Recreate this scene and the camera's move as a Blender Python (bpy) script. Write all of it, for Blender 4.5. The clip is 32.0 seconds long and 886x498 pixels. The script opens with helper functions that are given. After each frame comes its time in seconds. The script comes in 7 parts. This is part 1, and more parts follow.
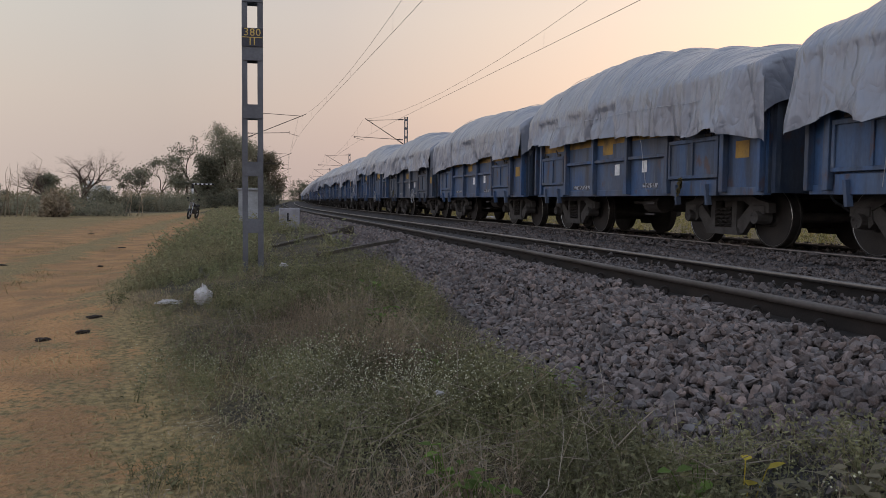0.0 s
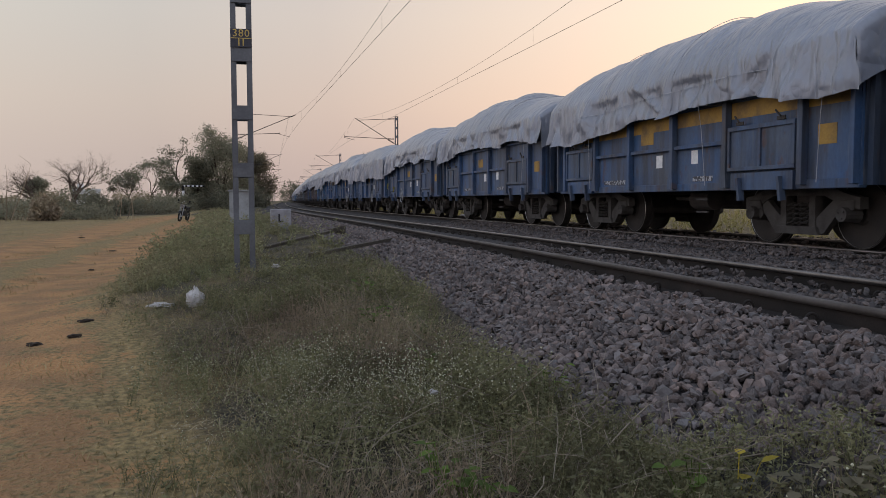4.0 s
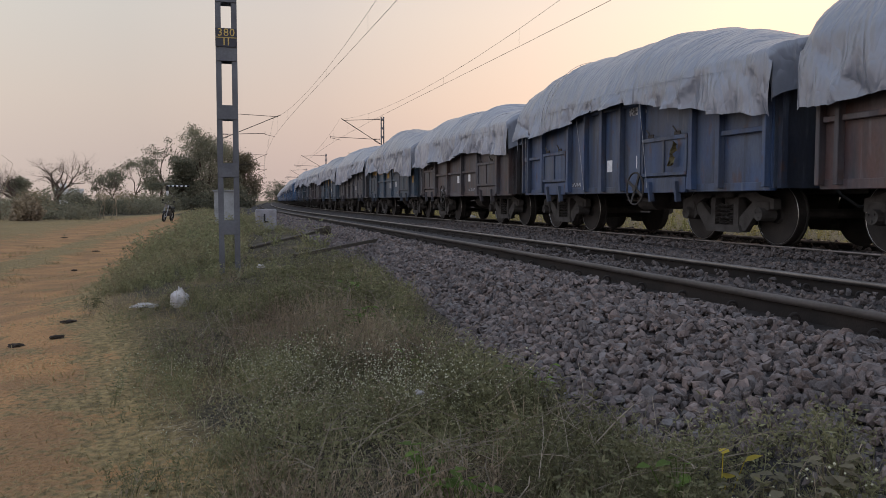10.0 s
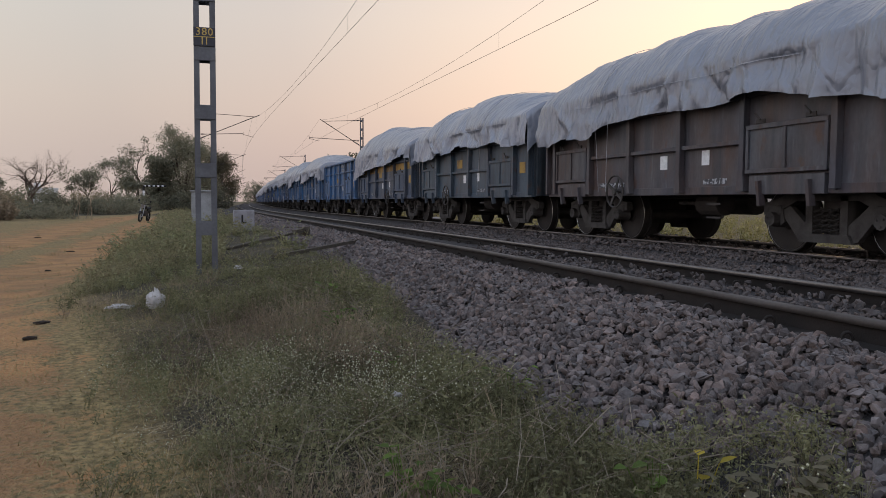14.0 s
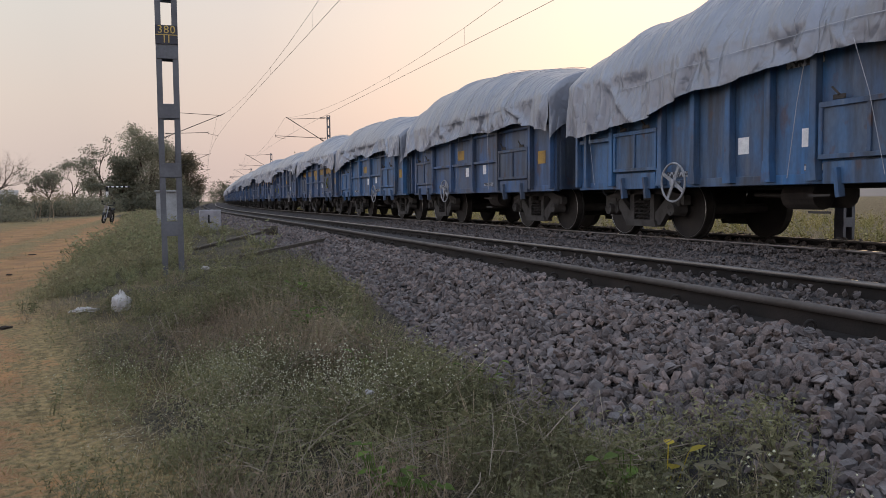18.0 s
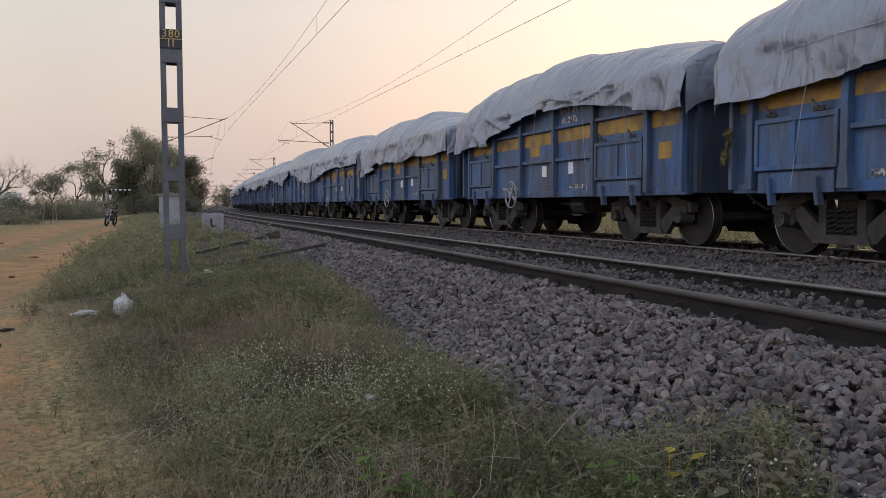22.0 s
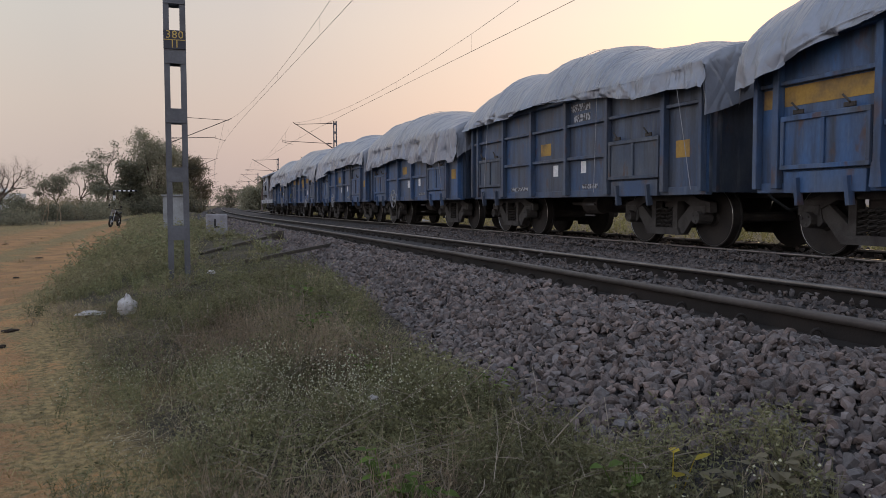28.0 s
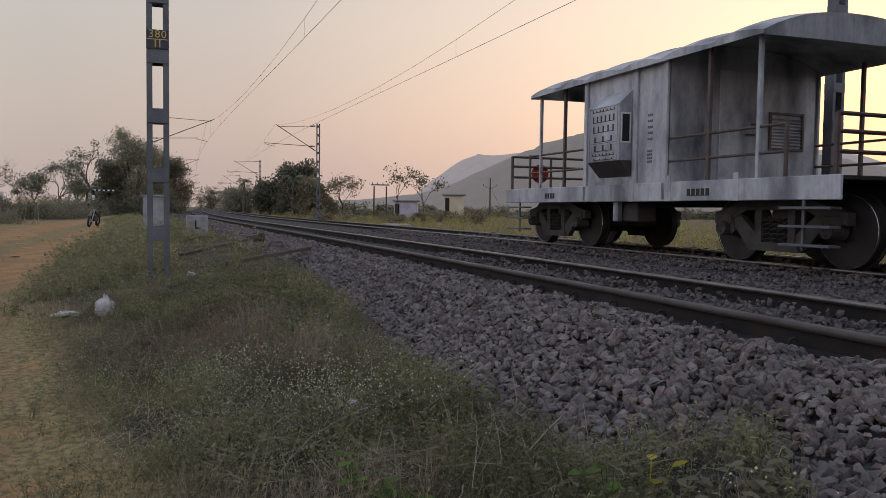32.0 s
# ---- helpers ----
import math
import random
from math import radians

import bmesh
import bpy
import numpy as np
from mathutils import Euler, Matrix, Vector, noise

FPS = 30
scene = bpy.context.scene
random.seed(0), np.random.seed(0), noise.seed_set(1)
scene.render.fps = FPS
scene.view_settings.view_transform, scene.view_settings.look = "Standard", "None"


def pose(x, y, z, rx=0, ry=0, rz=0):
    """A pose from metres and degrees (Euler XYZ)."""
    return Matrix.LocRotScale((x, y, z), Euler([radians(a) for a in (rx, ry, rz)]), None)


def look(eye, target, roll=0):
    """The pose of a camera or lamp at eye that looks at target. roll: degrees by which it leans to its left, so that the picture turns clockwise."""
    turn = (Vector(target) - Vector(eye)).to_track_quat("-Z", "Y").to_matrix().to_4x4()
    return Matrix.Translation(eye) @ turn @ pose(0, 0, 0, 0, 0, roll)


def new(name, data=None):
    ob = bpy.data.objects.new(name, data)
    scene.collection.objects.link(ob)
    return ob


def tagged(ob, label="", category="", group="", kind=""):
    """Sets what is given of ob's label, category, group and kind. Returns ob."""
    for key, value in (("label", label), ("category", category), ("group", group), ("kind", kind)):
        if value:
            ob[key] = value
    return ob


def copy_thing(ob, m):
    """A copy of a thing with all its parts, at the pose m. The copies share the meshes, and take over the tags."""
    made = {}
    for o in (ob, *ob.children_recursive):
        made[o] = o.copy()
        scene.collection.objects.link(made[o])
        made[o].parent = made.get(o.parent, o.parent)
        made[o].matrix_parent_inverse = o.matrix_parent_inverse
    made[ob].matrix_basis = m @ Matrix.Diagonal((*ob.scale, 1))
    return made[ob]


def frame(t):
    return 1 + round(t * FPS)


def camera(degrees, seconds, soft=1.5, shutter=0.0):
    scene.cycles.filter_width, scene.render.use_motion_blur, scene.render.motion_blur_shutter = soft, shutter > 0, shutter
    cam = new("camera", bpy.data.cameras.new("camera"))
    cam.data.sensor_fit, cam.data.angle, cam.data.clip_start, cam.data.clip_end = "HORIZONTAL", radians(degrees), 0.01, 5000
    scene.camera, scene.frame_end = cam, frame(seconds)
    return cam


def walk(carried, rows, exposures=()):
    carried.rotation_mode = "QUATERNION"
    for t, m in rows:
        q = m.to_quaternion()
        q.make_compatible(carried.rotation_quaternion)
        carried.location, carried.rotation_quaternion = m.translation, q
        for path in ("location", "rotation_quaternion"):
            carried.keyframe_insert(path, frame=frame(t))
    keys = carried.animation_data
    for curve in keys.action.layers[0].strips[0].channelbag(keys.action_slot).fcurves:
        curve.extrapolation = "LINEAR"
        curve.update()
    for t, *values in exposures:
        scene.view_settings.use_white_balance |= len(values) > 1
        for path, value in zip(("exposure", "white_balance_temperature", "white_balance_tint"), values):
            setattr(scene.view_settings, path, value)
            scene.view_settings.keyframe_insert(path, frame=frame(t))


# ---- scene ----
EYE = (0.0, 0.0, 0.67)
cam = camera(59.08, 32.0, 0.6)
# seconds, yaw, pitch, roll; world +Y runs along the near track, z = 0 at the rails
PATH = [
    (0, -13.31, -3.48, -0.63), (0.5, -12.78, -2.7, -0.44), (1, -13.01, -3.34, -0.46), (1.5, -13.03, -3.61, -0.4),
    (2, -13.15, -3.62, -0.14), (2.5, -13.18, -3.58, -0.21), (3, -13.25, -3.23, -0.15), (3.5, -13.57, -3.42, -0.05),
    (5.5, -14.62, -3.69, 0.35), (6, -14.25, -3.73, -0.29), (6.5, -15.2, -4.11, 0.17), (7, -15.24, -4.08, 0.27),
    (7.5, -15.31, -4.04, 0.15), (8, -14.86, -3.53, -0.03), (8.5, -14.71, -3.35, -0.27), (9, -14.97, -3.51, -0.21),
    (9.5, -14.93, -3.73, -0.09), (10, -14.96, -3.52, -0.01), (10.5, -14.86, -3.28, -0), (11, -15.09, -3.75, 0.22),
    (11.5, -16.09, -4.22, 0.34), (12, -16.09, -4.26, 0.29), (12.5, -16.07, -4.04, 0.25), (13, -15.97, -3.65, -0.25),
    (13.5, -16.21, -3.6, -0.26), (14, -16.49, -3.38, -0.37), (14.5, -16.56, -3.23, -0.28), (15, -17.67, -3.56, -0.24),
    (15.5, -18.51, -3.76, 0.68), (17.5, -19.16, -3.97, 0.78), (18, -18.79, -3.64, 0.48), (18.5, -18.41, -3.23, 0.22),
    (19, -18.44, -3.71, 0.87), (19.5, -19.06, -4.31, 0.91), (20, -19.72, -4.44, 0.73), (20.5, -19.29, -3.63, 0.36),
    (20.7, -18.97, -3.31, 0.28), (21, -18.58, -3.01, 0.05), (21.5, -18.87, -3.28, 0.13), (22, -18.61, -3.24, 0.07),
    (22.5, -18.35, -3.23, -0.12), (23, -18.57, -3.14, -0.04), (23.5, -17.96, -2.66, -0.12), (24, -17.96, -2.5, -0.2),
    (24.5, -17.77, -2.76, -0.13), (25, -17.23, -2.78, -0.07), (25.5, -17.59, -2.87, 0.22), (27.5, -18.37, -3.15, 0.37),
    (28, -18.36, -3.21, 0.14), (28.5, -18.19, -2.93, 0.14), (29, -17.63, -2.57, 0.01), (29.5, -17.9, -2.77, -0.44),
    (30, -18.2, -2.94, -0.56), (30.5, -18.39, -2.81, -0.45), (31, -19.27, -2.78, -0.79), (31.5, -19.82, -2.7, -1.11),
    (32, -19.65, -2.85, -0.75)]
walk(cam, [(t, pose(*EYE, 90 + p, r, w)) for t, w, p, r in PATH], [(0, -0.1, 6500, 10), (3.5, -0.08, 6500, 10), (6, 0.0, 6490, 10), (15.5, 0.0, 6480, 10), (18, 0.18, 6480, 10), (20.5, 0.2, 6480, 10), (23, 0.13, 6490, 10), (25.5, 0.06, 6480, 10), (28, -0.03, 6480, 10), (30.0, 0.0, 6480, 10), (31, 0.0, 6480, 10), (32, -0.17, 6480, 10)])

# ---------------------------------------------------------------- sky and sun
SUN_AZ, SUN_EL = radians(48), radians(5)          # azimuth from +Y towards +X
world = bpy.data.worlds.new("hazy_evening_sky")
scene.world = world
world.use_nodes = True
wt = world.node_tree
wn, wl = wt.nodes, wt.links
wn.clear()


def wnode(kind, **kw):
    n = wn.new(kind)
    for k, v in kw.items():
        n.inputs[k].default_value = v
    return n


sky = wn.new("ShaderNodeTexSky")
sky.sky_type = "NISHITA"
sky.sun_disc = False
sky.sun_elevation, sky.sun_rotation = SUN_EL, SUN_AZ
sky.air_density, sky.dust_density = 1.5, 6.0
coord = wn.new("ShaderNodeTexCoord")
split = wn.new("ShaderNodeSeparateXYZ")
wl.new(coord.outputs["Generated"], split.inputs[0])
# haze: tint by height over the horizon
elev = wn.new("ShaderNodeValToRGB")
wl.new(split.outputs["Z"], elev.inputs[0])
er = elev.color_ramp
er.elements[0].position, er.elements[0].color = 0.0, (0.650, 0.490, 0.426, 1)
er.elements[1].position, er.elements[1].color = 1.0, (0.492, 0.540, 0.645, 1)
for q, c in ((0.05, (0.670, 0.520, 0.458, 1)), (0.12, (0.709, 0.570, 0.499, 1)), (0.22, (0.709, 0.620, 0.562, 1)), (0.35, (0.640, 0.610, 0.608, 1)), (0.6, (0.542, 0.570, 0.645, 1))):
    e = er.elements.new(q)
    e.color = c
# the glow round the low sun
dot = wn.new("ShaderNodeVectorMath")
dot.operation = "DOT_PRODUCT"
wl.new(coord.outputs["Generated"], dot.inputs[0])
dot.inputs[1].default_value = (math.sin(SUN_AZ) * math.cos(SUN_EL), math.cos(SUN_AZ) * math.cos(SUN_EL), math.sin(SUN_EL) + 0.12)
glow = wn.new("ShaderNodeValToRGB")
wl.new(dot.outputs["Value"], glow.inputs[0])
gr = glow.color_ramp
gr.elements[0].position, gr.elements[0].color = 0.0, (1.55, 1.68, 1.90, 1)
gr.elements[1].position, gr.elements[1].color = 1.0, (1.30, 1.25, 1.20, 1)
for q, c in ((0.40, (0.95, 1.03, 1.05, 1)), (0.60, (0.85, 0.91, 0.95, 1)), (0.76, (0.92, 0.93, 0.96, 1)), (0.88, (1.12, 1.08, 1.05, 1))):
    e = gr.elements.new(q)
    e.color = c
mul = wn.new("ShaderNodeMix")
mul.data_type, mul.blend_type = "RGBA", "MULTIPLY"
mul.inputs["Factor"].default_value = 1.0
wl.new(elev.outputs[0], mul.inputs["A"])
wl.new(glow.outputs[0], mul.inputs["B"])
bg_haze, bg_sky, add = wn.new("ShaderNodeBackground"), wn.new("ShaderNodeBackground"), wn.new("ShaderNodeAddShader")
wl.new(mul.outputs["Result"], bg_haze.inputs["Color"])
wl.new(sky.outputs[0], bg_sky.inputs["Color"])
bg_haze.inputs["Strength"].default_value = 1.0
bg_sky.inputs["Strength"].default_value = 0.03
wl.new(bg_haze.outputs[0], add.inputs[0])
wl.new(bg_sky.outputs[0], add.inputs[1])
wl.new(add.outputs[0], wn.new("ShaderNodeOutputWorld").inputs[0])

sun_data = bpy.data.lights.new("sun", "SUN")
sun_data.energy, sun_data.angle, sun_data.color = 0.5, radians(10), (1.0, 0.72, 0.45)
sun = new("sun", sun_data)
sun.matrix_world = look((60 * math.sin(SUN_AZ), 60 * math.cos(SUN_AZ), 60 * math.tan(SUN_EL)), (0, 0, 0))


# ---------------------------------------------------------------- materials
def mat(name, col, col2=None, rough=0.85, metal=0.0, scale=3.0, fine=40.0, bump=0.25, low=0.35, high=0.7, rand=0.0, objcol=False, spec=0.3, stretch=(1, 1, 1), depth=0.01, grain=0.5):
    m = bpy.data.materials.new(name)
    m.use_nodes = True
    nt = m.node_tree
    nd, ln = nt.nodes, nt.links
    b = nd["Principled BSDF"]
    b.inputs["Roughness"].default_value, b.inputs["Metallic"].default_value = rough, metal
    b.inputs["Specular IOR Level"].default_value = spec
    tc = nd.new("ShaderNodeTexCoord")
    mp = nd.new("ShaderNodeMapping")
    mp.inputs["Scale"].default_value = stretch
    ln.new(tc.outputs["Object"], mp.inputs[0])
    n1, n2 = nd.new("ShaderNodeTexNoise"), nd.new("ShaderNodeTexNoise")
    for n, s, d in ((n1, scale, 6), (n2, fine, 4)):
        n.inputs["Scale"].default_value, n.inputs["Detail"].default_value = s, d
        ln.new(mp.outputs[0], n.inputs["Vector"])
    ramp = nd.new("ShaderNodeMapRange")
    ramp.inputs["From Min"].default_value, ramp.inputs["From Max"].default_value = low, high
    ln.new(n1.outputs["Fac"], ramp.inputs["Value"])
    mix = nd.new("ShaderNodeMix")
    mix.data_type = "RGBA"
    ln.new(ramp.outputs[0], mix.inputs["Factor"])
    c2 = col2 or tuple(c * 0.6 for c in col)
    mix.inputs["A"].default_value, mix.inputs["B"].default_value = (*col, 1), (*c2, 1)
    info = nd.new("ShaderNodeObjectInfo")
    if objcol:
        ln.new(info.outputs["Color"], mix.inputs["A"])
    # fine grain, and a random shade per piece
    hsv = nd.new("ShaderNodeHueSaturation")
    ln.new(mix.outputs["Result"], hsv.inputs["Color"])
    g = nd.new("ShaderNodeMath")
    g.operation = "MULTIPLY_ADD"
    ln.new(n2.outputs["Fac"], g.inputs[0])
    g.inputs[1].default_value, g.inputs[2].default_value = grain, 1 - grain / 2
    last = g
    if rand:
        r = nd.new("ShaderNodeMath")
        r.operation = "MULTIPLY_ADD"
        geo = nd.new("ShaderNodeNewGeometry")
        sm = nd.new("ShaderNodeMath")
        sm.operation = "ADD"
        ln.new(geo.outputs["Random Per Island"], sm.inputs[0])
        ln.new(info.outputs["Random"], sm.inputs[1])
        ln.new(sm.outputs[0], r.inputs[0])
        r.inputs[1].default_value, r.inputs[2].default_value = rand, 1 - rand
        mm = nd.new("ShaderNodeMath")
        mm.operation = "MULTIPLY"
        ln.new(r.outputs[0], mm.inputs[0])
        ln.new(g.outputs[0], mm.inputs[1])
        last = mm
    ln.new(last.outputs[0], hsv.inputs["Value"])
    ln.new(hsv.outputs[0], b.inputs["Base Color"])
    if bump:
        bp = nd.new("ShaderNodeBump")
        bp.inputs["Strength"].default_value, bp.inputs["Distance"].default_value = bump, depth
        ln.new(n2.outputs["Fac"], bp.inputs["Height"])
        ln.new(bp.outputs[0], b.inputs["Normal"])
    return m


def leafy(name, col, col2, trans=0.4):
    """Thin leaves: part of the light comes through them."""
    m = mat(name, col, col2, rough=0.7, scale=1.2, fine=9, bump=0, rand=0.6)
    nd, ln = m.node_tree.nodes, m.node_tree.links
    b, out = nd["Principled BSDF"], nd["Material Output"]
    tr, mx = nd.new("ShaderNodeBsdfTranslucent"), nd.new("ShaderNodeMixShader")
    ln.new(b.inputs["Base Color"].links[0].from_socket, tr.inputs["Color"])
    mx.inputs["Fac"].default_value = trans
    ln.new(b.outputs[0], mx.inputs[1])
    ln.new(tr.outputs[0], mx.inputs[2])
    ln.new(mx.outputs[0], out.inputs["Surface"])
    return m


def worn_paint(name, rough, dust, rust, streak=0.8):
    """Old wagon paint: dust, streaks that run down, rust in spots; the paint itself is the object's colour."""
    m = mat(name, (0.05, 0.13, 0.33), (0.055, 0.06, 0.08), rough=rough, scale=1.6, fine=24, bump=0.15, low=0.42, high=0.72, objcol=True, spec=0.35, stretch=(1, 1, 0.45))
    nd, ln = m.node_tree.nodes, m.node_tree.links
    hsv = next(n for n in nd if n.type == "HUE_SAT")
    col = hsv.inputs["Color"].links[0].from_socket
    tc, info = nd.new("ShaderNodeTexCoord"), nd.new("ShaderNodeObjectInfo")
    for k, (scale, detail, stretch, lo, hi, amount, c) in enumerate(((1.3, 7, (1, 1, 0.8), 0.40, 0.72, dust, (0.105, 0.118, 0.13, 1)), (5.0, 5, (1, 1, 0.10), 0.45, 0.72, streak, (0.03, 0.034, 0.042, 1)), (9.0, 4, (1, 1, 0.14), 0.60, 0.80, 0.45, (0.16, 0.172, 0.185, 1)), (4.0, 8, (1, 1, 0.6), 0.60, 0.70, rust, (0.085, 0.045, 0.03, 1)))):
        mp, shift, n, mr, mx = nd.new("ShaderNodeMapping"), nd.new("ShaderNodeVectorMath"), nd.new("ShaderNodeTexNoise"), nd.new("ShaderNodeMapRange"), nd.new("ShaderNodeMix")
        mp.inputs["Scale"].default_value = stretch
        ln.new(tc.outputs["Object"], mp.inputs[0])
        ln.new(mp.outputs[0], shift.inputs[0])
        cm = nd.new("ShaderNodeCombineXYZ")
        mu = nd.new("ShaderNodeMath")
        mu.operation = "MULTIPLY"
        ln.new(info.outputs["Random"], mu.inputs[0])
        mu.inputs[1].default_value = 37.0 + 11 * k
        ln.new(mu.outputs[0], cm.inputs[0])
        ln.new(mu.outputs[0], cm.inputs[1])
        ln.new(cm.outputs[0], shift.inputs[1])
        ln.new(shift.outputs[0], n.inputs["Vector"])
        n.inputs["Scale"].default_value, n.inputs["Detail"].default_value = scale, detail
        mr.inputs["From Min"].default_value, mr.inputs["From Max"].default_value, mr.inputs["To Max"].default_value = lo, hi, amount
        ln.new(n.outputs["Fac"], mr.inputs["Value"])
        mx.data_type = "RGBA"
        ln.new(mr.outputs[0], mx.inputs["Factor"])
        ln.new(col, mx.inputs["A"])
        mx.inputs["B"].default_value = c
        col = mx.outputs["Result"]
    ln.new(col, hsv.inputs["Color"])
    return m


def creased(m):
    """Thin sharp crease lines and soft dents of cloth in place of grain."""
    nd, ln = m.node_tree.nodes, m.node_tree.links
    bp = next(n for n in nd if n.type == "BUMP")
    tc, info = nd.new("ShaderNodeTexCoord"), nd.new("ShaderNodeObjectInfo")
    mm, mu = nd.new("ShaderNodeMath"), nd.new("ShaderNodeVectorMath")
    mm.operation, mu.operation = "MULTIPLY", "SCALE"
    ln.new(info.outputs["Random"], mm.inputs[0])
    mm.inputs[1].default_value = 60.0
    mu.inputs[0].default_value = (1.0, 0.7, 0.4)
    ln.new(mm.outputs[0], mu.inputs["Scale"])
    total = None
    # thin crease lines, then wrinkles that run down the cloth, then soft dents
    for turn, stretch, scale, width, height in (((0.7, 0.1, 0.3), (1, 1.3, 0.5), 0.55, 0.03, 0.012), ((-0.8, 0.2, -0.3), (1, 1.5, 0.6), 0.8, 0.025, 0.009), ((0.5, 0.4, 0.2), (1, 1.5, 0.7), 1.3, 0.30, 0.028), ((-0.3, 0.2, 0), (1, 2.2, 0.6), 2.4, 0.25, 0.018), ((0.5, 0.3, 0), (1, 1.2, 0.8), 5.0, 0.3, 0.011), ((0.3, 0, 0), (1, 1, 0.8), 0.8, 0.5, 0.03)):
        mp, add, n = nd.new("ShaderNodeMapping"), nd.new("ShaderNodeVectorMath"), nd.new("ShaderNodeTexNoise")
        mp.inputs["Rotation"].default_value, mp.inputs["Scale"].default_value = turn, stretch
        ln.new(tc.outputs["Object"], mp.inputs[0])
        ln.new(mp.outputs[0], add.inputs[0])
        ln.new(mu.outputs[0], add.inputs[1])
        ln.new(add.outputs[0], n.inputs["Vector"])
        n.inputs["Scale"].default_value, n.inputs["Detail"].default_value, n.inputs["Distortion"].default_value = scale, 1.0, 0.3
        sub, ab, mr = nd.new("ShaderNodeMath"), nd.new("ShaderNodeMath"), nd.new("ShaderNodeMapRange")
        sub.operation, ab.operation = "SUBTRACT", "ABSOLUTE"
        ln.new(n.outputs["Fac"], sub.inputs[0])
        sub.inputs[1].default_value = 0.5
        ln.new(sub.outputs[0], ab.inputs[0])
        ln.new(ab.outputs[0], mr.inputs["Value"])
        mr.inputs["From Max"].default_value, mr.inputs["To Max"].default_value = width, height
        if total is None:
            total = mr.outputs[0]
        else:
            ad = nd.new("ShaderNodeMath")
            ln.new(total, ad.inputs[0])
            ln.new(mr.outputs[0], ad.inputs[1])
            total = ad.outputs[0]
    ln.new(total, bp.inputs["Height"])
    bp.inputs["Strength"].default_value, bp.inputs["Distance"].default_value = 1.0, 1.0
    return m


M_PAINT = worn_paint("wagon_paint", 0.5, 0.55, 0.55, 0.8)
M_PAINT_DOOR = worn_paint("wagon_door_paint", 0.55, 0.65, 0.75, 0.8)
M_BOGIE = mat("dusty_bogie_casting", (0.066, 0.062, 0.058), (0.036, 0.032, 0.03), rough=0.85, scale=5, fine=50, bump=0.3)
M_UNDER = mat("grimy_bogie_steel", (0.040, 0.037, 0.036), (0.065, 0.057, 0.052), rough=0.85, scale=4, fine=50, bump=0.3)
M_WHEEL = mat("wheel_steel", (0.024, 0.022, 0.021), (0.042, 0.036, 0.032), rough=0.75, metal=0.2, scale=4, fine=40)
M_TREAD = mat("polished_tread", (0.45, 0.44, 0.42), (0.3, 0.28, 0.26), rough=0.3, metal=1.0, scale=8)
M_TARP = creased(mat("grey_tarpaulin", (0.22, 0.23, 0.26), (0.15, 0.16, 0.19), rough=0.33, scale=0.9, fine=6, bump=0.5, objcol=True, spec=0.85, grain=0.3, low=0.3, high=0.75, stretch=(1, 1, 0.6)))
M_YELLOW = mat("faded_yellow_paint", (0.36, 0.22, 0.055), (0.17, 0.115, 0.06), rough=0.7, scale=3, fine=26, bump=0.1, low=0.4, high=0.65)
M_WHITE = mat("white_paint", (0.62, 0.62, 0.62), (0.42, 0.42, 0.42), rough=0.7, scale=6, fine=50, bump=0.05)
M_STENCIL = mat("faded_stencil_paint", (0.36, 0.37, 0.39), (0.06, 0.06, 0.066), rough=0.7, scale=17, fine=60, bump=0.05, low=0.44, high=0.52)
M_PAPER = mat("paper_label", (0.75, 0.75, 0.74), (0.6, 0.6, 0.6), rough=0.8, scale=9, fine=60, bump=0.05)
M_HANDW = mat("pale_handwheel_paint", (0.30, 0.31, 0.33), (0.16, 0.16, 0.165), rough=0.6, scale=9, bump=0.05)
M_RAIL = mat("rusty_rail_web", (0.014, 0.012, 0.011), (0.028, 0.022, 0.019), rough=0.9, scale=3, fine=60)
M_RAILTOP = mat("rail_head", (0.20, 0.185, 0.175), (0.13, 0.118, 0.11), rough=0.46, metal=0.9, scale=3, fine=40, bump=0.05)
M_RAILDULL = mat("dull_rail_head", (0.085, 0.075, 0.07), (0.055, 0.047, 0.042), rough=0.6, metal=0.3, scale=3, fine=40, bump=0.05)
M_STONE = mat("ballast_stone", (0.20, 0.17, 0.163), (0.10, 0.086, 0.084), rough=0.85, scale=11, fine=60, bump=0.8, rand=0.5)


def two_toned(m, c1, c2):
    """Whole pieces differ in colour from one another."""
    nd, ln = m.node_tree.nodes, m.node_tree.links
    geo, info, ad, wh, mx = nd.new("ShaderNodeNewGeometry"), nd.new("ShaderNodeObjectInfo"), nd.new("ShaderNodeMath"), nd.new("ShaderNodeTexWhiteNoise"), nd.new("ShaderNodeMix")
    ln.new(geo.outputs["Random Per Island"], ad.inputs[0])
    ln.new(info.outputs["Random"], ad.inputs[1])
    wh.noise_dimensions = "1D"
    ln.new(ad.outputs[0], wh.inputs["W"])
    mx.data_type = "RGBA"
    ln.new(wh.outputs["Value"], mx.inputs["Factor"])
    mx.inputs["A"].default_value, mx.inputs["B"].default_value = (*c1, 1), (*c2, 1)
    ln.new(mx.outputs["Result"], next(n for n in nd if n.type == "MIX").inputs["A"])


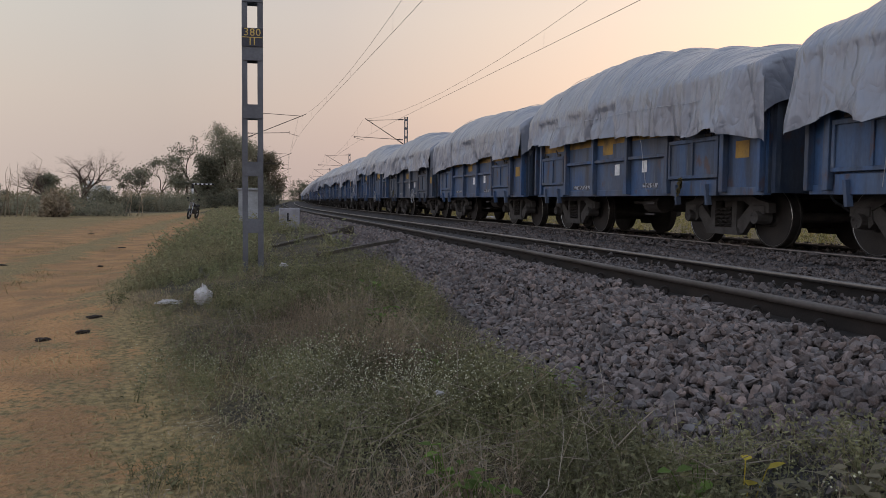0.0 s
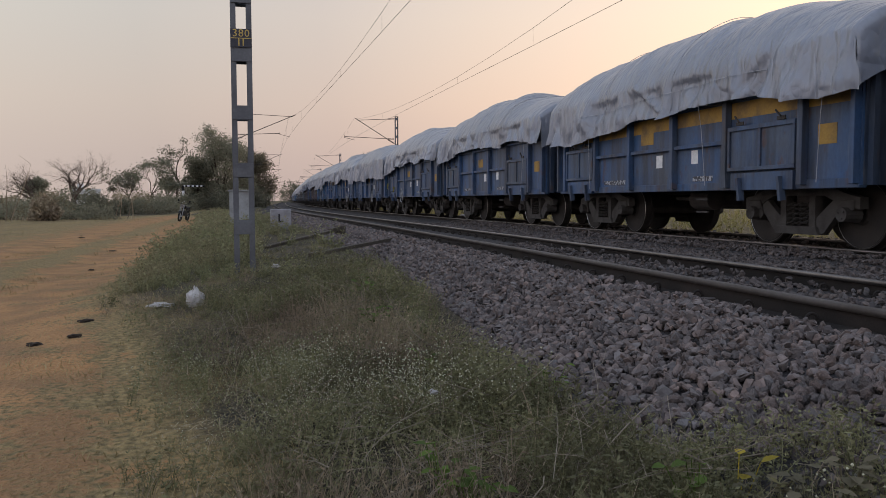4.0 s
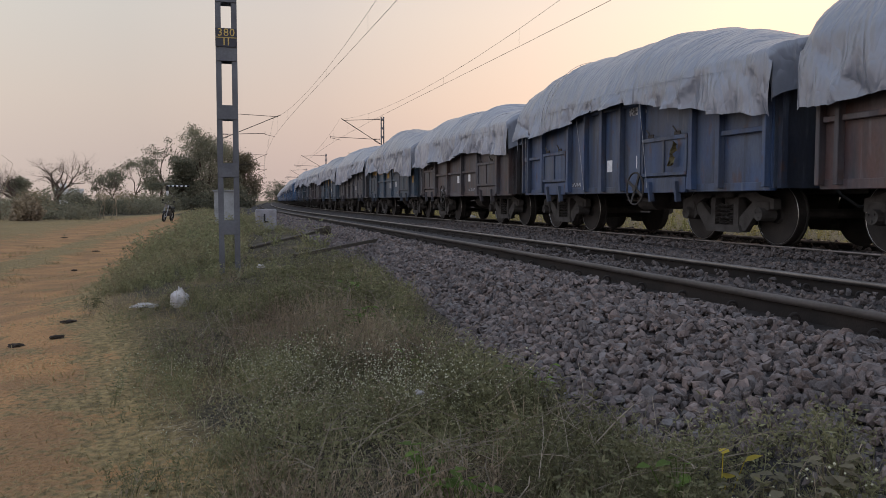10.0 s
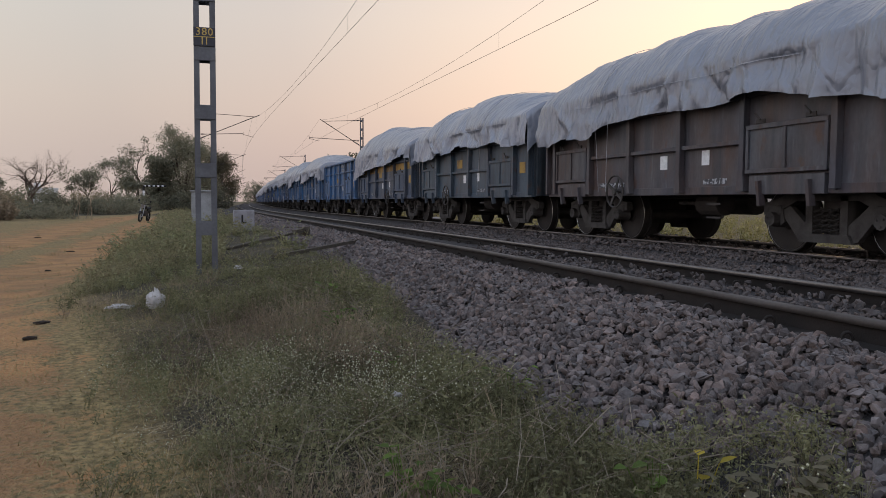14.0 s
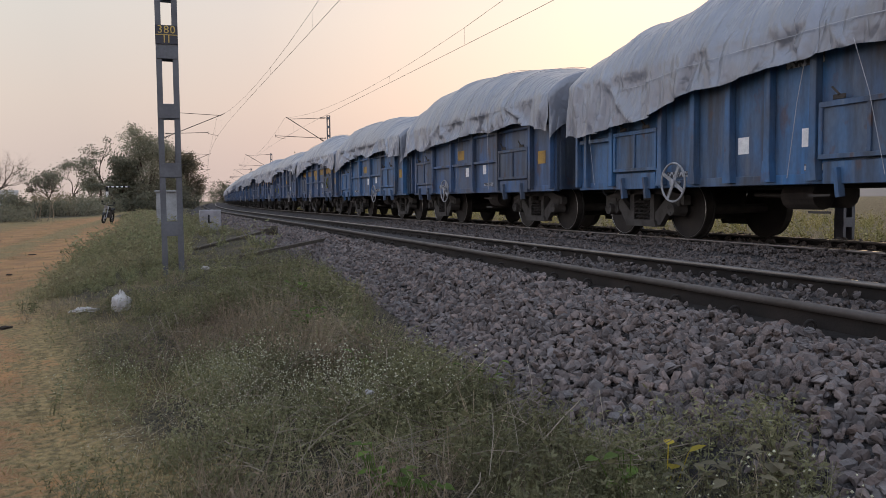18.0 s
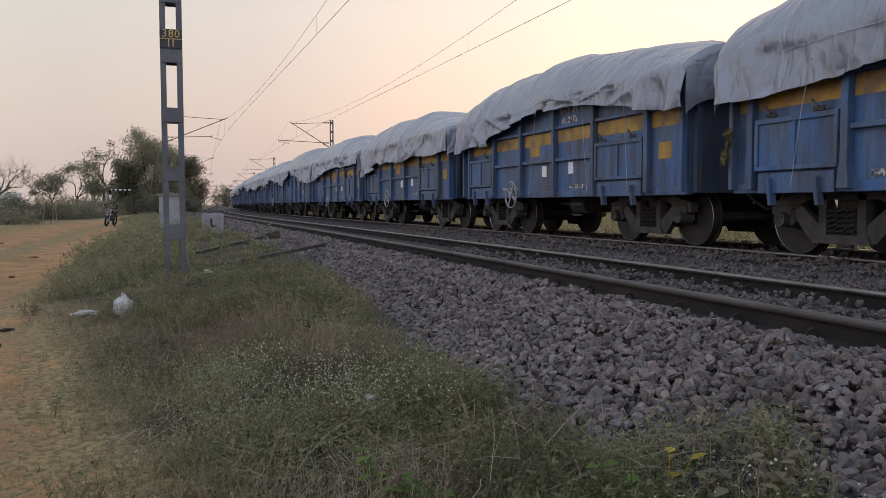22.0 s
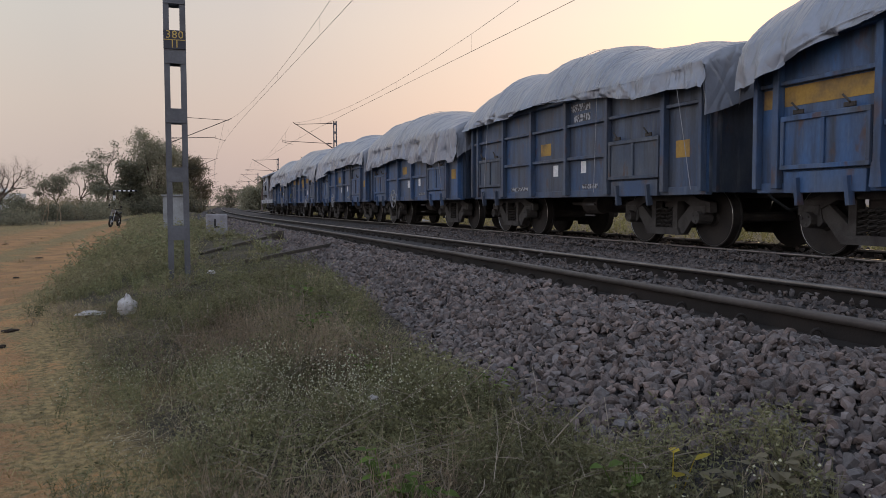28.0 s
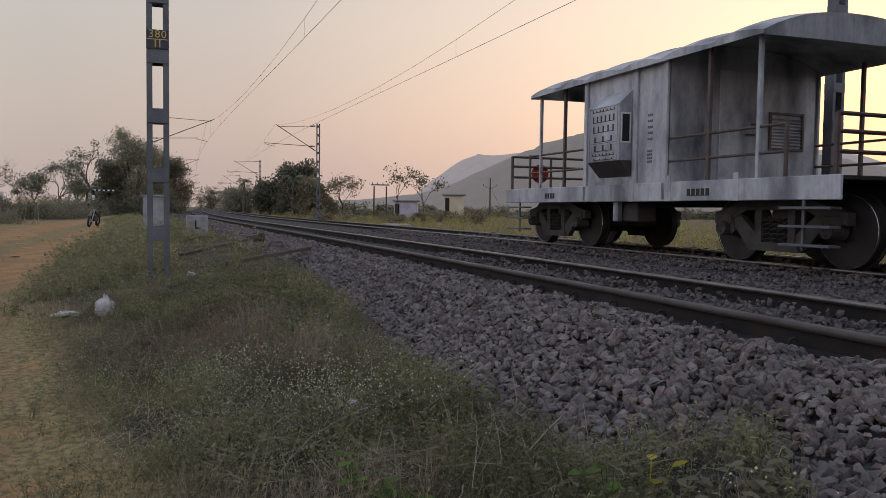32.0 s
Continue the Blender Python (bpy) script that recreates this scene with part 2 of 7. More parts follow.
# darker copy of the stone: brake dust plus the stones' shaded sides, as colour
M_STONE_DARKENED = mat("stained_shaded_stone", (0.11, 0.095, 0.09), (0.06, 0.05, 0.048), rough=0.9, scale=11, fine=60, bump=0.8, rand=0.5)
two_toned(M_STONE_DARKENED, (0.125, 0.098, 0.085), (0.085, 0.08, 0.08))
two_toned(M_STONE, (0.255, 0.19, 0.165), (0.168, 0.158, 0.158))
# bed kept nearly black: the shade in the gaps between stones is its colour
M_BALLAST = mat("gap_shade_ballast_bed", (0.055, 0.05, 0.05), (0.025, 0.022, 0.022), rough=0.95, scale=28, fine=30, bump=1.0, depth=0.05)
M_SLEEPER = mat("concrete_sleeper", (0.10, 0.09, 0.082), (0.06, 0.053, 0.048), rough=0.9, scale=3, fine=50)
M_MAST = mat("galvanised_mast_steel", (0.13, 0.135, 0.15), (0.085, 0.085, 0.095), rough=0.6, metal=0.35, scale=3, fine=40, bump=0.1)
M_WIRE = mat("dark_wire", (0.07, 0.06, 0.055), None, rough=0.5, metal=0.7, bump=0)
M_SIGN = mat("dark_blue_enamel", (0.028, 0.03, 0.045), (0.04, 0.04, 0.05), rough=0.5, scale=9, bump=0.05)
M_SIGNTXT = mat("yellow_enamel", (0.50, 0.36, 0.10), (0.40, 0.28, 0.09), rough=0.6, bump=0)
M_CONCRETE = mat("whitewashed_concrete", (0.29, 0.28, 0.30), (0.18, 0.175, 0.18), rough=0.9, scale=5, fine=50, bump=0.3)
M_BLACK = mat("black_paint", (0.012, 0.012, 0.013), None, rough=0.5, bump=0)
M_VAN = worn_paint("silver_grey_van_paint", 0.5, 0.25, 0.25, 0.3)
M_VANRAIL = mat("brown_red_handrail", (0.10, 0.075, 0.07), (0.06, 0.045, 0.04), rough=0.6, scale=6)
M_RED = mat("red_disc_paint", (0.40, 0.03, 0.02), (0.3, 0.03, 0.02), rough=0.6, bump=0.05)
M_GRASS = leafy("weed_green", (0.218, 0.212, 0.11), (0.092, 0.088, 0.045), 0.3)
M_DRY = leafy("dry_stalk", (0.32, 0.26, 0.175), (0.17, 0.125, 0.088), 0.2)
M_TWIG = mat("bleached_twig", (0.21, 0.18, 0.14), (0.10, 0.08, 0.06), rough=0.9, scale=5, fine=40, bump=0.2, rand=0.4)
M_FLOWER = mat("tiny_white_flower", (0.46, 0.455, 0.33), (0.30, 0.30, 0.205), rough=0.8, bump=0, rand=0.3)
# paler than real foliage: the haze over distant trees is put into this colour
M_LEAF = leafy("haze_paled_leaf", (0.19, 0.19, 0.135), (0.22, 0.205, 0.145), 0.6)
M_LEAF2 = leafy("scrub_leaf", (0.165, 0.155, 0.10), (0.23, 0.18, 0.115), 0.45)
M_TUFT = leafy("olive_grass", (0.215, 0.225, 0.115), (0.27, 0.225, 0.135), 0.35)
M_FRESH = leafy("fresh_green_leaf", (0.10, 0.17, 0.03), (0.14, 0.18, 0.04))
M_YLEAF = leafy("yellow_leaf", (0.42, 0.32, 0.03), (0.3, 0.26, 0.05))
M_BARK = mat("bark", (0.12, 0.09, 0.07), (0.07, 0.05, 0.04), rough=0.95, scale=4, fine=25, bump=0.5)
M_BAG = mat("white_plastic_bag", (0.40, 0.385, 0.37), (0.27, 0.26, 0.25), rough=0.45, scale=8, bump=0.2)
M_RAG = mat("yellow_green_plastic", (0.36, 0.36, 0.06), (0.22, 0.21, 0.05), rough=0.5, scale=9, bump=0.2)
M_RAG_DULL = mat("dull_ochre_plastic", (0.20, 0.17, 0.08), (0.12, 0.10, 0.05), rough=0.6, scale=9, bump=0.2)
M_SEAM = mat("pale_seam_cord", (0.36, 0.37, 0.40), (0.24, 0.25, 0.27), rough=0.8, bump=0)
M_DUNG = mat("dark_dung", (0.035, 0.025, 0.018), None, rough=0.95, scale=12, bump=0.5)
M_TIMBER = mat("weathered_timber", (0.09, 0.075, 0.06), (0.045, 0.038, 0.03), rough=0.9, scale=6, fine=30, stretch=(1, 6, 6))
M_RUBBER = mat("black_rubber", (0.018, 0.018, 0.018), None, rough=0.8, bump=0.1)
M_CHROME = mat("bike_metal", (0.35, 0.35, 0.36), None, rough=0.3, metal=0.9, bump=0)
M_LILAC = mat("pale_lilac_wall", (0.45, 0.40, 0.46), (0.35, 0.31, 0.36), rough=0.9, scale=1, bump=0.1)
M_CREAM = mat("cream_wall", (0.52, 0.45, 0.33), (0.42, 0.36, 0.27), rough=0.9, scale=1, bump=0.1)
M_WHITEWALL = mat("white_wall", (0.6, 0.6, 0.6), (0.45, 0.45, 0.45), rough=0.9, scale=1, bump=0.1)
M_BOX = mat("pale_grey_cabinet_paint", (0.29, 0.30, 0.31), (0.19, 0.19, 0.19), rough=0.6, scale=3, fine=30, bump=0.05)
M_DARKIN = mat("dark_interior", (0.02, 0.02, 0.022), None, rough=0.9, bump=0)


# ---------------------------------------------------------------- mesh helpers
def box(bm, x0, x1, y0, y1, z0, z1, bevel=0.0):
    r = bmesh.ops.create_cube(bm, size=1.0, matrix=Matrix.LocRotScale(((x0 + x1) / 2, (y0 + y1) / 2, (z0 + z1) / 2), None, (x1 - x0, y1 - y0, z1 - z0)))
    if bevel:
        es = list({e for v in r["verts"] for e in v.link_edges})
        bmesh.ops.bevel(bm, geom=es, offset=bevel, segments=1, affect="EDGES")
    return bm


def rod(bm, p, q, r0, r1=None, n=8, caps=True):
    p, q = Vector(p), Vector(q)
    d = q - p
    m = Matrix.Translation((p + q) / 2) @ d.to_track_quat("Z", "Y").to_matrix().to_4x4()
    bmesh.ops.create_cone(bm, cap_ends=caps, segments=n, radius1=r0, radius2=r0 if r1 is None else r1, depth=d.length, matrix=m)
    return bm


def bar(bm, p, q, w, h, up=(0, 0, 1)):
    """A square bar from p to q, w wide and h high."""
    p, q = Vector(p), Vector(q)
    d = (q - p)
    z = d.normalized()
    x = z.cross(Vector(up)).normalized()
    y = x.cross(z)
    m = Matrix((x, y, z)).transposed().to_4x4()
    m.translation = (p + q) / 2
    bmesh.ops.create_cube(bm, size=1.0, matrix=m @ Matrix.Diagonal((w, h, d.length, 1)))
    return bm


def ring(bm, centre, axis, R, r, n=20, k=6):
    """A torus."""
    c, a = Vector(centre), Vector(axis).normalized()
    u = a.orthogonal().normalized()
    w = a.cross(u)
    vs = []
    for i in range(n):
        t = 2 * math.pi * i / n
        d = u * math.cos(t) + w * math.sin(t)
        vs.append([bm.verts.new(c + d * (R + r * math.cos(2 * math.pi * j / k)) + a * r * math.sin(2 * math.pi * j / k)) for j in range(k)])
    for i in range(n):
        for j in range(k):
            bm.faces.new((vs[i][j], vs[(i + 1) % n][j], vs[(i + 1) % n][(j + 1) % k], vs[i][(j + 1) % k]))
    return bm


def prism(bm, pts, x0, x1):
    """A profile in y, z drawn out along x."""
    a = [bm.verts.new((x0, y, z)) for y, z in pts]
    b = [bm.verts.new((x1, y, z)) for y, z in pts]
    n = len(pts)
    bm.faces.new(a)
    bm.faces.new(b[::-1])
    for i in range(n):
        bm.faces.new((a[i], b[i], b[(i + 1) % n], a[(i + 1) % n]))
    bmesh.ops.recalc_face_normals(bm, faces=bm.faces[:])
    return bm


def finish(bm, name, material, smooth=False):
    me = bpy.data.meshes.new(name)
    bm.to_mesh(me)
    bm.free()
    me.materials.append(material)
    if smooth:
        me.polygons.foreach_set("use_smooth", [True] * len(me.polygons))
    return me


def part(name, bm, material, parent=None, label="", smooth=False):
    me = finish(bm, name, material, smooth)
    ob = new(name, me)
    ob.parent = parent
    if label:
        ob["label"] = label
    return ob


def pieces(name, me, mats, parent):
    """Objects of one mesh at several poses, all children of parent."""
    for m in mats:
        ob = new(name, me)
        ob.parent, ob.matrix_basis = parent, m


def thing(name, m, label, category, group="", kind=""):
    ob = new(name)
    ob.empty_display_size = 0.3
    ob.matrix_basis = m
    return tagged(ob, label, category, group, kind)


def np_mesh(name, verts, faces, material, smooth=False):
    """verts (n, 3), faces (m, 3 or 4) as one mesh."""
    me = bpy.data.meshes.new(name)
    k = faces.shape[1]
    me.vertices.add(len(verts))
    me.vertices.foreach_set("co", np.ascontiguousarray(verts, dtype=np.float32).ravel())
    me.loops.add(faces.size)
    me.loops.foreach_set("vertex_index", np.ascontiguousarray(faces, dtype=np.int32).ravel())
    me.polygons.add(len(faces))
    me.polygons.foreach_set("loop_start", np.arange(0, faces.size, k, dtype=np.int32))
    me.update(calc_edges=True)
    me.materials.append(material)
    me.polygons.foreach_set("use_smooth", np.full(len(faces), smooth, dtype=bool))
    return me


def writing(text, size, material, name="lettering", parent=None, at=None, thick=0.002):
    """Text as a mesh, in its local x, y plane."""
    cu = bpy.data.curves.new(name, "FONT")
    cu.body, cu.size, cu.align_x, cu.align_y, cu.extrude, cu.resolution_u = text, size, "CENTER", "CENTER", thick, 2
    tmp = new("tmp", cu)
    bpy.context.view_layer.update()
    me = bpy.data.meshes.new_from_object(tmp.evaluated_get(bpy.context.evaluated_depsgraph_get()))
    bpy.data.objects.remove(tmp)
    me.materials.clear()
    me.materials.append(material)
    ob = new(name, me)
    ob.parent = parent
    ob.matrix_basis = at
    return ob


def smooth_step(a, b, x):
    t = np.clip((x - a) / (b - a), 0, 1)
    return t * t * (3 - 2 * t)


# ---------------------------------------------------------------- plan of the line
NEAR_C, FAR_C = 4.48, 9.35              # centre lines of the two tracks
GAUGE = 1.745                           # between the heads' middles
# how far the line swings to the right of its first direction: a slight S
_y = np.arange(-60.0, 900.0)
_b = np.interp(_y, [-60, 8, 20, 30, 42, 53, 65, 85, 110, 140, 200, 294, 900], [0, 0, -0.20, -0.47, -0.78, -0.97, -1.03, -0.80, -0.05, 1.0, 3.6, 8.0, 36.0])
for _k in range(2):
    _b[8:-8] = np.convolve(_b, np.ones(17) / 17, "valid")


def bend(y):
    """Sideways shift of the line at y."""
    return np.interp(y, _y, _b)


def line(s, off=0.0):
    """x, y and heading (radians to the right) at s metres along the line, off metres to the right of the camera's own line."""
    h = math.atan((bend(s + 2) - bend(s - 2)) / 4)
    return float(bend(s)) + off * math.cos(h), s - off * math.sin(h), h


def sweep(profile, stations, off, z0=0.0):
    """A section (x, z) swept along the line: vertices and quads."""
    V, Fq = [], []
    k = len(profile)
    for s in stations:
        x, y, h = line(s, off)
        c, sn = math.cos(h), math.sin(h)
        V += [(x + px * c, y - px * sn, z0 + pz) for px, pz in profile]
    for i in range(len(stations) - 1):
        for j in range(k):
            a, b = i * k + j, i * k + (j + 1) % k
            Fq.append((a, a + k, b + k, b))
    return np.array(V), np.array(Fq)


def ground_z(x, y):
    """Height of the ground beside the line; x taken across the line."""
    xx = x - bend(y)
    z = np.full_like(xx, -0.50)
    z = z + 0.28 * smooth_step(-2.4, -0.2, xx) * smooth_step(3.5, 10, y)
    z = z + 0.10 * smooth_step(-0.4, 1.6, xx)
    z = z - 0.25 * smooth_step(1.5, 2.2, xx)
    z = np.where(xx > 12.0, -0.62 + 0.12 * smooth_step(13.0, 16, xx), z)
    z = z + 0.008 * np.sin(1.7 * xx + 0.9 * y) * np.cos(1.1 * y - 0.6 * xx)
    return z


# ---------------------------------------------------------------- ground
def ground_material():
    m = mat("dirt_and_dry_grass", (0.37, 0.20, 0.085), (0.255, 0.145, 0.068), rough=0.95, scale=1.6, fine=30, bump=0.9, depth=0.05, low=0.4, high=0.6, grain=0.8)
    nd, ln = m.node_tree.nodes, m.node_tree.links
    hsv = next(n for n in nd if n.type == "HUE_SAT")
    at = nd.new("ShaderNodeAttribute")
    at.attribute_name = "cover"
    tc = nd.new("ShaderNodeTexCoord")
    n3, n4 = nd.new("ShaderNodeTexNoise"), nd.new("ShaderNodeTexNoise")
    n3.inputs["Scale"].default_value, n3.inputs["Detail"].default_value = 2.6, 10
    n4.inputs["Scale"].default_value, n4.inputs["Detail"].default_value = 22, 7
    ln.new(tc.outputs["Object"], n3.inputs["Vector"])
    ln.new(tc.outputs["Object"], n4.inputs["Vector"])
    s1 = nd.new("ShaderNodeMath")
    s1.operation = "ADD"
    ln.new(at.outputs["Fac"], s1.inputs[0])
    ln.new(n3.outputs["Fac"], s1.inputs[1])
    s2 = nd.new("ShaderNodeMath")
    s2.operation = "MULTIPLY_ADD"
    ln.new(n4.outputs["Fac"], s2.inputs[0])
    s2.inputs[1].default_value = 0.8
    ln.new(s1.outputs[0], s2.inputs[2])
    mr = nd.new("ShaderNodeMapRange")
    mr.inputs["From Min"].default_value, mr.inputs["From Max"].default_value = 1.14, 1.32
    ln.new(s2.outputs[0], mr.inputs["Value"])
    gcol = nd.new("ShaderNodeMix")
    gcol.data_type = "RGBA"
    gcol.inputs["A"].default_value, gcol.inputs["B"].default_value = (0.30, 0.22, 0.10, 1), (0.14, 0.105, 0.048, 1)
    mr4 = nd.new("ShaderNodeMapRange")
    mr4.inputs["From Min"].default_value, mr4.inputs["From Max"].default_value = 0.38, 0.62
    ln.new(n4.outputs["Fac"], mr4.inputs["Value"])
    ln.new(mr4.outputs[0], gcol.inputs["Factor"])
    mx = nd.new("ShaderNodeMix")
    mx.data_type = "RGBA"
    ln.new(mr.outputs[0], mx.inputs["Factor"])
    old = hsv.inputs["Color"].links[0].from_socket
    ln.new(old, mx.inputs["A"])
    # under dense growth the plants' shade goes into the soil colour, flecked with litter
    shade_mix = nd.new("ShaderNodeMix")
    shade_mix.data_type = "RGBA"
    mr2 = nd.new("ShaderNodeMapRange")
    mr2.inputs["From Min"].default_value, mr2.inputs["From Max"].default_value = 0.55, 0.85
    ln.new(at.outputs["Fac"], mr2.inputs["Value"])
    ln.new(mr2.outputs[0], shade_mix.inputs["Factor"])
    ln.new(gcol.outputs["Result"], shade_mix.inputs["A"])
    under = nd.new("ShaderNodeMix")
    under.data_type = "RGBA"
    mr3 = nd.new("ShaderNodeMapRange")
    mr3.inputs["From Min"].default_value, mr3.inputs["From Max"].default_value = 0.4, 0.62
    n5 = nd.new("ShaderNodeTexNoise")
    n5.inputs["Scale"].default_value, n5.inputs["Detail"].default_value = 60, 6
    ln.new(tc.outputs["Object"], n5.inputs["Vector"])
    ln.new(n5.outputs["Fac"], mr3.inputs["Value"])
    ln.new(mr3.outputs[0], under.inputs["Factor"])
    under.inputs["A"].default_value, under.inputs["B"].default_value = (0.018, 0.016, 0.011, 1), (0.085, 0.07, 0.04, 1)
    ln.new(under.outputs["Result"], shade_mix.inputs["B"])
    ln.new(shade_mix.outputs["Result"], mx.inputs["B"])
    ln.new(mx.outputs["Result"], hsv.inputs["Color"])
    return m


def grid_lines(a, b, fine_a, fine_b, step, grow=1.18):
    """Coordinates that are close together between fine_a and fine_b and wider towards a and b."""
    mid = list(np.arange(fine_a, fine_b + 1e-6, step))
    up, d, x = [], step, fine_b
    while x < b:
        d *= grow
        x = min(b, x + d)
        up.append(x)
    dn, d, x = [], step, fine_a
    while x > a:
        d *= grow
        x = max(a, x - d)
        dn.append(x)
    return np.array(dn[::-1] + mid + up)


def road_edge(y):
    return -0.25 - 1.25 * smooth_step(2.5, 11, y) - 0.4 * smooth_step(20, 45, y)


def build_ground():
    xs = grid_lines(-3000, 3000, -8, 3.0, 0.16)
    ys = grid_lines(-600, 4500, 1.2, 16, 0.16, 1.12)
    X, Y = np.meshgrid(xs, ys)
    Z = ground_z(X, Y)
    rut = np.exp(-((X - (road_edge(Y) - 1.6)) / 0.35) ** 2) + np.exp(-((X - (road_edge(Y) - 3.3)) / 0.4) ** 2)
    Z = Z - 0.03 * rut * (Y < 60)
    n = np.array([noise.noise(Vector((x * 1.3, y * 1.3, 0))) for x, y in zip(X.ravel(), Y.ravel())]).reshape(X.shape)
    Z = Z + 0.02 * n * (np.abs(X) < 40)
    nx, ny = len(xs), len(ys)
    i = np.arange(nx - 1)[None, :] + np.arange(ny - 1)[:, None] * nx
    Fq = np.stack([i, i + 1, i + nx + 1, i + nx], -1).reshape(-1, 4)
    me = np_mesh("ground", np.stack([X, Y, Z], -1).reshape(-1, 3), Fq, ground_material(), True)
    # how much growth covers the earth
    e = road_edge(Y)
    cover = 0.14 + 0.72 * smooth_step(-0.9, 0.6, X - e)
    cover = cover + 0.40 * np.exp(-((X - (e - 2.45)) / 0.6) ** 2) + 0.42 * smooth_step(3.6, 6.5, e - X) - 0.12 * rut
    cover = cover + 0.5 * smooth_step(60, 75, Y) + 0.22 * n
    cover = np.where(X > 3, 0.75, cover)
    at = me.attributes.new("cover", "FLOAT", "POINT")
    at.data.foreach_set("value", cover.astype(np.float32).ravel())
    return tagged(new("ground", me), "orange dirt track and dry grassy ground", "ground", kind="structure")


build_ground()


# ---------------------------------------------------------------- ballast, rails and sleepers
def shoulder_x(y):
    return 1.62 + 0.22 * np.sin(0.8 * y + 0.6) * np.exp(-y / 30) + 0.12 * np.sin(2.1 * y)


def ballast_z(x, y):
    """Height of the stone bed at x across the line."""
    t0 = shoulder_x(y)
    z = -0.46 + 0.31 * np.clip((x - t0) / (2.75 - t0), 0, 1) + 0.015 * (x > 2.6)
    z = np.where(x > 2.75, -0.135, z)
    z = np.where((x > 3.4) & (x < 5.75), -0.165, z)
    z = np.where((x > 6.2) & (x < 7.6), -0.19, z)
    z = np.where(x > 11.0, -0.15 - 0.35 * np.clip((x - 11.0) / 1.4, 0, 1), z)
    return z


def weed_edge(y):
    """Where the weeds give way to bare stones."""
    e = np.interp(y, [1.5, 2.2, 2.5, 2.9, 3.4, 4.0, 4.9, 6.4, 9, 17, 45], [1.75, 2.1, 2.1, 1.85, 1.55, 1.55, 1.35, 1.35, 1.6, 1.9, 1.9])
    return e + 0.09 * np.sin(3.1 * y) + 0.07 * np.sin(7.7 * y + 1)


def build_ballast():
    xs = np.array([1.3, 1.6, 1.9, 2.2, 2.5, 2.75, 3.1, 3.5, 4.5, 5.7, 6.2, 6.9, 7.6, 8.2, 9.2, 10.2, 11.0, 11.7, 12.4, 12.8])
    ys = np.concatenate([np.arange(-40, 40, 0.5), np.arange(40, 700, 5.0)])
    X, Y = np.meshgrid(xs, ys)
    Z = ballast_z(X, Y)
    Z[:, 0] = -0.75
    Z[:, -1] = -1.0
    P = np.stack([X + bend(Y), Y, Z - 0.02], -1).reshape(-1, 3)
    nx, ny = len(xs), len(ys)
    i = np.arange(nx - 1)[None, :] + np.arange(ny - 1)[:, None] * nx
    Fq = np.stack([i, i + 1, i + nx + 1, i + nx], -1).reshape(-1, 4)
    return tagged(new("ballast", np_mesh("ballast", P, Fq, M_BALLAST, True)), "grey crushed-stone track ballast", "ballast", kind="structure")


ballast = build_ballast()

STATIONS = [-480, -200, -60] + list(range(-40, 90, 10)) + list(range(90, 300, 5)) + list(range(300, 701, 25))
RAIL_SIDE = [(-0.036, -0.045), (-0.010, -0.05), (-0.009, -0.14), (-0.075, -0.16), (-0.075, -0.172), (0.075, -0.172), (0.075, -0.16), (0.009, -0.14), (0.010, -0.05), (0.036, -0.045)]
RAIL_HEAD = [(-0.036, -0.045), (0.036, -0.045), (0.036, -0.008), (0.028, -0.001), (0.012, 0.0), (-0.012, 0.0), (-0.028, -0.001), (-0.036, -0.008)]
RAIL_Z = {"near": (0.03, -0.03), "far": (-0.04, -0.04)}


def build_track(name, centre, dull, zs):
    track = thing(name, Matrix(), "broad-gauge railway track of steel rails on concrete sleepers", "track", kind="structure")
    for sx, z in ((-1, zs[0]), (1, zs[1])):
        v, f = sweep(RAIL_SIDE, STATIONS, centre + sx * GAUGE / 2, z)
        web = new("rail", np_mesh("rail", v, f, M_RAIL))
        web.parent = track
        v, f = sweep(RAIL_HEAD, STATIONS, centre + sx * GAUGE / 2, z + 0.0005)
        head = new("rail_head", np_mesh("rail_head", v, f, M_RAILDULL if dull and sx < 0 else M_RAILTOP, True))
        head.parent = web
    return track


near_track = build_track("near_track", NEAR_C, True, RAIL_Z["near"])
far_track = build_track("far_track", FAR_C, False, RAIL_Z["far"])


def sleeper_mesh():
    bm = bmesh.new()
    prof = [(-1.375, -0.38), (-1.375, -0.175), (-0.62, -0.175), (-0.3, -0.205), (0.3, -0.205), (0.62, -0.175), (1.375, -0.175), (1.375, -0.38)]
    a = [bm.verts.new((x, -0.125, z)) for x, z in prof]
    b = [bm.verts.new((x, 0.125, z)) for x, z in prof]
    n = len(prof)
    bm.faces.new(a)
    bm.faces.new(b[::-1])
    for i in range(n):
        bm.faces.new((a[i], b[i], b[(i + 1) % n], a[(i + 1) % n]))
    bmesh.ops.recalc_face_normals(bm, faces=bm.faces[:])
    return finish(bm, "sleeper", M_SLEEPER)


def clip_mesh():
    bm = bmesh.new()
    ring(bm, (0, 0, 0.0), (0.25, 1, 0), 0.034, 0.011, 10, 5)
    rod(bm, (-0.005, -0.055, -0.02), (-0.005, 0.055, -0.02), 0.012, n=6)
    return finish(bm, "rail_clip", M_RAIL, True)


